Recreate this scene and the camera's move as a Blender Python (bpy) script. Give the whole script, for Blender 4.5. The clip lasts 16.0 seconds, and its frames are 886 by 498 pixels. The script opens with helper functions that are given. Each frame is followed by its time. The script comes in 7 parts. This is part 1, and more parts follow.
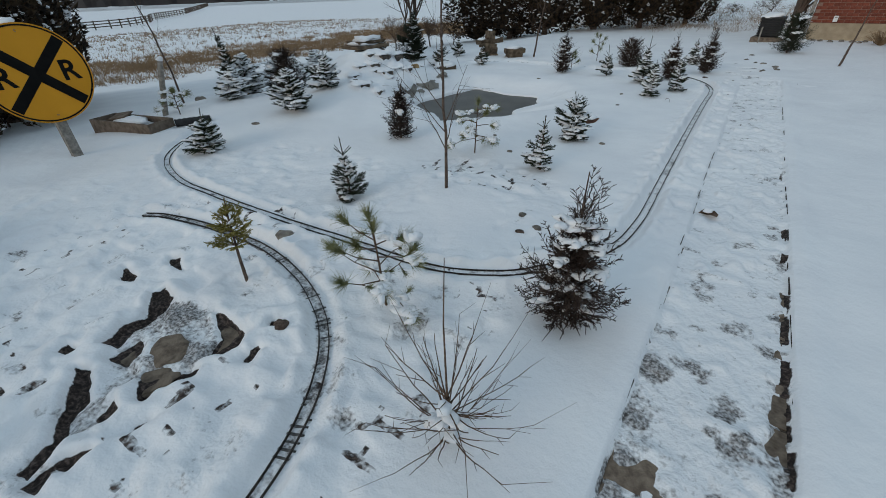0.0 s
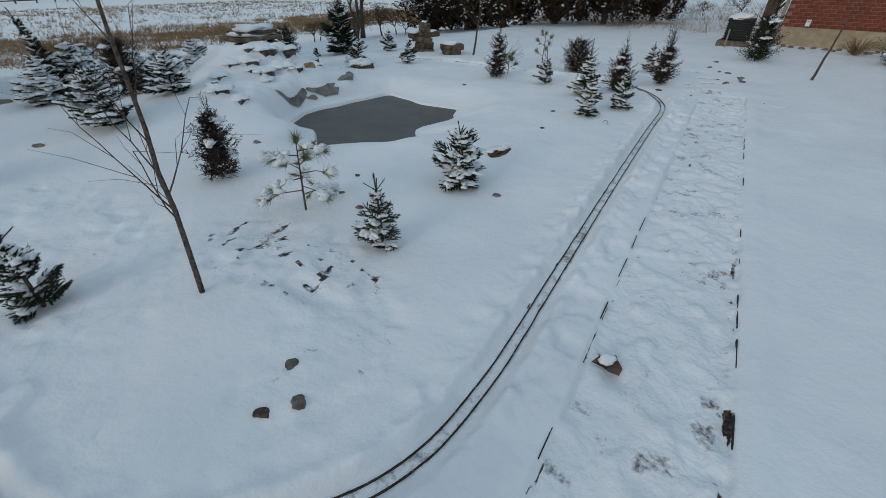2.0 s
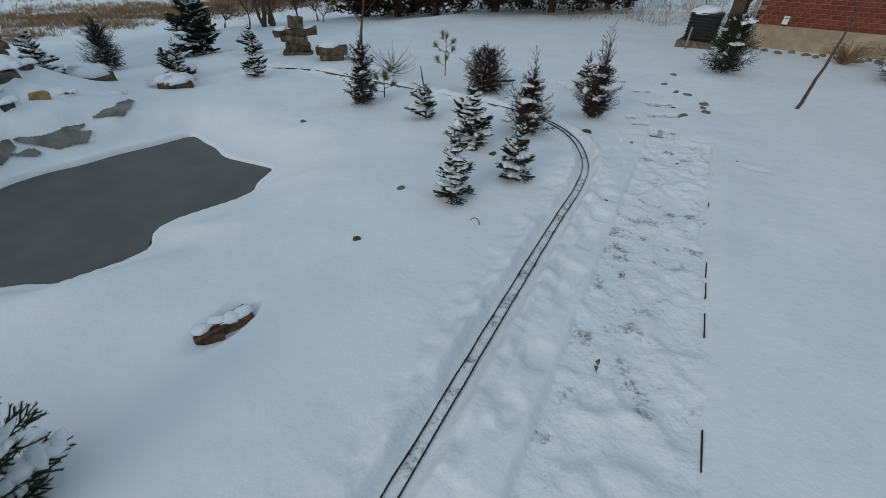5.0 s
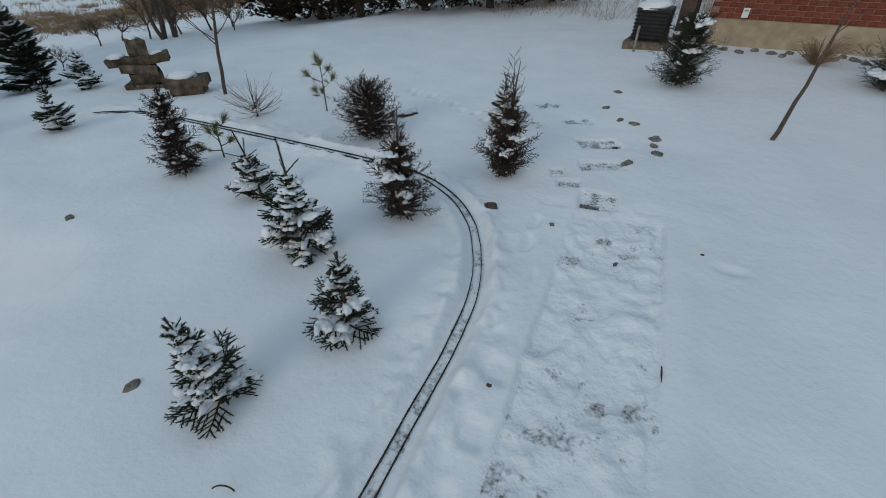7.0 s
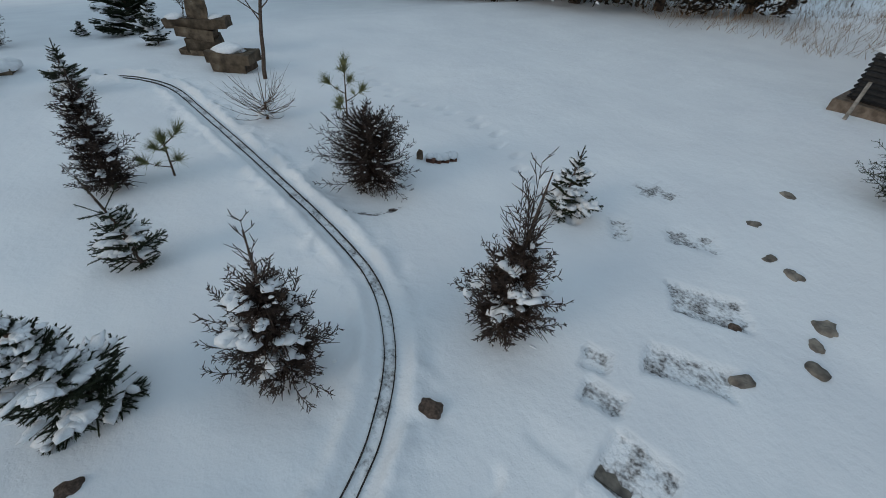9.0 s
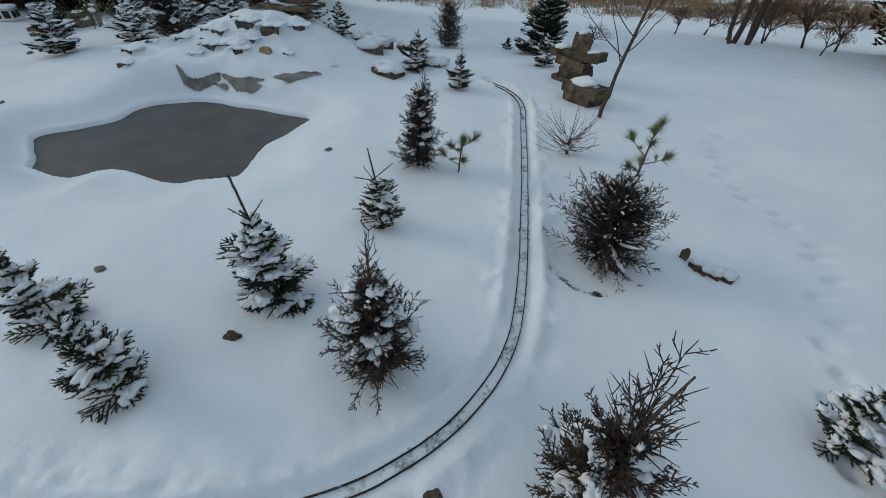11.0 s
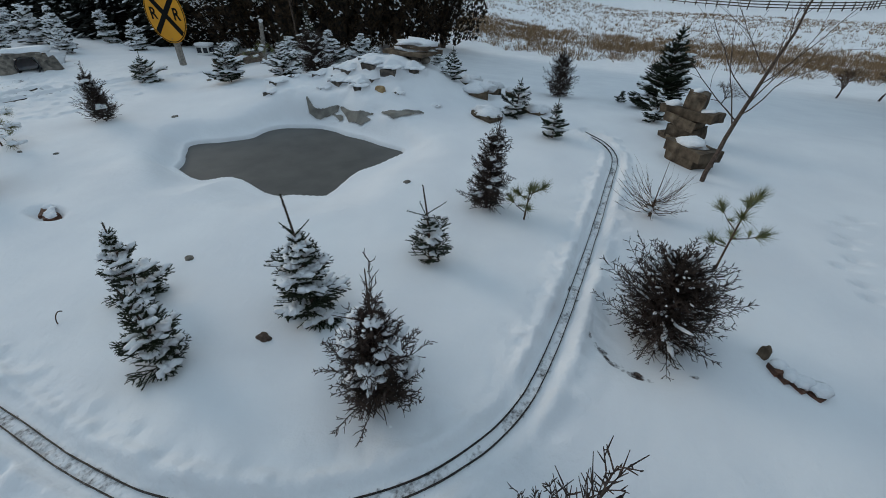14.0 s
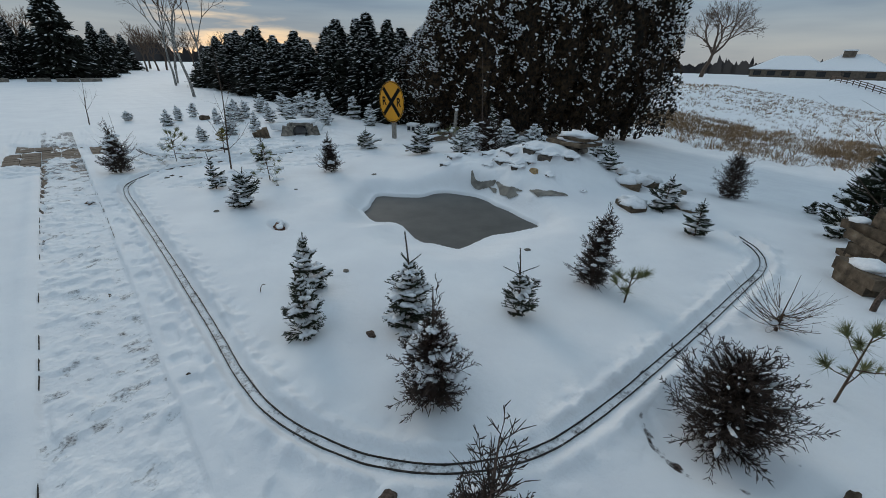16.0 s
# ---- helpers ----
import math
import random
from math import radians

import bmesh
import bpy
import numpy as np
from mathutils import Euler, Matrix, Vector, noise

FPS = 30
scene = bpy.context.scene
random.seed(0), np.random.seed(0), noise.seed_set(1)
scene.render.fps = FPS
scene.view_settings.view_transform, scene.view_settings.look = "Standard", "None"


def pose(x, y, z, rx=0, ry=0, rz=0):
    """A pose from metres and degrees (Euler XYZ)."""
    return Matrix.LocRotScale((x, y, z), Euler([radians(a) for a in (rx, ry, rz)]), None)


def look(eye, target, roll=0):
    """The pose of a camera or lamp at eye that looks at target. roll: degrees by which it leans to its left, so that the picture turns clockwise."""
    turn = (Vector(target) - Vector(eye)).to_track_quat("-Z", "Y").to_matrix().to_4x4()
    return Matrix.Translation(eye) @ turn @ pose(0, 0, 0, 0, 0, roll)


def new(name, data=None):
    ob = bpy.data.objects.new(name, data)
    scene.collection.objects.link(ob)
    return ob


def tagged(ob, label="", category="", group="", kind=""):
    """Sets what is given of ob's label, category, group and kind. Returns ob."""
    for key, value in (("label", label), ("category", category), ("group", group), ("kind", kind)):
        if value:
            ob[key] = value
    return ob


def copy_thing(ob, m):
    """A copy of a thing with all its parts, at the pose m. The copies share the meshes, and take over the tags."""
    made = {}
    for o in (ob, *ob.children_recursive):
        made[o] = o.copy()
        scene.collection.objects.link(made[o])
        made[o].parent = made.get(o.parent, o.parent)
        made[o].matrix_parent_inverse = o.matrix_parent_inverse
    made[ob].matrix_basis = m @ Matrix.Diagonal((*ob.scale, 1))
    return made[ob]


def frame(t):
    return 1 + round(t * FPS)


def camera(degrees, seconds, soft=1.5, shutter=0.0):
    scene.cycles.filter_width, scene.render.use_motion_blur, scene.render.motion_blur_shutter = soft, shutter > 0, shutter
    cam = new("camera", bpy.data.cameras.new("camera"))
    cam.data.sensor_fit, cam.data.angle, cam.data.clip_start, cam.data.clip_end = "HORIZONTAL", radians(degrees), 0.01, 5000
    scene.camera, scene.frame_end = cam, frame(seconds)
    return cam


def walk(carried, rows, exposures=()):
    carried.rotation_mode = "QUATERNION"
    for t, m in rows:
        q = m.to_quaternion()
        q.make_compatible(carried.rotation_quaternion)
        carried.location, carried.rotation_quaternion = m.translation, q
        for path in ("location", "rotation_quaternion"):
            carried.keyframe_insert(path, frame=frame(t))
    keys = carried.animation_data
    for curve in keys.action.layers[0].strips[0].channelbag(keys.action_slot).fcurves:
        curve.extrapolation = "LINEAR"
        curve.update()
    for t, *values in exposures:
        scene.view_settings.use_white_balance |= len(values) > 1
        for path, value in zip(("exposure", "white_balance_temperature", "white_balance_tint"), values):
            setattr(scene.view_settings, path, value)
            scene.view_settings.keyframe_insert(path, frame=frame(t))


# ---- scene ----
cam = camera(94.5, 16.0, soft=0.85)
PATH = [
    (0, (-0.0281, 0.0405, 1.307), (-1.0029, 1.4171, 0.2326), -1.95),
    (0.5, (-0.0142, 0.4471, 1.2749), (-0.9906, 1.8332, 0.2141), -2.05),
    (1, (0.0208, 0.9508, 1.2758), (-0.9276, 2.3565, 0.2155), -2.92),
    (1.5, (0.105, 1.4379, 1.2954), (-0.8318, 2.8444, 0.2257), -2.51),
    (2, (0.0655, 1.9532, 1.2519), (-0.8092, 3.3628, 0.1347), 0.47),
    (2.5, (0.0754, 2.421, 1.2412), (-0.7201, 3.8517, 0.0922), -0.54),
    (3, (0.0588, 2.9544, 1.2704), (-0.7265, 4.3812, 0.1095), -0.33),
    (3.5, (-0.0002, 3.3842, 1.2749), (-0.7752, 4.8105, 0.1065), -0.21),
    (4, (0.0305, 3.8637, 1.2438), (-0.7383, 5.286, 0.0665), 1.6),
    (4.2, (0.0478, 4.0517, 1.2732), (-0.7174, 5.4747, 0.0944), 1.8),
    (6.3, (0.0102, 5.9195, 1.2993), (-0.6707, 7.3717, 0.1045), -0.41),
    (6.5, (0.0166, 6.0956, 1.3234), (-0.6441, 7.5535, 0.1242), -0.49),
    (7, (0.0968, 6.6267, 1.3305), (-0.5485, 8.0812, 0.1189), -0.47),
    (7.5, (0.084, 7.0408, 1.3215), (-0.565, 8.4803, 0.0939), 0.64),
    (8, (0.023, 7.5448, 1.3505), (-0.7079, 8.9134, 0.0885), 2.07),
    (8.5, (0.049, 7.9685, 1.3526), (-0.8478, 9.2109, 0.0673), 1.87),
    (9, (-0.0421, 8.4085, 1.332), (-1.0753, 9.5316, 0.0392), 4.26),
    (9.3, (-0.1061, 8.6132, 1.3117), (-1.2374, 9.6265, 0.0104), 3.78),
    (9.5, (-0.1518, 8.6919, 1.3308), (-1.3877, 9.5604, 0.02), 3.34),
    (10, (-0.1089, 8.9715, 1.3454), (-1.5884, 9.1495, 0.0115), 4.21),
    (10.2, (-0.0896, 9.0245, 1.3877), (-1.568, 9.0244, 0.0408), 3.93),
    (12.5, (-0.0437, 9.0631, 1.4079), (-1.617, 8.8518, 0.1913), 1.07),
    (13, (-0.043, 9.0511, 1.413), (-1.6225, 8.8349, 0.2053), 1.17),
    (13.5, (-0.0842, 9.1336, 1.4192), (-1.6746, 8.8179, 0.2482), 1.95),
    (14, (-0.1674, 9.3777, 1.4201), (-1.6925, 8.7376, 0.2956), 1.19),
    (14.5, (-0.1026, 9.5539, 1.43), (-1.5601, 8.6773, 0.3778), 2.08),
    (15, (0.0214, 9.7427, 1.4736), (-1.2942, 8.6038, 0.4876), 3.07),
    (15.5, (-0.0343, 9.9416, 1.5057), (-1.2518, 8.6497, 0.5845), 2.68),
    (16, (0.0173, 10.0012, 1.5439), (-1.2035, 8.6484, 0.7194), 1.3),
]
walk(cam, [(t, look(eye, target, roll)) for t, eye, target, roll in PATH],
     exposures=[(0.0, 0.09, 6490, 8), (2.0, 0.02, 6360, 8), (4.0, -0.01, 6340, 8), (8.0, -0.02, 6290, 8), (10.0, 0.06, 6340, 8), (12.5, 0.14, 6350, 8), (14.0, 0.08, 6380, 8), (16.0, 0.05, 6365, 8)])

# ---- world and sun ----
SUN_AZ, SUN_EL = radians(-101.0), radians(9.0)      # direction towards the sun, from +x anticlockwise
world = bpy.data.worlds.new("sky")
scene.world = world
world.use_nodes = True
wn, wl = world.node_tree.nodes, world.node_tree.links
wn.clear()
w_out, w_bg = wn.new("ShaderNodeOutputWorld"), wn.new("ShaderNodeBackground")
w_sky = wn.new("ShaderNodeTexSky")
w_sky.sky_type, w_sky.sun_disc = "NISHITA", False
w_sky.sun_elevation, w_sky.sun_rotation = SUN_EL, radians(90) - SUN_AZ
w_sky.air_density, w_sky.dust_density, w_sky.ozone_density = 1.2, 1.5, 1.0
w_tc, w_map = wn.new("ShaderNodeTexCoord"), wn.new("ShaderNodeMapping")
w_map.inputs["Scale"].default_value = (1.0, 1.0, 7.0)
w_noise = wn.new("ShaderNodeTexNoise")
w_noise.inputs["Scale"].default_value, w_noise.inputs["Detail"].default_value = 2.2, 6
w_ramp = wn.new("ShaderNodeValToRGB")
w_ramp.color_ramp.elements[0].position, w_ramp.color_ramp.elements[1].position = 0.26, 0.46
w_ramp.color_ramp.elements[0].color = (0.84, 0.84, 0.84, 1)
w_mix = wn.new("ShaderNodeMix")
w_mix.data_type = "RGBA"
w_map2 = wn.new("ShaderNodeMapping")
w_map2.inputs["Scale"].default_value = (1.0, 1.4, 11.0)
w_noise2, w_ramp2 = wn.new("ShaderNodeTexNoise"), wn.new("ShaderNodeValToRGB")
w_noise2.inputs["Scale"].default_value, w_noise2.inputs["Detail"].default_value = 1.6, 5
w_ramp2.color_ramp.elements[0].position, w_ramp2.color_ramp.elements[1].position = 0.40, 0.66
w_ramp2.color_ramp.elements[0].color, w_ramp2.color_ramp.elements[1].color = (0.465, 0.60, 0.75, 1), (0.685, 0.85, 0.98, 1)
w_gain = wn.new("ShaderNodeVectorMath")
w_gain.operation = "SCALE"
w_gain.inputs["Scale"].default_value = 4.05
wl.new(w_tc.outputs["Generated"], w_map2.inputs["Vector"])
wl.new(w_map2.outputs["Vector"], w_noise2.inputs["Vector"])
wl.new(w_noise2.outputs["Fac"], w_ramp2.inputs["Fac"])
wl.new(w_ramp2.outputs["Color"], w_gain.inputs[0])
w_sep, w_low, w_glow = wn.new("ShaderNodeSeparateXYZ"), wn.new("ShaderNodeMapRange"), wn.new("ShaderNodeMix")
w_low.inputs["From Min"].default_value, w_low.inputs["From Max"].default_value = 0.11, 0.015
w_cut = wn.new("ShaderNodeMath")
w_cut.operation, w_cut.use_clamp = "MULTIPLY", True
w_glow.data_type = "RGBA"
w_glow.inputs["B"].default_value = (3.9, 3.55, 3.0, 1)
wl.new(w_tc.outputs["Generated"], w_sep.inputs["Vector"])
wl.new(w_sep.outputs["Z"], w_low.inputs["Value"])
wl.new(w_low.outputs["Result"], w_cut.inputs[0])
wl.new(w_noise2.outputs["Fac"], w_cut.inputs[1])
wl.new(w_cut.outputs[0], w_glow.inputs["Factor"])
w_rise, w_deck = wn.new("ShaderNodeMapRange"), wn.new("ShaderNodeVectorMath")
w_rise.inputs["From Min"].default_value, w_rise.inputs["From Max"].default_value = 0.04, 0.40
w_rise.inputs["To Min"].default_value, w_rise.inputs["To Max"].default_value = 0.66, 1.06
w_deck.operation = "SCALE"
wl.new(w_sep.outputs["Z"], w_rise.inputs["Value"])
wl.new(w_rise.outputs["Result"], w_deck.inputs["Scale"])
wl.new(w_gain.outputs["Vector"], w_deck.inputs[0])
wl.new(w_deck.outputs["Vector"], w_glow.inputs["A"])
wl.new(w_glow.outputs["Result"], w_mix.inputs["B"])          # grey-blue cloud deck, cream light under its far edge
wl.new(w_tc.outputs["Generated"], w_map.inputs["Vector"])
wl.new(w_map.outputs["Vector"], w_noise.inputs["Vector"])
wl.new(w_noise.outputs["Fac"], w_ramp.inputs["Fac"])
wl.new(w_ramp.outputs["Color"], w_mix.inputs["Factor"])
wl.new(w_sky.outputs["Color"], w_mix.inputs["A"])
wl.new(w_mix.outputs["Result"], w_bg.inputs["Color"])
w_bg.inputs["Strength"].default_value = 0.149
wl.new(w_bg.outputs["Background"], w_out.inputs["Surface"])

sun = new("sun", bpy.data.lights.new("sun", "SUN"))
sun.data.energy, sun.data.angle, sun.data.color = 0.92, radians(26), (1.0, 0.87, 0.73)
sun.matrix_world = look((0, 0, 30), (-30 * math.cos(SUN_AZ), -30 * math.sin(SUN_AZ), 30 - 30 * math.tan(radians(18))))


# ---- materials ----
def material(name, a, b, scale=20.0, rough=0.8, bump=0.3, bscale=None, metal=0.0, spec=0.3, vary=0.0, detail=5, third=None, ramp=(0.35, 0.65)):
    """Two-tone noise material with fine relief; vary: lightness change from piece to piece."""
    m = bpy.data.materials.new(name)
    m.use_nodes = True
    n, l = m.node_tree.nodes, m.node_tree.links
    p = n["Principled BSDF"]
    p.inputs["Roughness"].default_value, p.inputs["Metallic"].default_value = rough, metal
    p.inputs["Specular IOR Level"].default_value = spec
    tc = n.new("ShaderNodeTexCoord")
    no = n.new("ShaderNodeTexNoise")
    no.inputs["Scale"].default_value, no.inputs["Detail"].default_value = scale, detail
    l.new(tc.outputs["Object"], no.inputs["Vector"])
    r = n.new("ShaderNodeValToRGB")
    r.color_ramp.elements[0].position, r.color_ramp.elements[1].position = ramp
    r.color_ramp.elements[0].color, r.color_ramp.elements[1].color = (*a, 1), (*b, 1)
    if third:
        e = r.color_ramp.elements.new(min(0.98, ramp[1] + 0.12))
        e.color = (*third, 1)
    l.new(no.outputs["Fac"], r.inputs["Fac"])
    col = r.outputs["Color"]
    if vary:
        oi, mr, hs = n.new("ShaderNodeObjectInfo"), n.new("ShaderNodeMapRange"), n.new("ShaderNodeHueSaturation")
        mr.inputs["To Min"].default_value, mr.inputs["To Max"].default_value = 1 - vary, 1 + vary
        l.new(oi.outputs["Random"], mr.inputs["Value"])
        l.new(mr.outputs["Result"], hs.inputs["Value"])
        l.new(col, hs.inputs["Color"])
        col = hs.outputs["Color"]
    l.new(col, p.inputs["Base Color"])
    if bump:
        nb, bu = n.new("ShaderNodeTexNoise"), n.new("ShaderNodeBump")
        nb.inputs["Scale"].default_value, nb.inputs["Detail"].default_value = bscale or scale * 3, 6
        bu.inputs["Strength"].default_value, bu.inputs["Distance"].default_value = bump, 0.01
        l.new(tc.outputs["Object"], nb.inputs["Vector"])
        l.new(nb.outputs["Fac"], bu.inputs["Height"])
        l.new(bu.outputs["Normal"], p.inputs["Normal"])
    return m


def snow_material():
    """Snow on the ground, with soil, gravel and dead grass where the attributes bare and straw say so."""
    m = bpy.data.materials.new("snow_ground")
    m.use_nodes = True
    n, l = m.node_tree.nodes, m.node_tree.links
    p = n["Principled BSDF"]
    p.inputs["Roughness"].default_value, p.inputs["Specular IOR Level"].default_value = 0.75, 0.25
    tc = n.new("ShaderNodeTexCoord")

    def tex(scale, detail=6):
        t = n.new("ShaderNodeTexNoise")
        t.inputs["Scale"].default_value, t.inputs["Detail"].default_value = scale, detail
        l.new(tc.outputs["Object"], t.inputs["Vector"])
        return t.outputs["Fac"]

    def ramp(fac, stops):
        r = n.new("ShaderNodeValToRGB")
        while len(r.color_ramp.elements) < len(stops):
            r.color_ramp.elements.new(0.5)
        for e, (pos, c) in zip(r.color_ramp.elements, stops):
            e.position, e.color = pos, (*c, 1)
        l.new(fac, r.inputs["Fac"])
        return r.outputs["Color"]

    def mix(fac, a, b):
        x = n.new("ShaderNodeMix")
        x.data_type = "RGBA"
        l.new(fac, x.inputs["Factor"]), l.new(a, x.inputs["A"]), l.new(b, x.inputs["B"])
        return x.outputs["Result"]

    def attr(name):
        a = n.new("ShaderNodeAttribute")
        a.attribute_name = name
        return a.outputs["Fac"]

    def math_(op, a, b):
        x = n.new("ShaderNodeMath")
        x.operation, x.use_clamp = op, True
        for i, v in enumerate((a, b)):
            if isinstance(v, (int, float)):
                x.inputs[i].default_value = v
            else:
                l.new(v, x.inputs[i])
        return x.outputs[0]

    snow = ramp(tex(1.7), [(0.3, (0.78, 0.79, 0.81)), (0.7, (0.85, 0.86, 0.87))])
    soil = ramp(tex(60), [(0.32, (0.010, 0.007, 0.006)), (0.5, (0.034, 0.024, 0.020)), (0.70, (0.12, 0.090, 0.078))])
    slush = ramp(tex(70), [(0.34, (0.085, 0.078, 0.074)), (0.48, (0.27, 0.262, 0.26)), (0.62, (0.55, 0.55, 0.555))])
    straw = ramp(tex(9), [(0.3, (0.12, 0.08, 0.055)), (0.7, (0.30, 0.215, 0.15))])
    # patchy edges: attribute plus noise, sharpened
    worn = attr("worn")
    grain = math_("ADD", math_("MULTIPLY", tex(46, 5), 0.36), math_("MULTIPLY", tex(13, 3), 0.24))
    f3 = math_("MULTIPLY", math_("SUBTRACT", math_("ADD", math_("MULTIPLY", worn, 0.6), grain), 0.525), 9.0)
    f1 = math_("MULTIPLY", math_("SUBTRACT", math_("ADD", attr("bare"), math_("MULTIPLY", tex(30), 0.5)), 0.72), 9.0)
    f2 = math_("MULTIPLY", math_("SUBTRACT", math_("ADD", attr("straw"), math_("MULTIPLY", tex(3.4, 10), 1.0)), 1.0), 6.0)
    c = mix(f3, snow, slush)
    c = mix(f1, c, soil)
    c = mix(f2, c, straw)
    l.new(c, p.inputs["Base Color"])
    bu = n.new("ShaderNodeBump")
    bu.inputs["Strength"].default_value, bu.inputs["Distance"].default_value = 1.0, 0.026
    rough = math_("MULTIPLY", math_("ADD", worn, 0.10), tex(34))
    l.new(math_("ADD", math_("ADD", math_("MULTIPLY", tex(9), 0.30), math_("MULTIPLY", tex(120), 0.05)), rough), bu.inputs["Height"])
    l.new(bu.outputs["Normal"], p.inputs["Normal"])
    return m


M_SNOWG = snow_material()
M_SNOW = material("snow_clump", (0.78, 0.795, 0.82), (0.86, 0.87, 0.88), 30, 0.75, 0.35, 90)
M_NEEDLE = material("spruce_needles", (0.011, 0.016, 0.008), (0.034, 0.042, 0.018), 40, 0.6, 0, vary=0.2)
M_NEEDLE_Y = material("yellow_needles", (0.15, 0.135, 0.03), (0.32, 0.26, 0.07), 40, 0.6, 0)
M_PINE = material("pine_needles", (0.10, 0.115, 0.045), (0.25, 0.245, 0.11), 30, 0.6, 0)
M_CEDAR = material("juniper_scales", (0.018, 0.012, 0.010), (0.070, 0.046, 0.034), 50, 0.7, 0, vary=0.2)
M_FARNEEDLE = material("far_spruce_needles", (0.007, 0.009, 0.007), (0.026, 0.028, 0.018), 3, 0.8, 0, vary=0.2)
M_HEDGE = material("thuja_foliage", (0.008, 0.006, 0.004), (0.085, 0.052, 0.026), 9, 0.8, 0, vary=0.15, ramp=(0.40, 0.68))
M_BARK = material("grey_brown_bark", (0.05, 0.035, 0.027), (0.14, 0.10, 0.078), 60, 0.9, 0.5)
M_TWIG = material("brown_twig", (0.05, 0.032, 0.022), (0.145, 0.092, 0.06), 80, 0.8, 0)
M_BIRCH = material("birch_bark", (0.06, 0.055, 0.05), (0.40, 0.38, 0.35), 14, 0.8, 0.3)
M_STONE = material("sandstone", (0.060, 0.044, 0.030), (0.175, 0.130, 0.088), 12, 0.9, 0.7, 40, vary=0.3, third=(0.24, 0.20, 0.15))
M_MOUND = material("dark_fieldstone", (0.045, 0.04, 0.036), (0.16, 0.135, 0.11), 15, 0.85, 0.6, 50, vary=0.25)
M_ROCK = material("grey_brown_fieldstone", (0.09, 0.08, 0.07), (0.27, 0.24, 0.20), 15, 0.85, 0.6, 50, vary=0.25)
M_ORANGE = material("ochre_stone", (0.22, 0.14, 0.06), (0.42, 0.30, 0.16), 15, 0.9, 0.5, 50)
M_PAVER = material("brown_paver", (0.10, 0.075, 0.055), (0.21, 0.165, 0.125), 25, 0.85, 0.5, 90, vary=0.18)
M_WATER = material("frozen_pond_ice", (0.085, 0.082, 0.075), (0.115, 0.11, 0.10), 3, 0.5, 0.1, 30, spec=0.3)
M_RAIL = material("dark_rusted_rail", (0.02, 0.017, 0.015), (0.055, 0.042, 0.034), 60, 0.6, 0.3, metal=0.3, third=(0.45, 0.45, 0.45))
M_TIE = material("dark_tie", (0.02, 0.018, 0.016), (0.055, 0.047, 0.04), 60, 0.85, 0.3)
M_FROST_TIE = material("frosted_tie", (0.04, 0.036, 0.033), (0.15, 0.145, 0.14), 70, 0.85, 0.3, third=(0.55, 0.55, 0.56))
M_LINER = material("grey_pond_liner", (0.13, 0.12, 0.105), (0.25, 0.235, 0.205), 9, 0.7, 0.4, 30)
M_BRICK = material("red_brick", (0.115, 0.030, 0.020), (0.215, 0.060, 0.036), 20, 0.9, 0.4, 80, vary=0.16)
M_MORTAR = material("mortar", (0.20, 0.12, 0.09), (0.30, 0.20, 0.16), 40, 0.95, 0.3)
M_CONCRETE = material("tan_foundation", (0.30, 0.235, 0.16), (0.42, 0.34, 0.24), 6, 0.95, 0.3, 60)
M_BLACK = material("black_louvre_metal", (0.010, 0.010, 0.011), (0.025, 0.025, 0.027), 30, 0.5, 0.1)
M_GREY = material("weathered_grey_wood", (0.17, 0.155, 0.135), (0.33, 0.30, 0.265), 25, 0.85, 0.3)
M_BROWN = material("brown_boards", (0.10, 0.075, 0.055), (0.20, 0.155, 0.12), 16, 0.8, 0.3)
M_SIGN = material("yellow_sign_sheeting", (0.62, 0.27, 0.008), (0.70, 0.31, 0.012), 3, 0.5, 0.05)
M_INK = material("black_sign_ink", (0.006, 0.006, 0.006), (0.010, 0.010, 0.009), 10, 0.8, 0, spec=0.08)
M_STRAW = material("dead_grass", (0.16, 0.10, 0.055), (0.36, 0.25, 0.15), 5, 0.9, 0)
M_WHITE = material("white_paint", (0.62, 0.62, 0.61), (0.74, 0.74, 0.73), 12, 0.5, 0.1)
M_DARKGLASS = material("dark_window", (0.012, 0.013, 0.016), (0.03, 0.032, 0.036), 4, 0.2, 0)
M_FARWALL = material("beige_siding", (0.10, 0.08, 0.062), (0.17, 0.135, 0.105), 2, 0.9, 0)
M_TERRA = material("terracotta", (0.30, 0.10, 0.045), (0.40, 0.15, 0.07), 15, 0.8, 0.2)
M_LEAF = material("dead_leaf", (0.05, 0.032, 0.022), (0.15, 0.10, 0.07), 30, 0.8, 0.2)


# ---- mesh helpers ----
def lattice(ix, iy, seed):
    h = (ix.astype(np.int64) * 374761393 + iy.astype(np.int64) * 668265263 + seed * 974634777) & 0xFFFFFFFF
    h = ((h ^ (h >> 13)) * 1274126177) & 0xFFFFFFFF
    return ((h ^ (h >> 16)) & 0xFFFF) / 65535.0


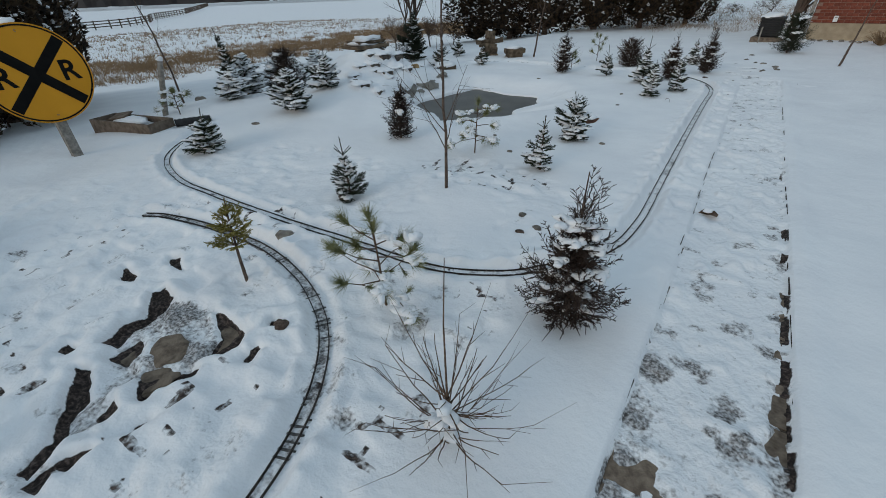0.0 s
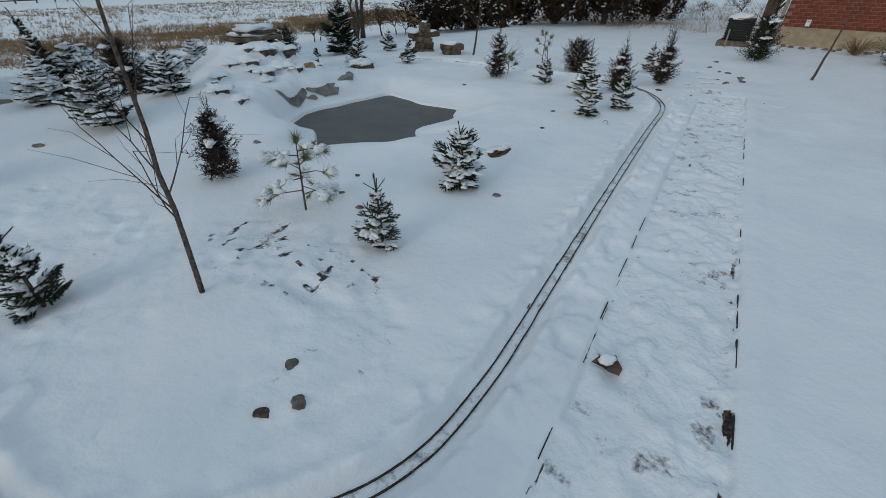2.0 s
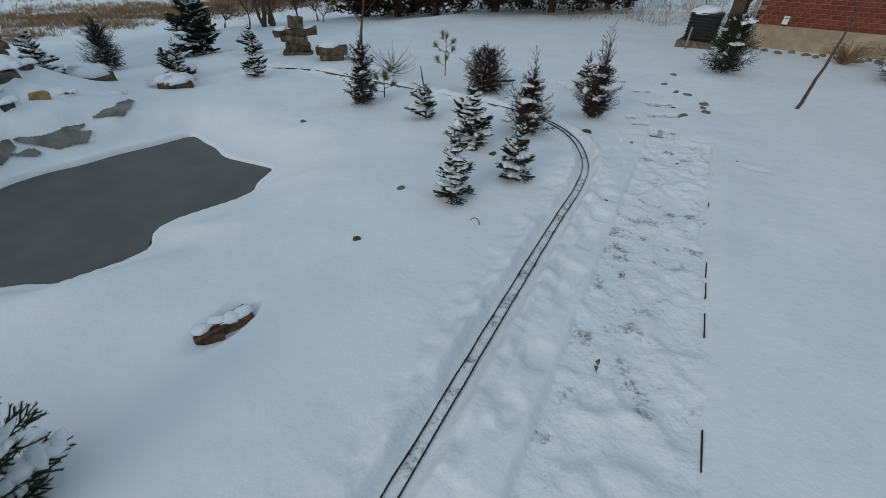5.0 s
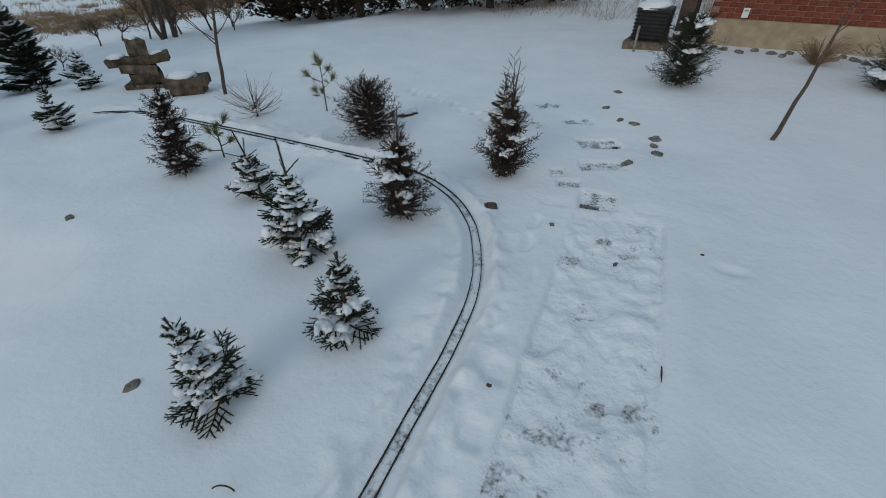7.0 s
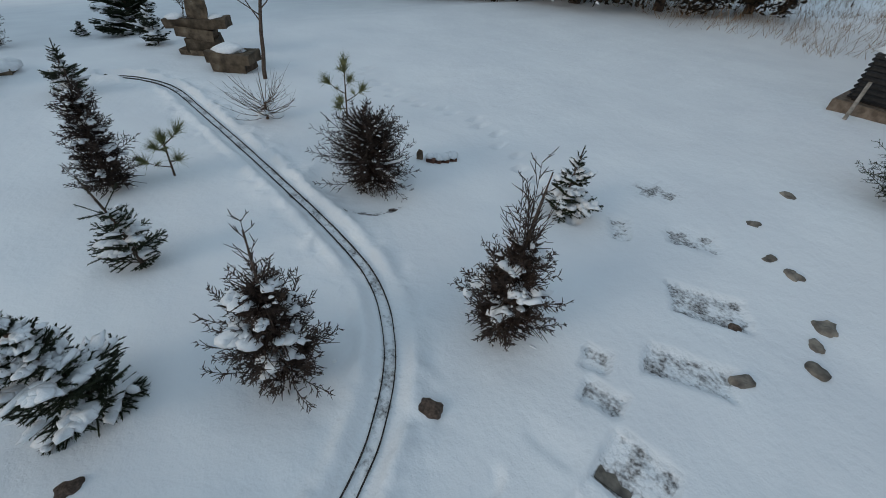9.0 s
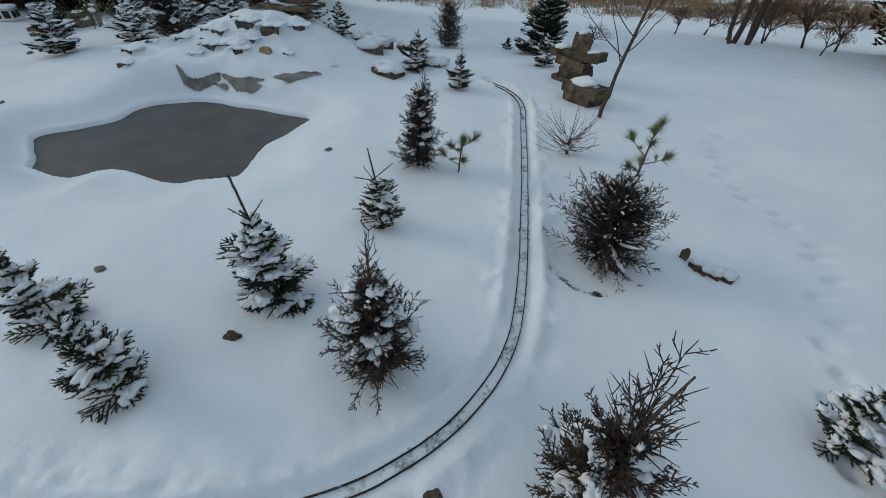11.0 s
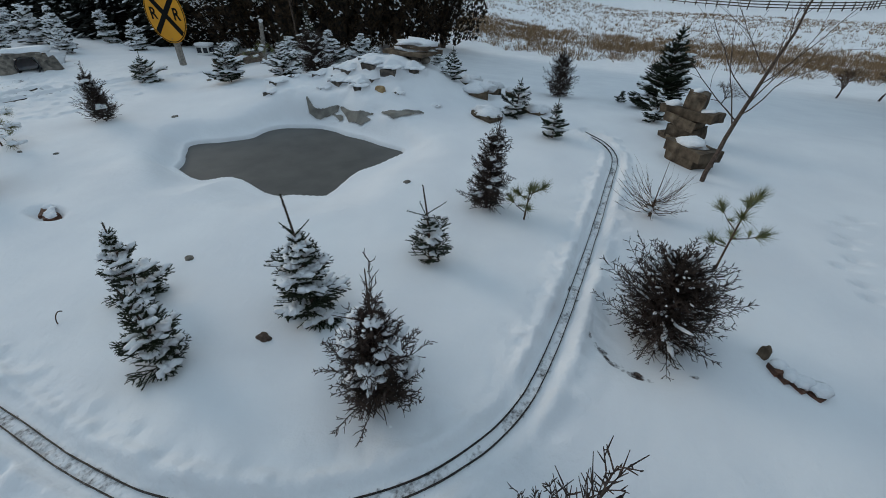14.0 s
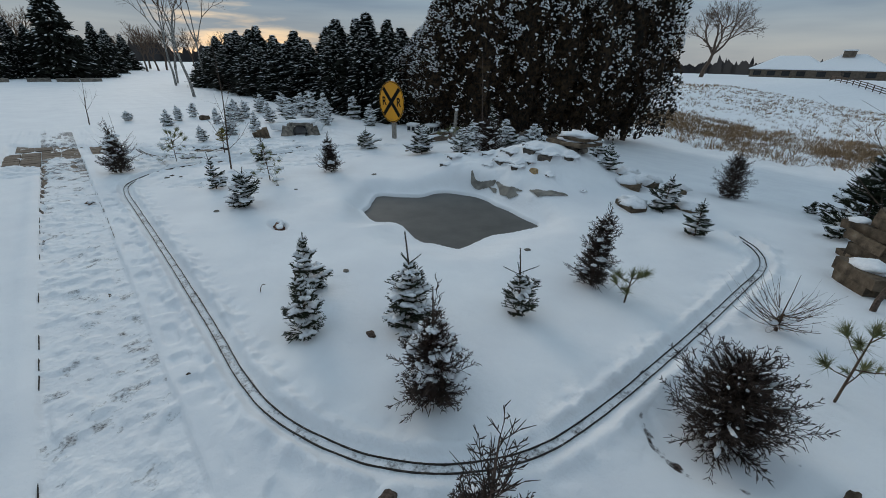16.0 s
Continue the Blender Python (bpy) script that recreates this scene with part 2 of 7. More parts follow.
def vnoise(x, y, size, seed=0):
    """Smooth value noise in 0..1 with cells of the given size."""
    x, y = np.asarray(x, float) / size, np.asarray(y, float) / size
    ix, iy = np.floor(x), np.floor(y)
    fx, fy = x - ix, y - iy
    fx, fy = fx * fx * (3 - 2 * fx), fy * fy * (3 - 2 * fy)
    a, b = lattice(ix, iy, seed), lattice(ix + 1, iy, seed)
    c, d = lattice(ix, iy + 1, seed), lattice(ix + 1, iy + 1, seed)
    return (a * (1 - fx) + b * fx) * (1 - fy) + (c * (1 - fx) + d * fx) * fy


def fbm(x, y, size, seed=0, octaves=3):
    return sum(vnoise(x, y, size / 2 ** i, seed + i) / 2 ** i for i in range(octaves)) / sum(0.5 ** i for i in range(octaves))


def step(a, b, v):
    t = np.clip((np.asarray(v, float) - a) / (b - a), 0, 1)
    return t * t * (3 - 2 * t)


def spline(points, gap=0.02):
    """A smooth line through plan points, at even steps."""
    p = np.array(points, float)
    p = np.vstack([2 * p[0] - p[1], p, 2 * p[-1] - p[-2]])
    out = []
    for i in range(1, len(p) - 2):
        k = max(4, int(np.linalg.norm(p[i + 1] - p[i]) / gap))
        t = (np.arange(k) / k)[:, None]
        a, b, c, d = p[i - 1], p[i], p[i + 1], p[i + 2]
        out.append(0.5 * (2 * b + (c - a) * t + (2 * a - 5 * b + 4 * c - d) * t ** 2 + (3 * b - a - 3 * c + d) * t ** 3))
    out.append(p[-2][None])
    return np.vstack(out)


def line_distance(x, y, line):
    best = np.full(x.shape, 1e9)
    a, b = line[:-1], line[1:]
    for (ax, ay), (bx, by) in zip(a, b):
        dx, dy = bx - ax, by - ay
        t = np.clip(((x - ax) * dx + (y - ay) * dy) / max(1e-9, dx * dx + dy * dy), 0, 1)
        best = np.minimum(best, (x - ax - t * dx) ** 2 + (y - ay - t * dy) ** 2)
    return np.sqrt(best)


def inside(x, y, poly):
    """Signed distance to a closed outline, negative inside."""
    ring = np.vstack([poly, poly[:1]])
    d = line_distance(x, y, ring)
    c = np.zeros(x.shape, bool)
    for (ax, ay), (bx, by) in zip(ring[:-1], ring[1:]):
        c ^= ((ay > y) != (by > y)) & (x < (bx - ax) * (y - ay) / (by - ay + 1e-12) + ax)
    return np.where(c, -d, d)


def raw_mesh(name, v, f, mat, smooth=False):
    """One mesh from arrays of corners and of triangles or quads."""
    v, f = np.asarray(v, float).reshape(-1, 3), np.asarray(f, np.int64)
    me = bpy.data.meshes.new(name)
    k = f.shape[1]
    me.vertices.add(len(v)), me.loops.add(f.size), me.polygons.add(len(f))
    me.vertices.foreach_set("co", v.ravel())
    me.loops.foreach_set("vertex_index", f.ravel())
    me.polygons.foreach_set("loop_start", np.arange(0, f.size, k))
    me.polygons.foreach_set("use_smooth", np.full(len(f), smooth))
    me.materials.append(mat)
    me.update(calc_edges=True)
    return me


class Heap:
    """Collects many small pieces of geometry into one mesh; sticks, needles and pads of snow are shaped all at once."""

    def __init__(self, coarse=False):
        self.v, self.f, self.n = [], [], 0
        self.ball = (BIT_V, BIT_F) if coarse else (PAD_V, PAD_F)
        self.rods, self.twigs, self.pads = {}, [], []

    def add(self, v, f):
        v, f = np.asarray(v, float).reshape(-1, 3), np.asarray(f, np.int64)
        self.v.append(v), self.f.append(f + self.n)
        self.n += len(v)

    def repeat(self, v, f):
        """Many copies of one shape: v has a row of corners for each copy."""
        k, m = v.shape[:2]
        self.add(v.reshape(-1, 3), (f[None] + (np.arange(k) * m)[:, None, None]).reshape(-1, f.shape[1]))

    def settle(self):
        rng = np.random.default_rng(len(self.twigs) + 7 * len(self.pads) + 3)
        for sides, rows in self.rods.items():
            r = np.array(rows, float)
            p, q = r[:, None, :3], r[:, None, 3:6]
            _, a, b = frames_of(r[:, 3:6] - r[:, :3])
            ang = np.arange(sides) * 2 * np.pi / sides
            ring = np.cos(ang)[None, :, None] * a[:, None] + np.sin(ang)[None, :, None] * b[:, None]
            i = np.arange(sides)
            j = (i + 1) % sides
            self.repeat(np.concatenate([p + ring * r[:, None, 6:7], q + ring * r[:, None, 7:8]], 1),
                        np.vstack([np.stack([i, j, j + sides], 1), np.stack([i, j + sides, i + sides], 1)]))
        if self.twigs:
            t = np.array(self.twigs, float)
            span = np.linalg.norm(t[:, 3:6] - t[:, :3], axis=1)
            k = np.maximum(3, (span / t[:, 7]).astype(int))
            t, d3 = np.repeat(t, k, 0), [np.repeat(c, k, 0) for c in frames_of(t[:, 3:6] - t[:, :3])]
            m = len(t)
            ang, at = rng.uniform(0, 2 * np.pi, (m, 1)), rng.uniform(0, 1, (m, 1))
            base = t[:, :3] + at * (t[:, 3:6] - t[:, :3])
            out = np.cos(ang) * d3[1] + np.sin(ang) * d3[2]
            side = np.cos(ang) * d3[2] - np.sin(ang) * d3[1]
            tip = base + t[:, 6:7] * rng.uniform(0.75, 1.2, (m, 1)) * (out * t[:, 9:10] + d3[0] * rng.uniform(0.4, 0.9, (m, 1)))
            w = t[:, 8:9]
            self.add(np.stack([base + side * w, base - side * w, tip], 1), np.arange(3 * m).reshape(-1, 3))
        if self.pads:
            t = np.array(self.pads, float)
            m = len(t)
            d, a, b = frames_of(t[:, 3:6])
            b = np.where(b[:, 2:3] < 0, -b, b)
            ball, faces = self.ball
            w = np.ones((m, len(ball)))
            for _ in range(4):
                w = w + 0.16 * np.sin(rng.normal(0, 2.8, (m, 3)) @ ball.T + rng.uniform(0, 6.28, (m, 1)))
            w = w * (1 + rng.uniform(-0.07, 0.07, w.shape))
            v = ball[None] * w[:, :, None]
            v[:, :, 2] = np.where(v[:, :, 2] < 0, v[:, :, 2] * 0.4, v[:, :, 2])
            self.repeat(t[:, None, :3] + v[:, :, :1] * (d * t[:, 6:7])[:, None] + v[:, :, 1:2] * (a * t[:, 7:8])[:, None] + v[:, :, 2:] * (b * t[:, 8:9])[:, None], faces)
        self.rods, self.twigs, self.pads = {}, [], []

    def mesh(self, name, mat, smooth=False):
        self.settle()
        if not self.v:
            return None
        return raw_mesh(name, np.vstack(self.v), np.vstack(self.f), mat, smooth)


def frames_of(d):
    """For rows of directions: the unit direction and two axes across it."""
    d = d / (np.linalg.norm(d, axis=1)[:, None] + 1e-12)
    a = np.cross(d, np.where(np.abs(d[:, 2:3]) < 0.95, (0.0, 0.0, 1.0), (1.0, 0.0, 0.0)))
    a /= np.linalg.norm(a, axis=1)[:, None]
    return d, a, np.cross(d, a)


def frame_of(d):
    return [c[0] for c in frames_of(np.asarray(d, float)[None])]


def rod(heap, p, q, r0, r1, sides=3):
    """A tapered stick between two places."""
    heap.rods.setdefault(sides, []).append((*p, *q, r0, r1))


def tube(heap, points, radii, sides=7):
    """One unbroken tapered stem through the points."""
    p = np.asarray(points, float)
    _, a, b = frames_of(np.gradient(p, axis=0))
    ang = np.arange(sides) * 2 * np.pi / sides
    ring = np.cos(ang)[None, :, None] * a[:, None] + np.sin(ang)[None, :, None] * b[:, None]
    v = p[:, None] + ring * np.asarray(radii, float)[:, None, None]
    f = []
    for k in range(len(p) - 1):
        for i in range(sides):
            j = (i + 1) % sides
            f += [(k * sides + i, k * sides + j, (k + 1) * sides + j), (k * sides + i, (k + 1) * sides + j, (k + 1) * sides + i)]
    heap.add(v, f)


def ball_shape(rings=5, segs=8):
    v = [(0, 0, 1)]
    for i in range(1, rings):
        t = math.pi * i / rings
        for j in range(segs):
            a = 2 * math.pi * j / segs
            v.append((math.sin(t) * math.cos(a), math.sin(t) * math.sin(a), math.cos(t)))
    v.append((0, 0, -1))
    f = []
    for j in range(segs):
        f.append((0, 1 + j, 1 + (j + 1) % segs))
        for i in range(rings - 2):
            a, b = 1 + i * segs + j, 1 + i * segs + (j + 1) % segs
            f += [(a, a + segs, b + segs), (a, b + segs, b)]
        e = 1 + (rings - 2) * segs
        f.append((e + j, len(v) - 1, e + (j + 1) % segs))
    return np.array(v, float), np.array(f)


BALL_V, BALL_F = ball_shape()
PAD_V, PAD_F = ball_shape(6, 9)
BIT_V, BIT_F = ball_shape(3, 5)


def lump(heap, rng, centre, axis, half, wide, thick):
    """A soft, uneven pad of snow lying along an axis."""
    heap.pads.append((*centre, *axis, half, wide, thick))


def needles(heap, rng, p, q, length, gap, width, spread=0.9):
    """Needles set all round a twig."""
    heap.twigs.append((*p, *q, length, gap, width, spread))


def part(name, me, parent, label="", m=None):
    ob = new(name, me)
    ob.parent = parent
    if m is not None:
        ob.matrix_basis = m
    return tagged(ob, label)


def thing(name, x, y, z, label, category, group="", turn=0.0, kind=""):
    ob = new(name)
    ob.matrix_basis = pose(x, y, z, 0, 0, turn)
    ob.empty_display_size = 0.1
    return tagged(ob, label, category, group, kind)


def box_mesh(name, sx, sy, sz, mat, bevel=0.004, seed=None, rough=0.0, base=0.0):
    """A block with rounded edges, its base at the given height; rough: how uneven its faces are."""
    bm = bmesh.new()
    bmesh.ops.create_cube(bm, size=1.0)
    if seed is not None:
        bmesh.ops.subdivide_edges(bm, edges=bm.edges[:], cuts=3, use_grid_fill=True)
    for v in bm.verts:
        v.co = Vector((v.co.x * sx, v.co.y * sy, (v.co.z + 0.5) * sz + base))
    if seed is not None:
        for v in bm.verts:
            q = Vector((v.co.x * 7 + seed * 3.1, v.co.y * 7 - seed, v.co.z * 7 + seed * 1.7))
            v.co += noise.noise_vector(q) * rough
    elif bevel:
        bmesh.ops.bevel(bm, geom=bm.edges[:], offset=bevel, segments=2, affect="EDGES")
    me = bpy.data.meshes.new(name)
    bm.to_mesh(me)
    bm.free()
    me.materials.append(mat)
    return me


def rock_mesh(name, sx, sy, sz, mat, seed, sharp=0.35, sub=3):
    """A weathered stone, its middle at the origin."""
    bm = bmesh.new()
    bmesh.ops.create_icosphere(bm, subdivisions=sub, radius=1.0)
    for v in bm.verts:
        d = v.co.normalized()
        q = d * 1.1 + Vector((seed * 3.7, seed * 1.3, seed * 2.1))
        r = 1 + sharp * noise.noise(q) + 0.5 * sharp * noise.noise(q * 2.3)
        cube = 1.0 / max(abs(d.x), abs(d.y), abs(d.z))
        d = d * (r * (0.55 + 0.45 * cube))
        v.co = Vector((d.x * sx / 2, d.y * sy / 2, d.z * sz / 2)) * 0.85
    me = bpy.data.meshes.new(name)
    bm.to_mesh(me)
    bm.free()
    me.materials.append(mat)
    return me


# ---- the ground ----
TRACK_A = spline([(-5.75, 2.75), (-5.33, 2.16), (-4.87, 1.82), (-4.23, 1.64), (-3.70, 1.625), (-3.2, 1.63), (-2.65, 1.65), (-2.10, 1.685), (-1.85, 1.70), (-1.53, 1.71),
                  (-1.25, 1.75), (-1.0, 1.86), (-0.77, 2.04), (-0.46, 2.48), (-0.365, 3.0), (-0.37, 4.0), (-0.385, 5.8), (-0.385, 7.2),
                  (-0.375, 7.72), (-0.41, 8.18), (-0.55, 8.59), (-0.73, 8.88), (-0.98, 9.11), (-1.31, 9.27), (-1.8, 9.345), (-2.87, 9.40),
                  (-3.95, 9.43), (-4.65, 9.43), (-5.08, 9.28), (-5.38, 9.02)])
TRACK_B = spline([(-3.75, 1.10), (-3.54, 1.19), (-3.06, 1.28), (-2.47, 1.31), (-1.98, 1.22), (-1.62, 1.07), (-1.41, 0.92), (-1.24, 0.73),
                  (-1.12, 0.52), (-1.04, 0.30), (-0.98, 0.0), (-0.95, -0.5)])
POND = np.array([(-2.73, 5.30), (-2.95, 5.16), (-3.22, 4.85), (-3.39, 4.85), (-3.57, 5.06), (-3.85, 5.25), (-4.13, 5.26), (-4.34, 5.43), (-4.45, 5.82), (-4.36, 6.50), (-4.29, 6.84), (-4.18, 7.16), (-3.75, 7.08), (-3.40, 7.01), (-2.97, 7.05), (-2.86, 7.01), (-2.79, 6.76), (-2.70, 6.62), (-2.75, 6.35), (-2.83, 6.05), (-2.79, 5.87), (-2.65, 5.71)])
POND = spline(np.vstack([POND, POND[:1]]), 0.08)[:-1]
MUDS = [np.array(p) for p in (
    [(-1.86, -0.20), (-1.78, -0.18), (-1.81, -0.08), (-1.85, -0.03), (-1.99, 0.0), (-2.02, 0.1), (-2.21, 0.18), (-2.28, 0.14), (-2.13, 0.06), (-2.04, -0.02), (-1.92, -0.07)],
    [(-1.74, -0.1), (-1.68, -0.08), (-1.70, 0.04), (-1.75, -0.03), (-1.78, -0.2), (-1.68, -0.17)],
    [(-2.36, 0.27), (-2.26, 0.31), (-2.32, 0.41), (-2.4, 0.55), (-2.44, 0.68), (-2.55, 0.7), (-2.58, 0.63), (-2.42, 0.51), (-2.45, 0.41)],
    [(-2.12, 0.74), (-1.96, 0.77), (-1.80, 0.74), (-1.73, 0.67), (-1.74, 0.58), (-1.84, 0.55), (-1.88, 0.64), (-2.01, 0.68)],
    [(-1.84, 0.20), (-1.78, 0.23), (-1.81, 0.3), (-1.75, 0.43), (-1.78, 0.47), (-1.85, 0.38), (-1.96, 0.33), (-1.92, 0.27)])]
SMALL_MUDS = [np.array(p) for p in (
    [(-2.23, 0.26), (-2.08, 0.27), (-2.13, 0.37), (-2.23, 0.4)], [(-1.66, 0.58), (-1.59, 0.62), (-1.60, 0.71), (-1.66, 0.72)], [(-1.73, 0.80), (-1.64, 0.86), (-1.70, 0.91), (-1.75, 0.86)],
    [(-2.93, 0.58), (-2.79, 0.61), (-2.86, 0.67), (-2.99, 0.65)], [(-2.78, 0.81), (-2.64, 0.85), (-2.83, 0.93), (-2.89, 0.88)], [(-1.91, 0.07), (-1.84, 0.08), (-1.85, 0.16), (-1.91, 0.16)],
    [(-2.48, 0.12), (-2.43, 0.16), (-2.42, 0.21), (-2.50, 0.18)], [(-1.71, 0.07), (-1.66, 0.12), (-1.67, 0.21), (-1.71, 0.16)])]
THIN = np.array([(-2.24, 0.27), (-2.52, 0.64), (-2.13, 0.74), (-1.98, 0.68), (-1.86, 0.63), (-1.83, 0.55), (-1.83, 0.44), (-1.93, 0.31), (-1.99, 0.19), (-1.77, 0.04), (-1.87, -0.03), (-2.01, 0.01), (-2.0, 0.13), (-2.14, 0.22)])
STEPS = [(-0.67, 11.35, 0.30, 0.17, 35), (-0.30, 10.94, 0.27, 0.15, 25), (-0.03, 10.42, 0.36, 0.22, 25), (0.05, 9.93, 0.34, 0.16, 22), (-0.26, 9.68, 0.11, 0.11, 20),
         (-0.15, 9.54, 0.16, 0.10, 10), (0.08, 9.36, 0.24, 0.20, 5), (-0.66, 10.70, 0.10, 0.25, 30)]
MOUND = [(-5.36, 6.34, 0.24), (-5.38, 6.02, 0.22), (-5.02, 6.00, 0.20), (-5.52, 5.84, 0.14), (-5.42, 5.46, 0.17), (-4.93, 6.12, 0.17), (-5.07, 5.84, 0.13), (-5.29, 5.17, 0.17), (-4.79, 4.82, 0.22), (-4.55, 4.92, 0.13),
         (-5.05, 6.64, 0.11), (-5.19, 5.56, 0.11), (-5.04, 5.67, 0.20), (-4.88, 5.58, 0.13), (-5.31, 5.68, 0.16), (-5.06, 4.92, 0.12), (-5.17, 7.13, 0.09), (-5.88, 8.20, 0.14), (-5.20, 6.14, 0.13), (-5.62, 6.60, 0.20)]
PATH_X0, PATH_X1, PATH_Y0, PATH_Y1 = -0.045, 0.515, -1.0, 9.1
RAIL_Z = -0.183


def near_lines(x, y, line, reach=0.6):
    d = np.full(x.shape, 9.0)
    ok = (x > line[:, 0].min() - reach) & (x < line[:, 0].max() + reach) & (y > line[:, 1].min() - reach) & (y < line[:, 1].max() + reach)
    if ok.any():
        d[ok] = line_distance(x[ok], y[ok], line[::4])
    return d


def terrain(x, y):
    """Height of the snow, and how bare of it and how grassy the ground is."""
    x, y = np.asarray(x, float), np.asarray(y, float)
    z = np.full(x.shape, -0.165)
    z += 0.050 * (fbm(x, y, 1.4, 3) - 0.5) + 0.034 * (fbm(x, y, 0.55, 7) - 0.5) * step(1.6, 0.6, x)
    # lie of the land: the far field falls away, the lawn by the house is nearly level
    far = np.maximum(0, -x - 5.8) + 0.25 * np.maximum(0, y - 12) * step(-4, -9, x)
    z -= (0.100 * np.minimum(far, 10.2) * step(0, 1.6, far) + 0.02 * np.clip(far - 10.2, 0, 60)) * step(-8, 9, y) * (1 - step(-100, -140, x) * step(32, 16, y))
    z += 0.17 * np.exp(-(((x + 7.1) / 0.9) ** 2 + ((y - 3.5) / 1.0) ** 2))
    z += 0.10 * step(9.5, 14, y) * step(-1.5, 1.5, x)
    # tree island and rock mound behind the pond
    z += 0.46 * np.exp(-(((x + 6.12) / 0.85) ** 2 + ((y - 6.15) / 0.95) ** 2) ** 1.3)
    z += 0.22 * np.exp(-(((x + 5.2) / 0.80) ** 2 + ((y - 5.7) / 1.5) ** 2) ** 1.2)
    z += 0.10 * np.exp(-(((x + 5.4) / 1.4) ** 2 + ((y - 4.3) / 1.2) ** 2))
    z += 0.05 * np.exp(-(((x + 1.85) / 0.55) ** 2 + ((y - 2.75) / 0.5) ** 2))
    lumps = step(-6.9, -6.3, x) * step(-4.2, -4.7, x) * step(4.5, 5.1, y) * step(7.2, 6.7, y)
    z += lumps * (0.085 * (vnoise(x, y, 0.26, 21) - 0.5) + 0.03 * (vnoise(x, y, 0.12, 22) - 0.5))
    # pillows of snow over the mound's stones, cut off at the stone's open face
    for sx, sy, sz in MOUND:
        r = np.hypot((x - sx + 0.40 * sz) / (1.05 * sz), (y - sy) / (0.80 * sz))
        z += 0.32 * sz * step(1.0, 0.30, r) * step(sx + 0.26 * sz, sx + 0.12 * sz, x)
    # bank round the pond, then the basin
    pd = np.full(x.shape, 9.0)
    ok = (np.abs(x + 3.5) < 2.5) & (np.abs(y - 6.1) < 2.6)
    if ok.any():
        pd[ok] = inside(x[ok], y[ok], POND) + 0.05 * (vnoise(x[ok], y[ok], 0.25, 5) - 0.5)
    lip = np.maximum(step(5.9, 5.2, y), step(-4.0, -4.4, x))
    k = step(0.80, 0.03, pd) ** (1.4 + 5.0 * lip)
    z = z * (1 - k) - (0.318 - 0.022 * lip) * k
    z = z - 0.13 * step(0.025, -0.03, pd)
    # trampled snow
    tramp = step(0.5, 0.2, np.hypot((x + 2.0) / 2.4, (y - 0.5) / 1.6) - 0.62) * step(-0.62, -0.75, x)
    tramp = np.maximum(tramp, step(1.0, 0.7, np.hypot((x + 1.75) / 0.85, (y - 3.15) / 0.42)))
    tramp = np.maximum(tramp, 0.8 * step(1.0, 0.7, np.hypot((x + 1.05) / 0.35, (y - 2.75) / 0.55)))
    tramp = np.maximum(tramp, 0.7 * step(1.0, 0.8, np.hypot((x + 3.3) / 1.6, (y - 2.4) / 0.7)))
    tramp = np.maximum(tramp, 0.55 * step(1.0, 0.6, np.hypot((x + 3.6) / 2.6, (y + 0.2) / 2.4)))
    clod = step(0.40, 0.72, vnoise(x, y, 0.12, 31))
    z -= tramp * (0.024 * clod + 0.016 * vnoise(x, y, 0.055, 33) - 0.008)
    worn = tramp * (0.10 + 0.30 * step(0.55, 0.85, vnoise(x, y, 0.16, 37)) * (0.2 + vnoise(x, y, 0.05, 38)) + 0.06 * clod)
    bare = tramp * 0.56 * step(0.62, 0.80, vnoise(x, y, 0.055, 39)) * step(0.40, 0.7, vnoise(x, y, 0.4, 40))
    # muddy gravel where the snow has broken away, thin snow between
    ok = (np.abs(x + 2.2) < 1.2) & (np.abs(y - 0.25) < 1.2)
    md, th = np.full(x.shape, 9.0), np.full(x.shape, 9.0)
    if ok.any():
        rag = 0.055 * (fbm(x[ok], y[ok], 0.13, 41, 4) - 0.5)
        th[ok] = inside(x[ok], y[ok], THIN) + rag
        for poly in MUDS + SMALL_MUDS:
            md[ok] = np.minimum(md[ok], inside(x[ok], y[ok], poly) + rag)
    t = step(0.06, -0.04, th)
    z -= 0.022 * t * (0.6 + 0.8 * vnoise(x, y, 0.06, 44))
    worn = np.maximum(worn, t * (0.30 + 0.50 * vnoise(x, y, 0.10, 45)))
    m = step(0.012, -0.022, md)
    z += 0.020 * step(0.16, 0.03, md) * (1 - m) * (1 - t)
    z -= 0.032 * step(0.034, -0.030, md)
    bare = np.maximum(bare, m)
    # groove cleared for the two tracks, with crumbs of snow beside it
    for line, deep in ((TRACK_A, 0.020), (TRACK_B, 0.016)):
        d = near_lines(x, y, line)
        side = step(0.34, 0.06, d)
        z += side * (0.040 * (vnoise(x, y, 0.085, 51) - 0.35) + 0.018 * (vnoise(x, y, 0.036, 52) - 0.5)) * step(0.06, 0.11, d)
        worn = np.maximum(worn, 0.12 * side)
        w = 0.016 * (vnoise(x, y, 0.09, 53) - 0.5)
        loop = deep < 0.018
        bed = RAIL_Z - (0.0035 if not loop else 0.0065) + 0.006 * (vnoise(x, y, 0.045, 57) - 0.5)
        k = step(0.085, 0.038, d + w)
        z = z * (1 - k) + bed * k
        z += 0.018 * step(0.17, 0.105, d + w) * step(0.07, 0.105, d + w)
        worn = np.maximum(worn, step(0.048, 0.030, d) * ((0.26 if not loop else 0.38) + 0.24 * vnoise(x, y, 0.06, 59)))
    # the swept walk
    e0, e1 = 0.012 * (vnoise(x, y, 0.12, 61) - 0.5), 0.022 * (vnoise(x, y, 0.10, 63) - 0.5)
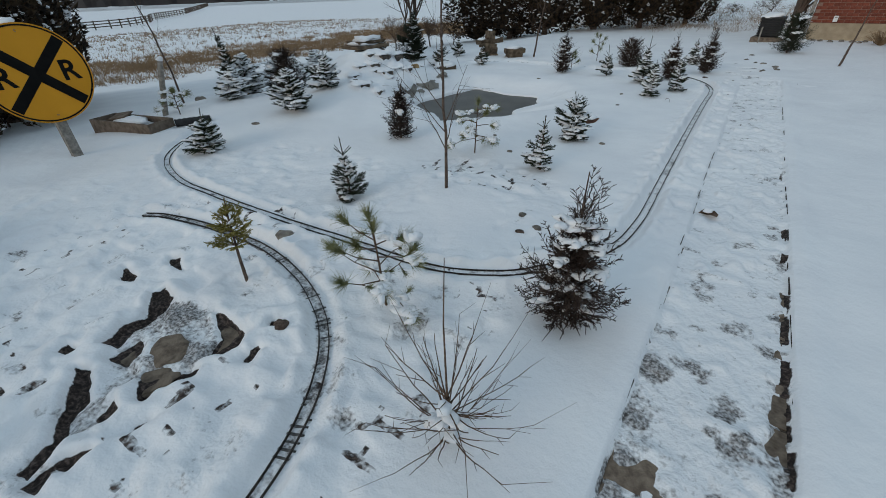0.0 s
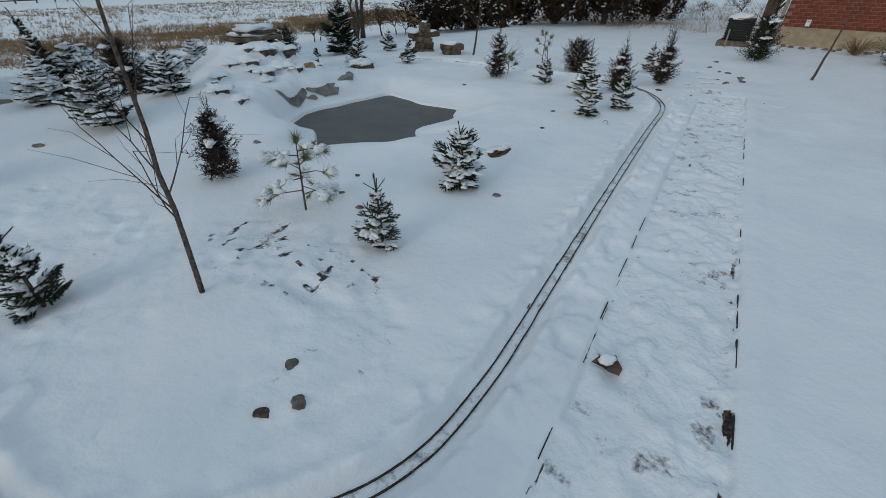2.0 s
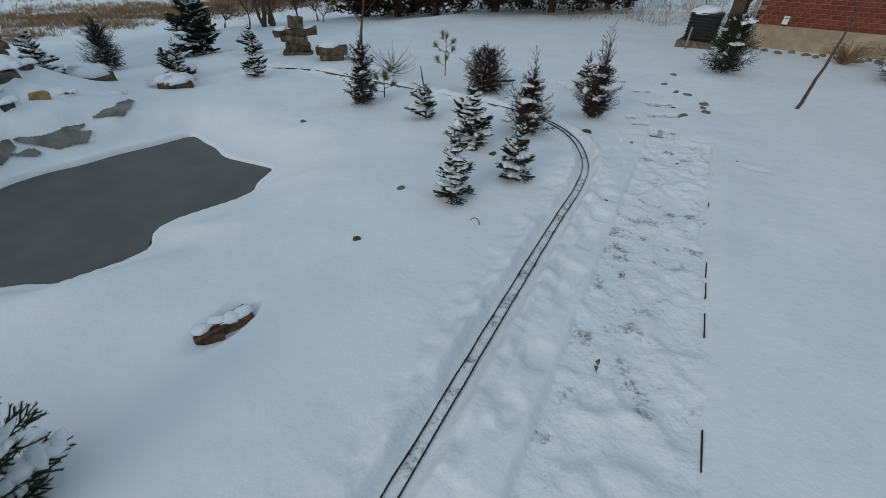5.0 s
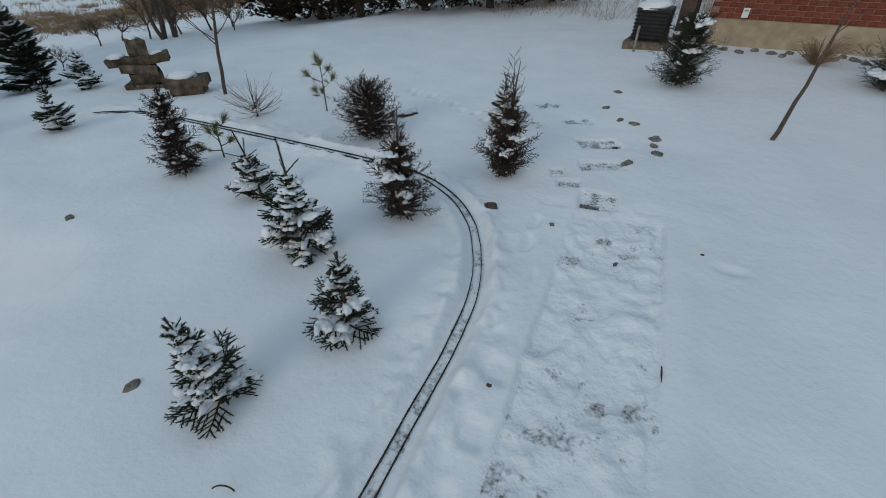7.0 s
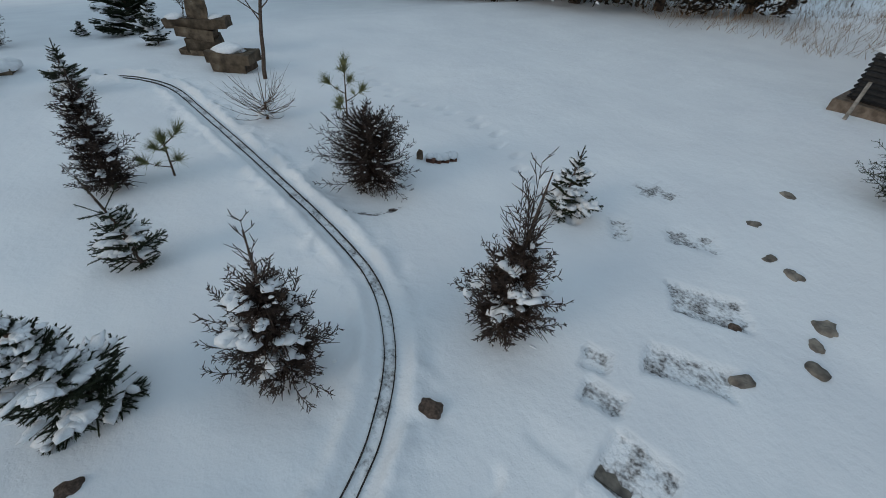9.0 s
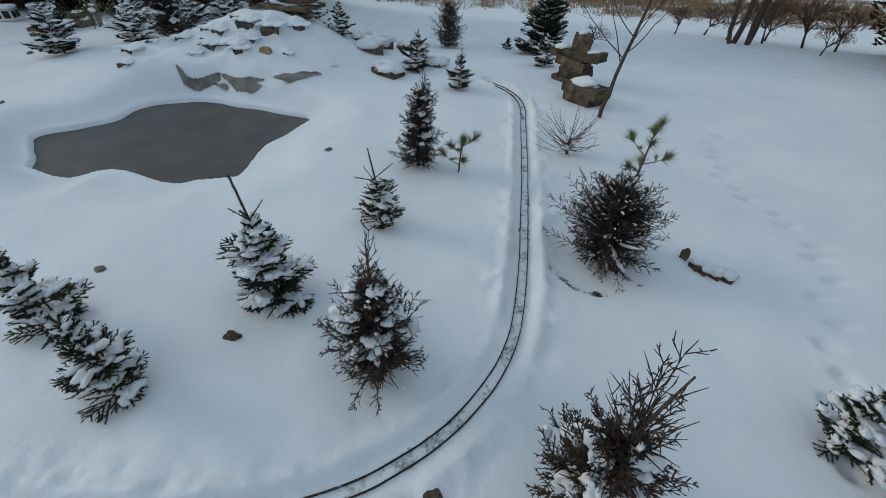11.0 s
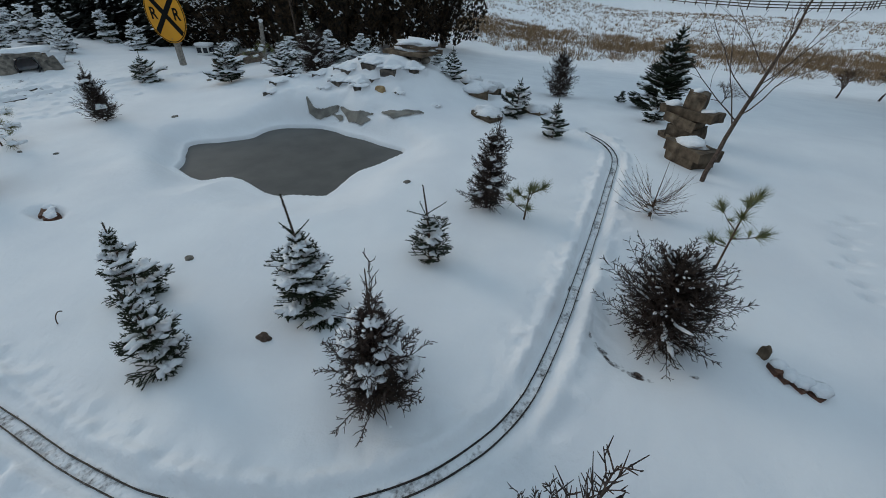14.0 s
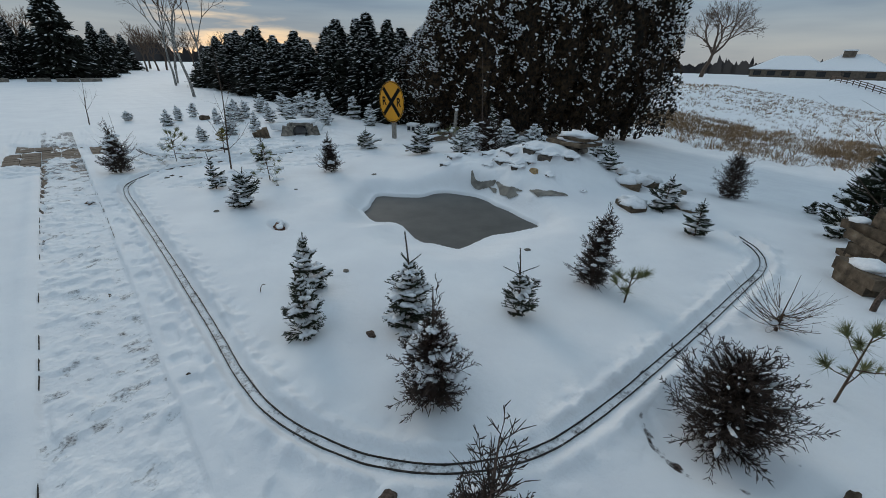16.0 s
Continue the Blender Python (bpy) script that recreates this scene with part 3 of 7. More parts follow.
    on = step(PATH_X0 - 0.012, PATH_X0 + 0.006, x + e0) * step(PATH_X1 + 0.012, PATH_X1 - 0.006, x + e1) * step(-3.9, -3.85, y) * step(PATH_Y1 + 0.25, PATH_Y1 - 0.1, y + 0.3 * (vnoise(x, y, 0.2, 65) - 0.5))
    open_ = 1.2 * step(1.5, 0.7, y) * step(0.24, 0.06, x) * step(0.30, 0.55, vnoise(x, y, 0.13, 72)) + 1.1 * step(0.41, 0.47, x) * step(3.0, 1.3, y) * step(0.25, 0.5, vnoise(x, y, 0.16, 73))
    for px, py, rx, ry in ((0.302, 8.58, 0.014, 0.05), (0.27, 8.71, 0.012, 0.03), (0.11, 6.15, 0.012, 0.06)):
        open_ = open_ + 0.9 * step(1.3, 0.6, np.hypot((x - px) / rx, (y - py) / ry))
    open_ = np.minimum(open_, 1.3)
    tread = step(0.42, 0.75, fbm(x, y, 0.30, 67))
    walk_z = -0.174 + 0.040 * (fbm(x, y, 0.34, 67) - 0.58) + 0.026 * (vnoise(x, y, 0.085, 69) - 0.5) + 0.016 * (vnoise(x, y, 0.036, 70) - 0.5) - 0.012 * step(0.56, 0.66, vnoise(x, y * 0.6, 0.13, 81))
    walk_z = np.maximum(walk_z, -0.1885 + 0.006 * vnoise(x, y, 0.034, 66)) - 0.018 * open_ * (0.4 + 0.8 * vnoise(x, y, 0.05, 71))
    worn = np.maximum(worn, on * (0.14 + 0.10 * (1 - tread) + (0.22 + 0.16 * step(2.8, 1.2, y)) * step(0.46, 0.76, vnoise(x, y * 1.5, 0.15, 76)) * step(0.25, 0.7, vnoise(x, y, 0.05, 78))
                                  + 0.24 * step(0.40, 0.47, x) * step(5.2, 2.0, y) * vnoise(x, y, 0.13, 68) + 0.10 * step(2.4, 1.0, y) + 0.16 * step(0.12, 0.0, x) * step(2.6, 1.0, y)))
    z = z * (1 - on) + walk_z * on
    gapline = step(0.030, 0.012, np.abs(x - 0.500 - e1)) * step(6.2, 4.2, y) * step(0.36, 0.52, fbm(x, y, 0.12, 64)) + step(0.010, 0.004, np.abs(x + 0.046 - e0)) * step(4.6, 4.0, y) * step(0.45, 0.60, fbm(x, y, 0.16, 62))
    gapline = gapline * step(0.3, 0.45, y)
    bare = np.maximum(bare, gapline * (0.58 + 0.12 * step(4.6, 3.6, y) * step(0.2, 0.4, x)))
    z -= 0.010 * np.minimum(gapline, 1)
    # soft banks of swept snow along the walk
    z += 0.020 * np.exp(-((x - 0.60) / 0.07) ** 2) * step(-0.5, 0.3, y) * step(9.2, 8.6, y) + 0.012 * np.exp(-((x + 0.14) / 0.07) ** 2) * step(-0.5, 0.3, y) * step(9.0, 8.0, y)
    # patio at the near end, half swept
    pat = step(1.30, 1.22, y) * step(-4.3, -4.1, y) * step(PATH_X1 - 0.02, PATH_X1 + 0.02, x) * step(1.06, 1.0, x)
    pat = np.maximum(pat, step(-0.2, -0.3, y) * step(-4.3, -4.1, y) * step(-0.5, -0.42, x) * step(1.06, 1.0, x))
    tilt = y - 0.6 * (0.5 - x)
    sweep = step(0.9, 0.4, tilt + 0.5 * vnoise(x, y, 0.3, 73)) * step(-1.9, -1.5, tilt + 0.4 * vnoise(x, y, 0.3, 74))
    z = z * (1 - pat) + pat * (walk_z + 0.03 - 0.050 * sweep)
    # stepping stones trodden clear
    for sx, sy, w, h, turn in STEPS:
        c, s = math.cos(radians(-turn)), math.sin(radians(-turn))
        u, v = (x - sx) * c - (y - sy) * s, (x - sx) * s + (y - sy) * c
        k = step(1.15, 0.95, np.maximum(np.abs(u) / (w / 2), np.abs(v) / (h / 2)) + 0.2 * (vnoise(x, y, 0.06, 75) - 0.5))
        z -= k * (0.020 + 0.006 * vnoise(x, y, 0.03, 77))
        worn = np.maximum(worn, k * (0.30 + 0.28 * vnoise(x, y, 0.06, 79)))
    # animal and boot tracks across the open snow
    trail = spline([(-0.9, 10.55), (-1.3, 10.7), (-2.4, 11.2), (-3.2, 11.0), (-4.3, 11.3)])
    d = near_lines(x, y, trail)
    far_off = d > 0.5
    if not far_off.all():
        for k, (px, py) in enumerate(trail[::9]):
            z -= 0.04 * step(1.2, 0.5, np.hypot(x - px - 0.03 * (k % 2), y - py - 0.06 * (k % 2)) / 0.045)
    foot = step(-0.065, -0.10, x) * step(0.44, 0.50, x + 0.75) * step(0.2, 0.05, np.abs(x + 0.17) - 0.12) * step(2.0, 2.4, y) * step(9.4, 9.0, y)
    z -= 0.02 * foot * step(0.6, 0.72, vnoise(x, y, 0.14, 83))
    # hollow round the split log, footprint beside the walk
    z -= 0.05 * step(1.0, 0.4, np.hypot((x + 1.50) / 0.11, (y - 5.50) / 0.24))
    z -= 0.014 * step(1.0, 0.3, np.hypot((x - 0.86) / 0.12, (y - 8.86) / 0.06))
    # soil under the big juniper
    d = np.hypot((x + 2.12) / 0.40, (y - 9.78) / 0.34)
    ring = step(1.12, 1.0, d) * step(0.70, 0.95, d)
    bare = np.maximum(bare, ring * (0.30 + 0.35 * vnoise(x, y, 0.05, 85)) * step(-2.2, -1.75, x))
    z -= 0.02 * step(1.1, 0.8, d)
    # rough field with dead grass beyond the garden
    edge = -16.9 - 0.25 * np.maximum(0, 5 - y) + 1.4 * (fbm(x, y, 2.5, 87) - 0.5)
    field = step(0.7, -0.7, x - edge) * step(-30, -12, y)
    north = step(-0.6, 0.6, y - 17.2 - 0.55 * np.maximum(0, -x - 3) - 1.2 * (fbm(x, y, 2.0, 88) - 0.5)) * step(-30, -20, x)
    field = np.maximum(field, north)
    band = 0.42 + 0.25 * (fbm(x, y, 4.0, 89) - 0.5) + 0.40 * np.exp(-((x - edge + 4.5) / 2.6) ** 2) + 0.35 * north * step(32, 20, y)
    straw = field * band * step(-95, -70, x) * step(100, 70, np.abs(y))
    z += field * 0.10 * (vnoise(x, y, 0.7, 93) - 0.5)
    return z, bare, straw, worn


def height(x, y):
    """Height of the ground's sheet at a place."""
    i = min(max(int(np.searchsorted(gx, x)) - 1, 0), len(gx) - 2)
    j = min(max(int(np.searchsorted(gy, y)) - 1, 0), len(gy) - 2)
    u, v = (x - gx[i]) / (gx[i + 1] - gx[i]), (y - gy[j]) / (gy[j + 1] - gy[j])
    a = GZ[j:j + 2, i:i + 2]
    return float((a[0, 0] * (1 - u) + a[0, 1] * u) * (1 - v) + (a[1, 0] * (1 - u) + a[1, 1] * u) * v)


def ticks(lo, hi, fine_lo, fine_hi, gap):
    mid = np.arange(fine_lo, fine_hi + gap / 2, gap)

    def grow(start, end, sign):
        out, s, p = [], gap, start
        while (end - p) * sign > 0:
            s = min(s * 1.09, 25)
            p += sign * s
            out.append(p)
        return out
    return np.array(grow(fine_lo, lo, -1)[::-1] + list(mid) + grow(fine_hi, hi, 1))


gx, gy = ticks(-420, 260, -6.4, 1.0, 0.021), ticks(-420, 420, -0.4, 10.6, 0.020)
gx = np.concatenate([gx[gx < -0.6], np.arange(-0.6, 0.62, 0.0125), gx[gx > 0.63]])
gx = np.concatenate([gx[gx < -2.62], np.arange(-2.62, -1.58, 0.0125), gx[gx > -1.57]])
gy = np.concatenate([gy[gy < -0.26], np.arange(-0.26, 0.94, 0.0125), gy[gy > 0.95]])
GX, GY = np.meshgrid(gx, gy)
gz, gb, gs, gw = terrain(GX.ravel(), GY.ravel())
GZ = gz.reshape(GX.shape)
ii = (np.arange(len(gy) - 1)[:, None] * len(gx) + np.arange(len(gx) - 1)[None]).ravel()
ground_me = raw_mesh("ground", np.stack([GX.ravel(), GY.ravel(), gz], 1), np.stack([ii, ii + 1, ii + 1 + len(gx), ii + len(gx)], 1), M_SNOWG, True)
for key, values in (("bare", gb), ("straw", gs), ("worn", gw)):
    ground_me.attributes.new(key, "FLOAT", "POINT").data.foreach_set("value", values.astype(np.float32))
tagged(new("ground", ground_me), "snow-covered garden ground with trampled and muddy patches", "ground", kind="structure")

# ice of the pond
ring = POND + (POND - POND.mean(0)) * 0.035
ice_bm = bmesh.new()
ice_bm.faces.new([ice_bm.verts.new((px, py, -0.345)) for px, py in ring])
bmesh.ops.triangulate(ice_bm, faces=ice_bm.faces[:])
bmesh.ops.subdivide_edges(ice_bm, edges=ice_bm.edges[:], cuts=1)
ice_me = bpy.data.meshes.new("water")
ice_bm.to_mesh(ice_me), ice_bm.free()
ice_me.materials.append(M_WATER)
tagged(new("water", ice_me), "grey-brown frozen garden pond with snowy banks", "pond", kind="structure")


# ---- model railway ----
def sweep_line(line, offset, width, tall, z, mat, seed=0):
    d = np.gradient(line, axis=0)
    d /= np.linalg.norm(d, axis=1)[:, None]
    n = np.stack([-d[:, 1], d[:, 0]], 1)
    c = line + n * offset
    wob = 0.0035 * (vnoise(np.arange(len(line)) * 0.02, np.zeros(len(line)), 0.12, seed) - 0.5)
    v = []
    for o, h in ((-width / 2, 0), (-width / 2, tall), (width / 2, tall), (width / 2, 0)):
        v.append(np.column_stack([c + n * (o + wob[:, None]), np.full(len(c), z + h)]))
    v = np.stack(v, 1).reshape(-1, 3)
    i = np.arange(len(c) - 1)[:, None] * 4
    f = np.vstack([np.hstack([i + a, i + b, i + 4 + b, i + 4 + a]) for a, b in ((0, 1), (1, 2), (2, 3))])
    return raw_mesh("rail", v, f, mat)


GAUGE = 0.050
for line, lab, vis in ((TRACK_A, "narrow garden railway track half buried in snow", 0.0), (TRACK_B, "narrow garden railway loop with sleepers showing through melting snow", 0.004)):
    track = thing("model_railway_track", 0, 0, 0, lab, "railway track", "garden railway")
    for k, o in enumerate((-GAUGE / 2, GAUGE / 2)):
        part("rail", sweep_line(line, o, 0.0044, 0.0115, RAIL_Z - 0.004, M_RAIL, 5 + k), track)
    d = np.gradient(line, axis=0)
    seg = np.linalg.norm(np.diff(line, axis=0), axis=1)
    s = np.concatenate([[0], np.cumsum(seg)])
    at = np.arange(0.02, s[-1], 0.034)
    px, py = np.interp(at, s, line[:, 0]), np.interp(at, s, line[:, 1])
    ang = np.arctan2(np.interp(at, s, d[:, 1]), np.interp(at, s, d[:, 0]))
    tie_me = box_mesh("sleeper", 0.013, 0.082, 0.010, M_FROST_TIE, 0.0015)
    if vis:
        for i in range(len(at)):
            part("sleeper", tie_me, track, m=pose(px[i], py[i], RAIL_Z - 0.0180 + 0.0022 * math.sin(i * 0.31) + 0.0020 * math.sin(i * 1.7), 0, 0, math.degrees(ang[i])))
    else:
        heap = Heap()
        for i in range(len(at)):
            c, sn = math.cos(ang[i]), math.sin(ang[i])
            b = np.array([(u * 0.0065, w * 0.041, h) for h in (0, 0.010) for u, w in ((-1, -1), (1, -1), (1, 1), (-1, 1))])
            v = np.column_stack([px[i] + b[:, 0] * c - b[:, 1] * sn, py[i] + b[:, 0] * sn + b[:, 1] * c, RAIL_Z - 0.0225 + b[:, 2] + 0.0012 * math.sin(i * 0.21) + 0.001 * math.sin(i * 2.3)])
            heap.add(v, [(0, 1, 5, 4), (1, 2, 6, 5), (2, 3, 7, 6), (3, 0, 4, 7), (4, 5, 6, 7)])
        tagged(part("sleepers", heap.mesh("sleepers", M_TIE), track), kind="stuff")
for jx, jy, turn in ((-0.37, 3.98, 90), (-0.385, 6.68, 90), (-2.27, 9.37, 0), (-0.37, 3.55, 90)):
    joiner = thing("rail_joiner", jx, jy, RAIL_Z, "dark metal clamp joining two small rails", "rail joint", "rail joints", turn)
    for o in (-GAUGE / 2 - 0.004, GAUGE / 2 + 0.004):
        part("clamp", box_mesh("clamp", 0.035, 0.004, 0.009, M_RAIL, 0.001), joiner, m=pose(0, o, 0, 0, 0, 6 if o > 0 else -3))

# ---- trees and shrubs ----
def snow_run(pads, rng, p, q, wide, thick, lift=0.006, bits=2):
    """Snow lying along a bough, as overlapping uneven pads."""
    p, q = np.asarray(p, float), np.asarray(q, float)
    for k in range(bits):
        at = (k + 0.5 + rng.uniform(-0.2, 0.2)) / bits
        half = np.linalg.norm(q - p) / bits * rng.uniform(0.6, 0.9)
        lump(pads, rng, p + (q - p) * at + (rng.normal(0, wide * 0.2), rng.normal(0, wide * 0.2), lift), (q - p) + (0, 0, 1e-4), half, wide * rng.uniform(0.7, 1.25), thick * rng.uniform(0.7, 1.2))


def snow_heap(pads, rng, c, size, flat=0.5, bits=7):
    """A thick heap of snow caught among branches, sagging at its rim."""
    c = np.asarray(c, float)
    for _ in range(bits):
        o = rng.normal(0, 0.42, 3) * size
        o[2] = -abs(o[2]) * 0.35
        az = rng.uniform(0, 6.28)
        lump(pads, rng, c + o, (math.cos(az), math.sin(az), rng.uniform(-0.35, 0.2)), size * rng.uniform(0.35, 0.75), size * rng.uniform(0.28, 0.55), size * flat * rng.uniform(0.5, 0.9))


def spruce_meshes(h, w, seed, snow=0.6, clear=0.03, leader=0.22, mat=None, fine=1.0, full=0.75, load=1.0):
    """Trunk, needles and snow of a young spruce: whorls of flat boughs set with stubby needled shoots.
    leader: share of the height that is one bare top shoot; full: how round (high) or conical (low) it is."""
    rng = np.random.default_rng(seed)
    wood, leaf, pads = Heap(), Heap(), Heap()
    k = max(1.0, h / 0.6)
    nl, gap, nw, core = 0.0125 * k ** 0.6, 0.00165 * k ** 0.8 * fine, 0.0019 * k ** 0.7 * fine ** 0.6, 0.0030 * k ** 0.6
    lean = rng.normal(0, 0.06, 2)
    lop, gust = rng.uniform(0, 6.28), rng.uniform(0.10, 0.24)

    def stem(t):
        return np.array([lean[0] * t * t * h, lean[1] * t * t * h, t * h])

    def shoot(p, q, big=1.0):
        rod(leaf, p, q, core * big, core * 0.7 * big, 4)
        needles(leaf, rng, p, q, nl * big, gap, nw, 0.75)
    ts = np.linspace(-0.05, 1, 9)
    tube(wood, [stem(t) for t in ts], [0.002 + (0.013 * h + 0.002) * (1.05 - t) for t in ts], 6)
    top = 1 - leader
    shoot(stem(top - 0.02), stem(1.0), 1.05)
    needles(leaf, rng, stem(top), stem(1.0), nl, gap * 0.45, nw, 0.6)
    n_top = int(rng.integers(3, 6))
    for a in range(n_top):
        az = a * 6.28 / n_top + rng.uniform(-0.4, 0.4)
        t0 = stem(top + leader * rng.uniform(0.0, 0.25))
        shoot(t0, t0 + max(0.035, 0.62 * leader * h) * rng.uniform(0.7, 1.2) * np.array([math.cos(az) * 0.75, math.sin(az) * 0.75, rng.uniform(0.25, 0.75)]))
    body = (top - clear) * h
    levels = int(np.clip(body / 0.034, 7, 26))
    for i in range(levels):
        u = (i + rng.uniform(-0.3, 0.3)) / (levels - 1)
        u = min(max(u, 0.0), 0.98)
        f = clear + (top - clear) * u
        reach = w / 2 * max(0.17, (1 - u) ** full * (0.72 + 0.28 * min(1, u / 0.22)))
        whorl = i % 2 == 0
        count = int(rng.integers(5, 8)) if whorl else int(rng.integers(2, 5))
        ph = rng.uniform(0, 6.28)
        for j in range(count):
            az = ph + j * 6.28 / count + rng.uniform(-0.35, 0.35)
            ln = reach * (rng.uniform(0.66, 1.24) if whorl else rng.uniform(0.45, 0.95)) * (1 + gust * math.sin(az + lop + 3 * u))
            laden = rng.uniform() < snow * 0.84
            up = 0.26 + 0.60 * u + rng.uniform(-0.30, 0.30) - (0.14 if laden else 0)
            d = np.array([math.cos(az), math.sin(az), up])
            d /= np.linalg.norm(d)
            p0 = stem(min(top, max(clear, f + rng.normal(0, 0.35) * body / levels / h)))
            p1 = p0 + d * ln * 0.55
            p2 = p1 + (d + (0, 0, 0.22 if not laden else 0.02)) * ln * 0.45
            p1[2], p2[2] = max(p1[2], 0.012), max(p2[2], 0.010)
            rod(wood, p0, p1, 0.0045, 0.003), shoot(p0 + (p1 - p0) * 0.3, p1), shoot(p1, p2)
            side = np.array([-d[1], d[0], 0.0])
            m = max(2, int(ln / 0.030))
            for e in range(m):
                at = 0.22 + 0.72 * (e + rng.uniform(-0.2, 0.2)) / m
                q0 = p0 + (p1 - p0) * (at / 0.55) if at < 0.55 else p1 + (p2 - p1) * ((at - 0.55) / 0.45)
                sl = min(max(0.70 * ln * (1.12 - at), 0.030), 0.14 * k) * rng.uniform(0.75, 1.2)
                for sgn in (-1, 1):
                    v = d * rng.uniform(0.55, 0.95) + side * sgn * rng.uniform(0.6, 0.95) + (0, 0, rng.uniform(-0.12, 0.16))
                    q1 = q0 + v / np.linalg.norm(v) * sl
                    q1[2] = max(q1[2], 0.008)
                    shoot(q0, q1)
                    if sl > 0.055 * k:
                        qa = q0 + (q1 - q0) * rng.uniform(0.4, 0.6)
                        shoot(qa, qa + (d * 0.8 + side * sgn * rng.uniform(-0.3, 0.2) + (0, 0, rng.uniform(-0.1, 0.15))) * sl * 0.45)
                    if laden and rng.uniform() < 0.30 * snow:
                        snow_run(pads, rng, q0, q0 + (q1 - q0) * rng.uniform(0.55, 0.95), 0.010 + 0.05 * ln, 0.008 + 0.03 * ln, 0.012, 1)
            if laden:
                snow_run(pads, rng, p0 + (p2 - p0) * 0.12, p0 + (p2 - p0) * rng.uniform(0.50, 0.86), (0.012 + 0.12 * ln) * load, (0.009 + 0.05 * ln) * load, 0.012 * load, 3)
                if rng.uniform() < 0.35 * snow:
                    snow_heap(pads, rng, p0 + (p2 - p0) * rng.uniform(0.45, 0.7) + (0, 0, 0.018), (0.014 + 0.22 * ln) * load, 0.45, 5)
    return [("trunk", wood.mesh("trunk", M_BARK)), ("needles", leaf.mesh("needles", mat or M_NEEDLE)), ("snow", pads.mesh("snow", M_SNOW, True))]


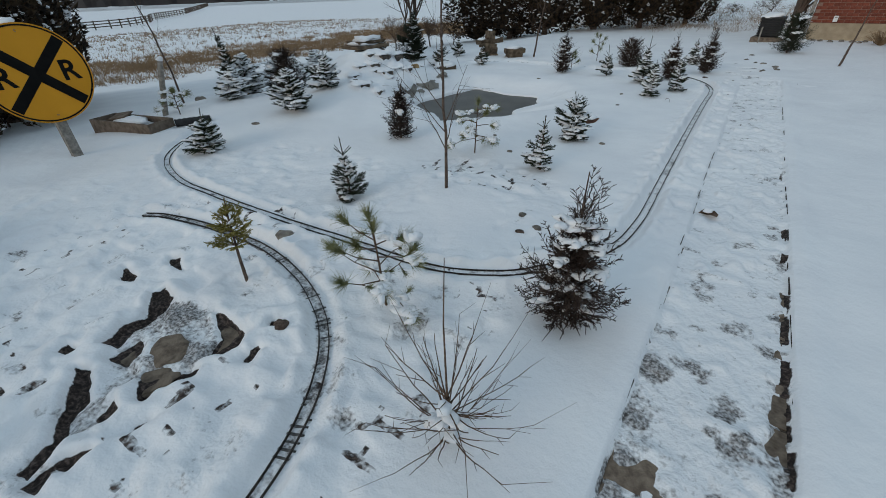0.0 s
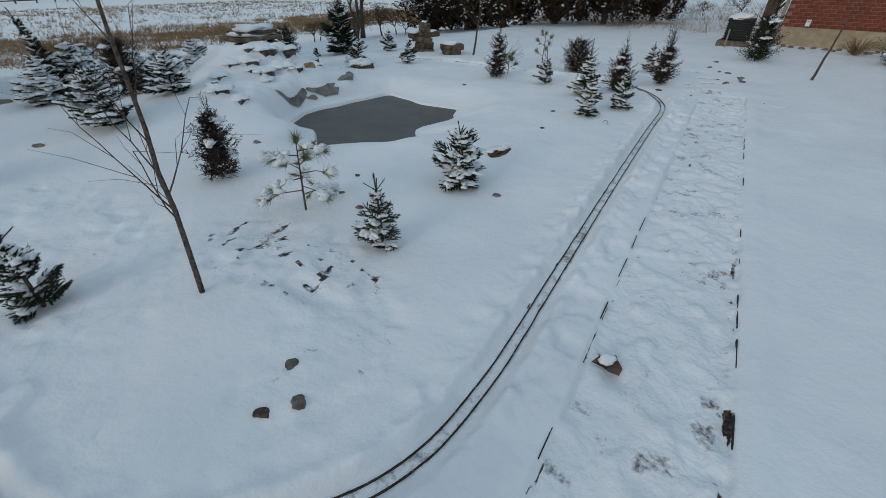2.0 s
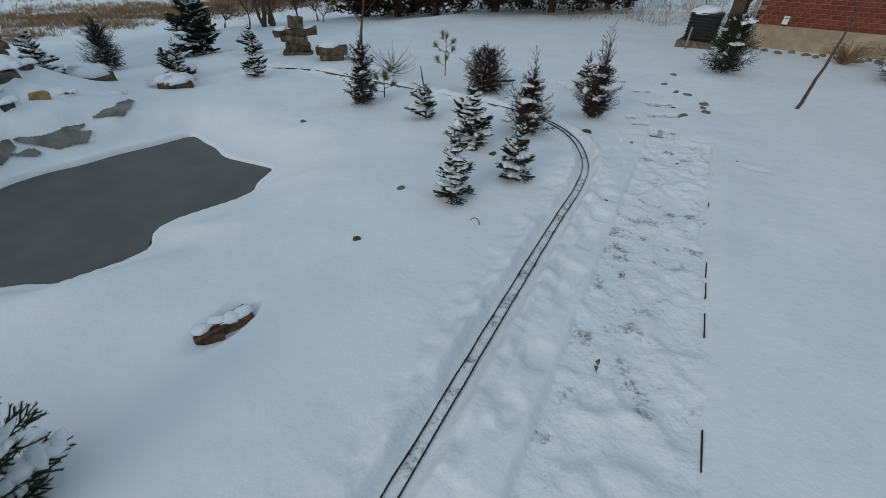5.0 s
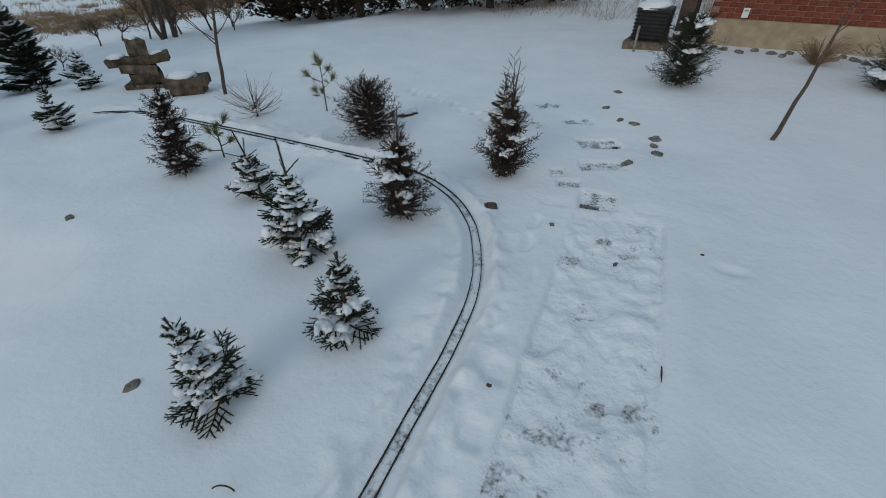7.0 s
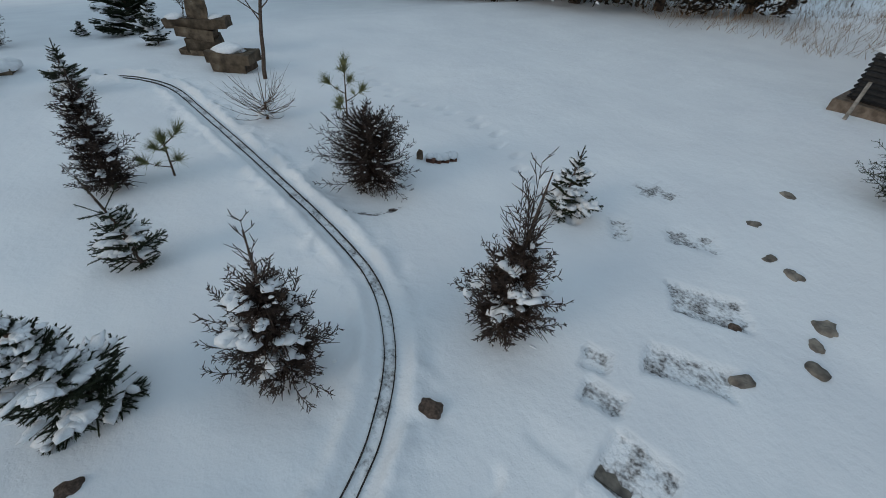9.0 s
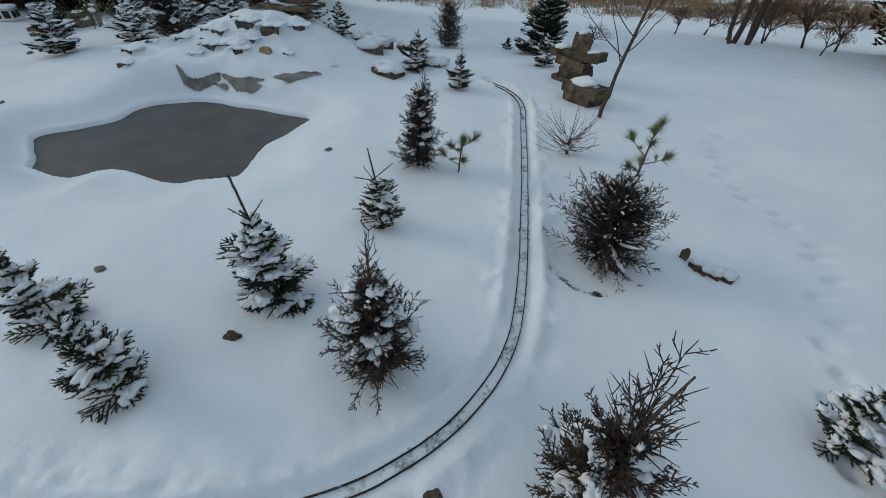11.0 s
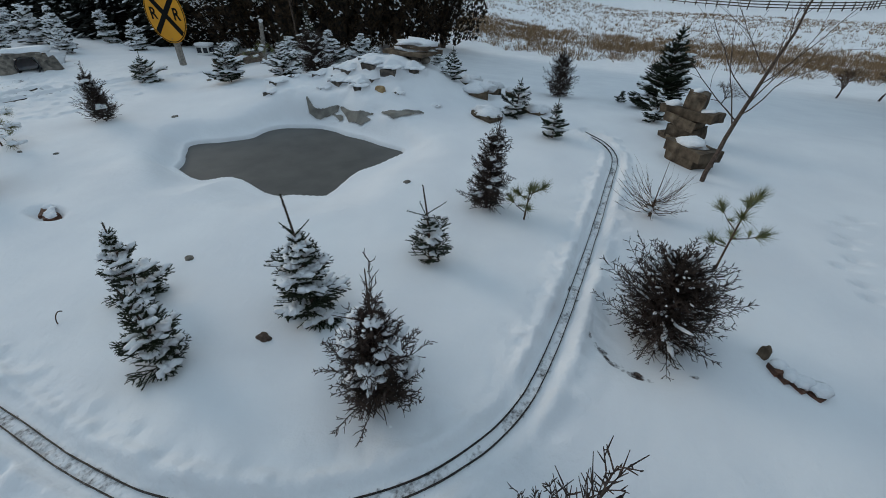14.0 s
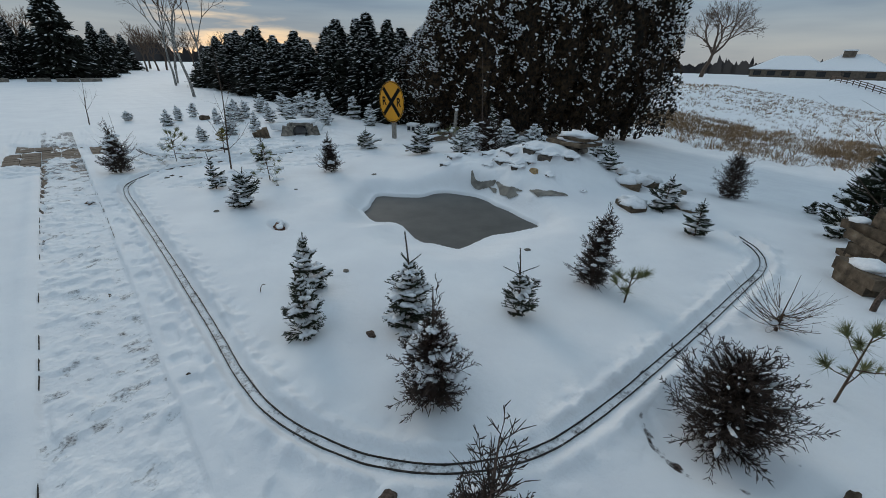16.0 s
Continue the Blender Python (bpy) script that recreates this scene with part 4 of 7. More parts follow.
def juniper_meshes(h, w, seed, snow=0.5, wild=0.25, n=60, mat=None, round_=0.7, plume=0.30):
    """Trunk, feathery sprays and snow of a juniper or young cedar. round_: how full the outline is; plume: share of the height that is loose top fronds."""
    rng = np.random.default_rng(seed)
    wood, leaf, pads = Heap(), Heap(), Heap()
    k = max(1.0, h / 0.75) ** 0.6
    bend = rng.normal(0, 0.03, 2)
    ts = np.linspace(-0.04, 0.97, 8)

    def stem(t):
        return np.array([bend[0] * t * t, bend[1] * t * t, t * h])
    tube(wood, [stem(t) for t in ts], [0.002 + (0.012 * h + 0.002) * (1 - t) for t in ts], 6)

    def spray(p, d, ln, m, rich=1):
        """One frond: an axis with alternate shoots that carry short tips."""
        d = d / np.linalg.norm(d)
        bend = rng.normal(0, 0.14, 3) + (0, 0, 0.20)
        for j in range(m):
            q = p + d * ln / m
            rod(leaf, p, q, (0.0026 - 0.0014 * j / m) * k, (0.0025 - 0.0014 * (j + 1) / m) * k, 3)
            a, b = frame_of(d)[1:]
            turn = rng.uniform(0, 3.14)
            for sgn in (-1, 1):
                el = ln * (1.02 - 0.85 * j / m) * rng.uniform(0.20, 0.38)
                e = d * rng.uniform(0.6, 1.1) + (a * math.cos(turn) + b * math.sin(turn)) * sgn * rng.uniform(0.6, 1.0)
                t0 = q - d * ln / m * rng.uniform(0, 0.6)
                t1 = t0 + e * el
                rod(leaf, t0, t1, 0.0019 * k, 0.0010 * k, 3)
                for _ in range(3 + 2 * rich):
                    g = t0 + (t1 - t0) * rng.uniform(0.15, 0.98)
                    o = (e * 0.9 + rng.normal(0, 0.55, 3)) * min(max(el * rng.uniform(0.25, 0.5), 0.009), 0.030)
                    rod(leaf, g, g + o, 0.0019 * k, 0.0009 * k, 3)
            p = q
            d = d + bend / m
            d /= np.linalg.norm(d)
        return p
    body = 1 - plume
    for i in range(n):
        f = ((i + rng.uniform(0, 1)) / n) ** 1.1
        az = i * 2.4 + rng.uniform(-0.5, 0.5)
        edge = w / 2 * (0.26 + 0.74 * (1 - f) ** round_ * min(1, 0.80 + 1.2 * f))
        reach = edge * rng.uniform(0.50, 0.92) * (0.78 + 0.22 * min(1, f / 0.2))
        if rng.uniform() < wild * 0.22:
            reach *= 1.25
        d = np.array([math.cos(az), math.sin(az), max(0.06, 0.05 + 0.9 * f + rng.uniform(-0.25, 0.4))])
        d /= np.linalg.norm(d)
        p0 = stem(0.03 + body * 0.92 * f)
        rod(wood, p0, p0 + d * reach * 0.5, 0.0045, 0.003, 4)
        end = spray(p0 + d * reach * 0.25, d, reach * 0.78, 5)
        for _ in range(2):
            g = p0 + d * reach * rng.uniform(0.2, 0.65)
            spray(g, d + rng.normal(0, 0.6, 3) + (0, 0, 0.25), reach * rng.uniform(0.28, 0.5), 3, 0)
        if rng.uniform() < (snow * 0.30 if snow > 0.4 else 0.6):
            a, b = rng.uniform(0.35, 0.55), rng.uniform(0.7, 0.98)
            slim = 1.0 if snow > 0.4 else 0.45
            snow_run(pads, rng, p0 + (end - p0) * a, p0 + (end - p0) * b, (0.008 + 0.06 * reach) * slim, (0.008 + 0.03 * reach) * slim, 0.010, 2)
    # loose fronds that stand out from the mass
    for i in range(int(n * (0.30 + 0.35 * wild))):
        f, az = rng.uniform(0.02, 1.0), i * 2.4 + rng.uniform(-0.6, 0.6)
        edge = w / 2 * (0.22 + 0.78 * (1 - f) ** round_)
        out = np.array([math.cos(az), math.sin(az), 0.0])
        p0 = stem(0.04 + body * 0.94 * f) + out * edge * rng.uniform(0.30, 0.55)
        spray(p0, out + (0, 0, rng.uniform(0.12, 0.80) + 0.55 * f), (edge * rng.uniform(0.5, 0.85) + 0.03) * (0.6 + 0.4 * min(1, f / 0.25)), 6, 0)
    # dense dark inside
    for i in range(min(1000, int(n * 11))):
        f = rng.uniform(0, 1) ** 1.2
        az, r = rng.uniform(0, 6.28), w / 2 * (0.1 + 0.9 * (1 - f) ** round_) * rng.uniform(0.05, 0.30 + 0.22 * round_)
        c = stem(0.03 + body * 0.9 * f) + (r * math.cos(az), r * math.sin(az), rng.uniform(-0.02, 0.03))
        o = (np.array([math.cos(az), math.sin(az), 0.5]) + rng.normal(0, 0.6, 3)) * rng.uniform(0.02, 0.05)
        rod(leaf, c, c + o, 0.0034 * k, 0.0014 * k, 3)
    # heaps of snow caught between the branches, and flecks on the sprays
    for i in range(int(round(14 * snow)) if snow > 0.4 else 0):
        az, f = i * 2.4 + rng.uniform(-0.5, 0.5), 0.16 + 0.72 * (i + rng.uniform(0, 1)) / max(1, round(14 * snow))
        r = w / 2 * (1 - f) ** round_ * rng.uniform(0.30, 0.68)
        snow_heap(pads, rng, stem(0.06 + body * f) + (r * math.cos(az), r * math.sin(az), 0.05), w * rng.uniform(0.06, 0.15) * (1.15 - 0.4 * f), 0.42, 9)
    for i in range(int(44 + (260 * (0.5 - snow) if snow < 0.4 else 0))):
        az, f = rng.uniform(0, 6.28), rng.uniform(0.0, 0.9)
        r = w / 2 * (1 - f) ** round_ * rng.uniform(0.35, 0.95)
        lump(pads, rng, stem(0.06 + body * f) + (r * math.cos(az), r * math.sin(az), 0.03), (math.cos(az), math.sin(az), 0.3), rng.uniform(0.006, 0.020), rng.uniform(0.003, 0.008), 0.005)
    for i in range(2 + int(5 * wild)):
        az = rng.uniform(0, 6.28)
        out = rng.uniform(0.05, 0.30) if i else 0.04
        t0 = body * rng.uniform(0.80, 0.98) if i else body * 0.92
        spray(stem(t0), np.array([out * math.cos(az), out * math.sin(az), 1.0]), h * (1 - t0) * (1.0 if i == 0 else rng.uniform(0.5, 0.85)), 7, 0)
    return [("trunk", wood.mesh("trunk", M_BARK)), ("foliage", leaf.mesh("foliage", mat or M_CEDAR)), ("snow", pads.mesh("snow", M_SNOW, True))]


def whip_meshes(h, seed, thick, arms, lean=(0.0, 0.0), mat=None):
    """A thin leafless sapling: one stem, and arms as (share of height, bearing, length, rise)."""
    rng = np.random.default_rng(seed)
    wood, limbs = Heap(), Heap()
    ts = np.linspace(-0.04, 1, 12)
    wob = np.cumsum(rng.normal(0, 0.006, (12, 2)), 0) * h
    pts = np.array([(lean[0] * t * h + wob[i, 0], lean[1] * t * h + wob[i, 1], t * h) for i, t in enumerate(ts)])
    tube(wood, pts, [thick * (1.05 - 0.9 * max(t, 0)) + 0.0012 for t in ts], 7)
    for f, bearing, ln, rise in arms:
        p = np.array([np.interp(f, ts, pts[:, c]) for c in range(3)])
        d = np.array([math.cos(radians(bearing)), math.sin(radians(bearing)), rise])
        d /= np.linalg.norm(d)
        r = thick * 0.42 * (1.1 - f)
        for kk in range(6):
            q = p + (d + rng.normal(0, 0.06, 3)) * ln / 6
            rod(limbs, p, q, r, r * 0.84, 5)
            if kk and rng.uniform() < 0.7:
                e = d + rng.normal(0, 0.5, 3)
                q2 = q + e * ln * rng.uniform(0.12, 0.3)
                rod(limbs, q, q2, r * 0.6, r * 0.35, 3)
                rod(limbs, q2, q2 + (e + rng.normal(0, 0.3, 3)) * ln * 0.14, r * 0.35, r * 0.2, 3)
            p, r = q, r * 0.84
            d = d + (0, 0, 0.07)
            d /= np.linalg.norm(d)
    return [("trunk", wood.mesh("trunk", mat or M_BARK)), ("crown", limbs.mesh("crown", mat or M_BARK))]


def pine_meshes(h, w, seed, snow=0.4, arms=9):
    """Stem, long needle tufts and snow of a young white pine."""
    rng = np.random.default_rng(seed)
    wood, leaf, pads = Heap(), Heap(), Heap()
    top = np.array([rng.normal(0, 0.02), rng.normal(0, 0.02), h * 0.90])
    rod(wood, (0, 0, -0.03), top * 0.5, 0.008, 0.006, 5), rod(wood, top * 0.5, top, 0.006, 0.003, 5)

    def tuft(p, d, size, count=150):
        d = d / np.linalg.norm(d)
        for _ in range(count):
            e = d + rng.normal(0, 0.50, 3)
            e /= np.linalg.norm(e)
            q = p - d * rng.uniform(0, 0.045)
            s = np.cross(e, rng.normal(0, 1, 3))
            s /= np.linalg.norm(s) + 1e-9
            leaf.add([q + s * 0.0016, q - s * 0.0016, q + e * size * rng.uniform(0.7, 1.1)], [(0, 1, 2)])
    tuft(top, np.array([0, 0, 1.0]), 0.085)
    for i in range(arms):
        f = 0.24 + 0.60 * i / max(1, arms - 1)
        az = i * 2.4 + rng.uniform(-0.3, 0.3)
        ln = w / 2 * rng.uniform(0.75, 1.1) * (1.1 - 0.55 * f)
        heavy = rng.uniform() < snow
        d = np.array([math.cos(az), math.sin(az), 0.15 + 0.6 * f - (0.40 if heavy else 0)])
        p0, p1 = top * f, top * f + d * ln * 0.55
        p2 = p1 + (d + (0, 0, -0.35 if heavy else 0.35)) * ln * 0.45
        p1[2], p2[2] = max(p1[2], 0.07), max(p2[2], 0.06)
        rod(wood, p0, p1, 0.0045, 0.003, 4), rod(wood, p1, p2, 0.003, 0.002, 4)
        tuft(p2, p2 - p1 + (0, 0, 0.02), 0.095)
        if rng.uniform() < 0.6:
            q = p1 + np.array([-d[1], d[0], 0.3]) * ln * rng.choice((-0.35, 0.35))
            rod(wood, p1, q, 0.003, 0.002)
            tuft(q, q - p1, 0.055, 60)
        if heavy:
            c = p2 + (0, 0, 0.012)
            snow_heap(pads, rng, c + (0, 0, 0.006), 0.045 + 0.09 * ln, 0.45, 6)
            if rng.uniform() < 0.6:
                snow_heap(pads, rng, p1 + (0, 0, 0.015), 0.045, 0.5, 4)
    return [("stem", wood.mesh("stem", M_TWIG)), ("needles", leaf.mesh("needles", M_PINE)), ("snow", pads.mesh("snow", M_SNOW, True))]


def spreading_shrub(h, w, seed, shoots=30, stump=0.26):
    """A short stem with long shoots that curve upwards, and one tall leader."""
    rng = np.random.default_rng(seed)
    wood, twig, pads = Heap(), Heap(), Heap()
    rod(wood, (0, 0, -0.03), (0.0, 0.0, stump), 0.014, 0.009, 7), rod(wood, (0, 0, stump), (-0.010, 0.008, h * 0.7), 0.0042, 0.0026, 6), rod(wood, (-0.010, 0.008, h * 0.7), (0.0, 0.01, h), 0.0026, 0.0012, 6)
    for i in range(shoots):
        az = i * 2.4 + rng.uniform(-0.4, 0.4)
        f = rng.uniform(0.12, 1.0)
        p = np.array([0, 0, stump * f])
        d = np.array([math.cos(az), math.sin(az), rng.uniform(-0.05, 0.60) + 0.25 * f])
        d /= np.linalg.norm(d)
        ln, r = w / 2 * rng.uniform(0.65, 1.2), rng.uniform(0.0022, 0.0036)
        for k in range(6):
            q = p + (d + rng.normal(0, 0.05, 3)) * ln / 6
            rod(twig, p, q, r, r * 0.86, 4)
            if k > 0 and rng.uniform() < 0.50:
                e = d + rng.normal(0, 0.45, 3) + (0, 0, 0.15)
                rod(twig, q, q + e * ln * rng.uniform(0.12, 0.3), r * 0.7, r * 0.35, 3)
            p, r = q, r * 0.86
            d = d + (0, 0, 0.09)
            d /= np.linalg.norm(d)
        if rng.uniform() < 0.2:
            lump(pads, rng, np.array([math.cos(az), math.sin(az), 0]) * 0.05 + (0, 0, stump * f + 0.01), (math.cos(az), math.sin(az), 0.2), 0.04, 0.025, 0.018)
    return [("trunk", wood.mesh("trunk", M_TWIG)), ("crown", twig.mesh("crown", M_TWIG)), ("snow", pads.mesh("snow", M_SNOW, True))]


def tree_meshes(h, spread, seed, thick, fork=0.3, order=5, mat=None, lean=0.0, kids=3, twig_mat=None, wander=0.12):
    """Trunk and branches of a leafless tree, each limb forking into thinner ones."""
    rng = np.random.default_rng(seed)
    wood, limbs, twig = Heap(), Heap(), Heap()

    def limb(p, d, ln, r, level):
        q, bole = p, [p]
        steps = 3
        for s in range(steps):
            d = d + rng.normal(0, wander if level == 0 else 0.12, 3) + (0, 0, 0.04)
            d /= np.linalg.norm(d)
            n = q + d * ln / steps
            if level:
                rod(limbs if level < 2 else twig, q, n, r * (1 - 0.12 * s), r * (1 - 0.12 * (s + 1)), 6 if level < 2 else 3)
            q = n
            bole.append(n)
            if (level >= 1 or wander < 0.05) and level < order and s < steps - 1 and rng.uniform() < 0.6:
                side = np.cross(d, rng.normal(0, 1, 3))
                side /= np.linalg.norm(side) + 1e-9
                limb(q, d * 0.6 + side * 0.8 + (0, 0, 0.1), ln * rng.uniform(0.4, 0.6), r * 0.4, max(level + 1, order - 1))
        if level == 0:
            tube(wood, bole, [r, r * 0.88, r * 0.76, r * 0.64], 8)
        if level < order:
            c = kids if level else kids + 1
            ph = rng.uniform(0, 6.28)
            for j in range(c):
                a = ph + j * 2 * math.pi / c + rng.uniform(-0.4, 0.4)
                _, u, v = frame_of(d)
                e = d + (u * math.cos(a) + v * math.sin(a)) * spread * rng.uniform(0.6, 1.3)
                limb(q, e / np.linalg.norm(e), ln * rng.uniform(0.58, 0.84), r * rng.uniform(0.48, 0.68), level + 1)
    limb(np.array([0, 0, -0.1]), np.array([lean, 0, 1.0]), h * fork, thick, 0)
    return [("trunk", wood.mesh("trunk", mat or M_BARK)), ("bough", limbs.mesh("bough", mat or M_BARK)), ("crown", twig.mesh("crown", twig_mat or M_TWIG))]


def bare_meshes(h, w, seed, trunk=0.3, shoots=40, thick=0.012, snow=0.0, leader=True, mat=None, upright=0.7, forks=2):
    """Trunk and twigs of a leafless shrub or sapling."""
    rng = np.random.default_rng(seed)
    wood, twig, pads = Heap(), Heap(), Heap()
    base = np.array([0, 0, -0.03])
    knee = np.array([rng.normal(0, 0.02) * h, rng.normal(0, 0.02) * h, h * 0.5])
    top = np.array([rng.normal(0, 0.03) * h, rng.normal(0, 0.03) * h, h])
    if leader:
        rod(wood, base, knee, thick, thick * 0.7, 6), rod(wood, knee, top, thick * 0.7, thick * 0.15, 5)
    for i in range(shoots):
        f = trunk * rng.uniform(0.35, 1.0) if not leader or trunk < 0.5 else rng.uniform(trunk, 0.95)
        f = f if leader else rng.uniform(0, 0.06)
        p0 = base + (knee - base) * min(1, 2 * f) if f < 0.5 else knee + (top - knee) * (2 * f - 1)
        az = rng.uniform(0, 2 * math.pi)
        el = upright + rng.uniform(-0.45, 0.45)
        ln = w / 2 * rng.uniform(0.6, 1.15) * (1.0 if trunk < 0.5 else 1.25 - 0.9 * (f - trunk) / (1 - trunk))
        d = np.array([math.cos(az), math.sin(az), el])
        d /= np.linalg.norm(d)
        p, r = p0, thick * 0.32 * rng.uniform(0.7, 1.2)
        for sgm in range(4):
            q = p + (d + rng.normal(0, 0.10, 3)) * ln * 0.28
            rod(twig, p, q, r, r * 0.75, 4)
            if sgm and rng.uniform() < 0.35 * forks:
                side = np.cross(d, rng.normal(0, 1, 3))
                side /= np.linalg.norm(side) + 1e-9
                e = d + side * rng.uniform(0.4, 0.8)
                q2 = q + e * ln * rng.uniform(0.18, 0.34)
                rod(twig, q, q2, r * 0.6, r * 0.3, 3)
                if forks > 2:
                    for _ in range(3):
                        q3 = q2 + (e + rng.normal(0, 0.5, 3)) * ln * 0.16
                        rod(twig, q + (q2 - q) * rng.uniform(0.3, 1), q3, r * 0.4, r * 0.2, 3)
            p, r = q, r * 0.75
            d = d + (0, 0, 0.10)
        if snow and rng.uniform() < snow:
            lump(pads, rng, p0 + d * 0.05, d * (1, 1, 0.2), 0.05, 0.03, 0.025)
    return [("trunk", wood.mesh("trunk", mat or M_BARK)), ("crown", twig.mesh("crown", mat or M_TWIG)), ("snow", pads.mesh("snow", M_SNOW, True))]


def grow(n, me, ob):
    p = part(n, me, ob)
    if n in ("needles", "foliage", "bough", "crown", "snow"):
        tagged(p, kind="stuff")
    return p


def plant(name, meshes, x, y, label, category, group, turn=0.0, dz=0.0):
    ob = thing(name, x, y, height(x, y) + dz, label, category, group, turn)
    for n, me in meshes:
        if me is not None:
            grow(n, me, ob)
    return ob


SPRUCES = [  # x, y, height, width, snow, leader, fullness
    (-2.51, 2.21, 0.52, 0.40, 0.60, 0.34, 0.55), (-1.37, 3.56, 0.52, 0.36, 0.75, 0.28, 0.55), (-1.40, 4.61, 0.50, 0.46, 0.85, 0.24, 0.24), (-4.7, 2.21, 0.46, 0.58, 0.90, 0.30, 0.60),
    (-1.11, 7.13, 0.50, 0.42, 0.75, 0.16, 0.75), (-0.86, 7.67, 0.48, 0.40, 0.70, 0.16, 0.75), (-1.44, 8.08, 0.72, 0.50, 0.85, 0.33, 0.62), (-2.14, 8.46, 0.52, 0.40, 0.70, 0.42, 0.55),
    (-4.95, 8.71, 0.46, 0.44, 0.65, 0.24, 0.70), (-5.60, 8.10, 0.48, 0.56, 0.65, 0.20, 0.75), (-6.24, 9.80, 0.42, 0.46, 0.70, 0.18, 0.70), (-1, 10.56, 0.48, 0.38, 0.80, 0.22, 0.55),
    (-6.25, 6.95, 0.45, 0.44, 0.75, 0.16, 0.65), (-5.05, 3.70, 0.60, 0.74, 1.0, 0.14, 0.65), (-5.30, 4.55, 0.56, 0.60, 0.95, 0.24, 0.65), (-6.83, 3.95, 0.98, 0.46, 0.45, 0.14, 0.75)]
for i, (x, y, h, w, s, lead, full) in enumerate(SPRUCES):
    lab = "young green spruce with %s snow on its boughs" % ("thick" if s > 0.65 else "patchy")
    if h > 0.9:
        lab = "slender dark spruce at the edge of the rough grass"
    plant("spruce_tree", spruce_meshes(h, w, 100 + i, s, leader=lead, full=full), x, y, lab, "tree", "young spruces", i * 47)
plant("spruce_tree", spruce_meshes(0.53, 0.36, 131, 0.12, clear=0.45, mat=M_NEEDLE_Y, leader=0.12, full=0.5), -2.20, 1.01, "yellow-green fir sapling on a bare stem", "tree", "young spruces", 20)
plant("spruce_tree", spruce_meshes(1.22, 0.98, 132, 0.40, leader=0.08), -7.75, 9.90, "dense dark green spruce with little snow", "tree", "young spruces", 70)
plant("spruce_tree", spruce_meshes(0.18, 0.24, 133, 0.2, leader=0.15, fine=1.6), -8.05, 9.33, "tiny green spruce seedling standing in snow", "tree", "young spruces", 10)
plant("evergreen_bush", juniper_meshes(0.76, 0.86, 134, 0.45, 0.1, 130, M_NEEDLE, 0.40, 0.06), 0.60, 12.45, "broad bushy evergreen in front of the brick house", "shrub", "evergreen bushes", 15)
plant("evergreen_bush", juniper_meshes(0.56, 0.86, 135, 0.45, 0.1, 110, M_NEEDLE, 0.40, 0.06), 2.78, 12.95, "broad bushy evergreen near the house wall", "shrub", "evergreen bushes", 200)

JUNIPERS = [  # x, y, height, width, snow, wildness, branches, fullness, loose top
    (-0.45, 1.70, 0.84, 0.60, 0.95, 0.6, 92, 0.80, 0.34), (-3.13, 3.65, 0.66, 0.50, 0.45, 0.3, 76, 0.85, 0.25), (-3.02, 8.55, 0.74, 0.46, 0.85, 0.3, 84, 0.70, 0.20), (-1.12, 8.68, 0.76, 0.50, 1.0, 0.3, 92, 0.62, 0.34),
    (-2.07, 9.84, 0.58, 0.70, 0.30, 0.25, 160, 0.45, 0.20), (-0.65, 9.50, 0.86, 0.46, 0.60, 0.9, 84, 0.60, 0.42), (-7.75, 8.30, 0.78, 0.70, 0.35, 0.4, 100, 0.60, 0.18), (-6.15, 4.45, 0.66, 0.80, 0.60, 0.2, 100, 0.45, 0.10)]
for i, (x, y, h, w, s, wild, n, rnd, plume) in enumerate(JUNIPERS):
    plant("juniper_bush", juniper_meshes(h, w, 200 + i, s, wild, n, None, rnd, plume), x, y,
          "dark feathery juniper with %s" % ("clumps of snow" if s > 0.4 else "a light dusting of snow"), "shrub", "junipers", i * 61)
for i, (x, y, h, w, s, arms) in enumerate([(-1.31, 1.29, 0.56, 0.54, 0.55, 13), (-2.12, 3.62, 0.58, 0.50, 0.75, 11), (-2.84, 10.18, 0.55, 0.34, 0.0, 6),
                                           (-2.96, 8.88, 0.29, 0.32, 0.0, 5), (-6.55, 2.85, 0.36, 0.55, 0.5, 8)]):
    plant("pine_sapling", pine_meshes(h, w, 300 + i, s, arms), x, y, "young pine with long %s needle tufts" % ("snow-weighted" if s > 0.3 else "yellow-green"), "tree", "young pines", i * 83)
plant("bare_shrub", spreading_shrub(0.84, 0.62, 400, 46), -0.57, 0.80, "leafless brown shrub with spreading twigs and one tall shoot", "shrub", "bare shrubs")
plant("bare_shrub", spreading_shrub(0.46, 0.66, 401, 50, 0.14), -3.44, 9.78, "low leafless brown shrub in the snow", "shrub", "bare shrubs")
UP_ARMS = [(0.17, 160, 0.55, 0.9), (0.20, 330, 0.50, 1.6), (0.24, 200, 0.60, 1.0), (0.28, 60, 0.45, 1.8), (0.33, 185, 0.55, 1.1), (0.40, 290, 0.40, 2.0), (0.48, 120, 0.40, 1.6), (0.60, 220, 0.35, 1.8), (0.72, 40, 0.3, 2.0)]
CROWN_ARMS = [(0.30, 200, 0.85, 1.1), (0.36, 20, 0.80, 0.9), (0.40, 120, 0.75, 1.2), (0.44, 300, 0.80, 0.8), (0.50, 70, 0.65, 1.3), (0.55, 240, 0.70, 1.0), (0.62, 160, 0.55, 1.3), (0.68, 340, 0.60, 1.1), (0.78, 60, 0.4, 1.4), (0.33, 270, 0.7, 0.6)]
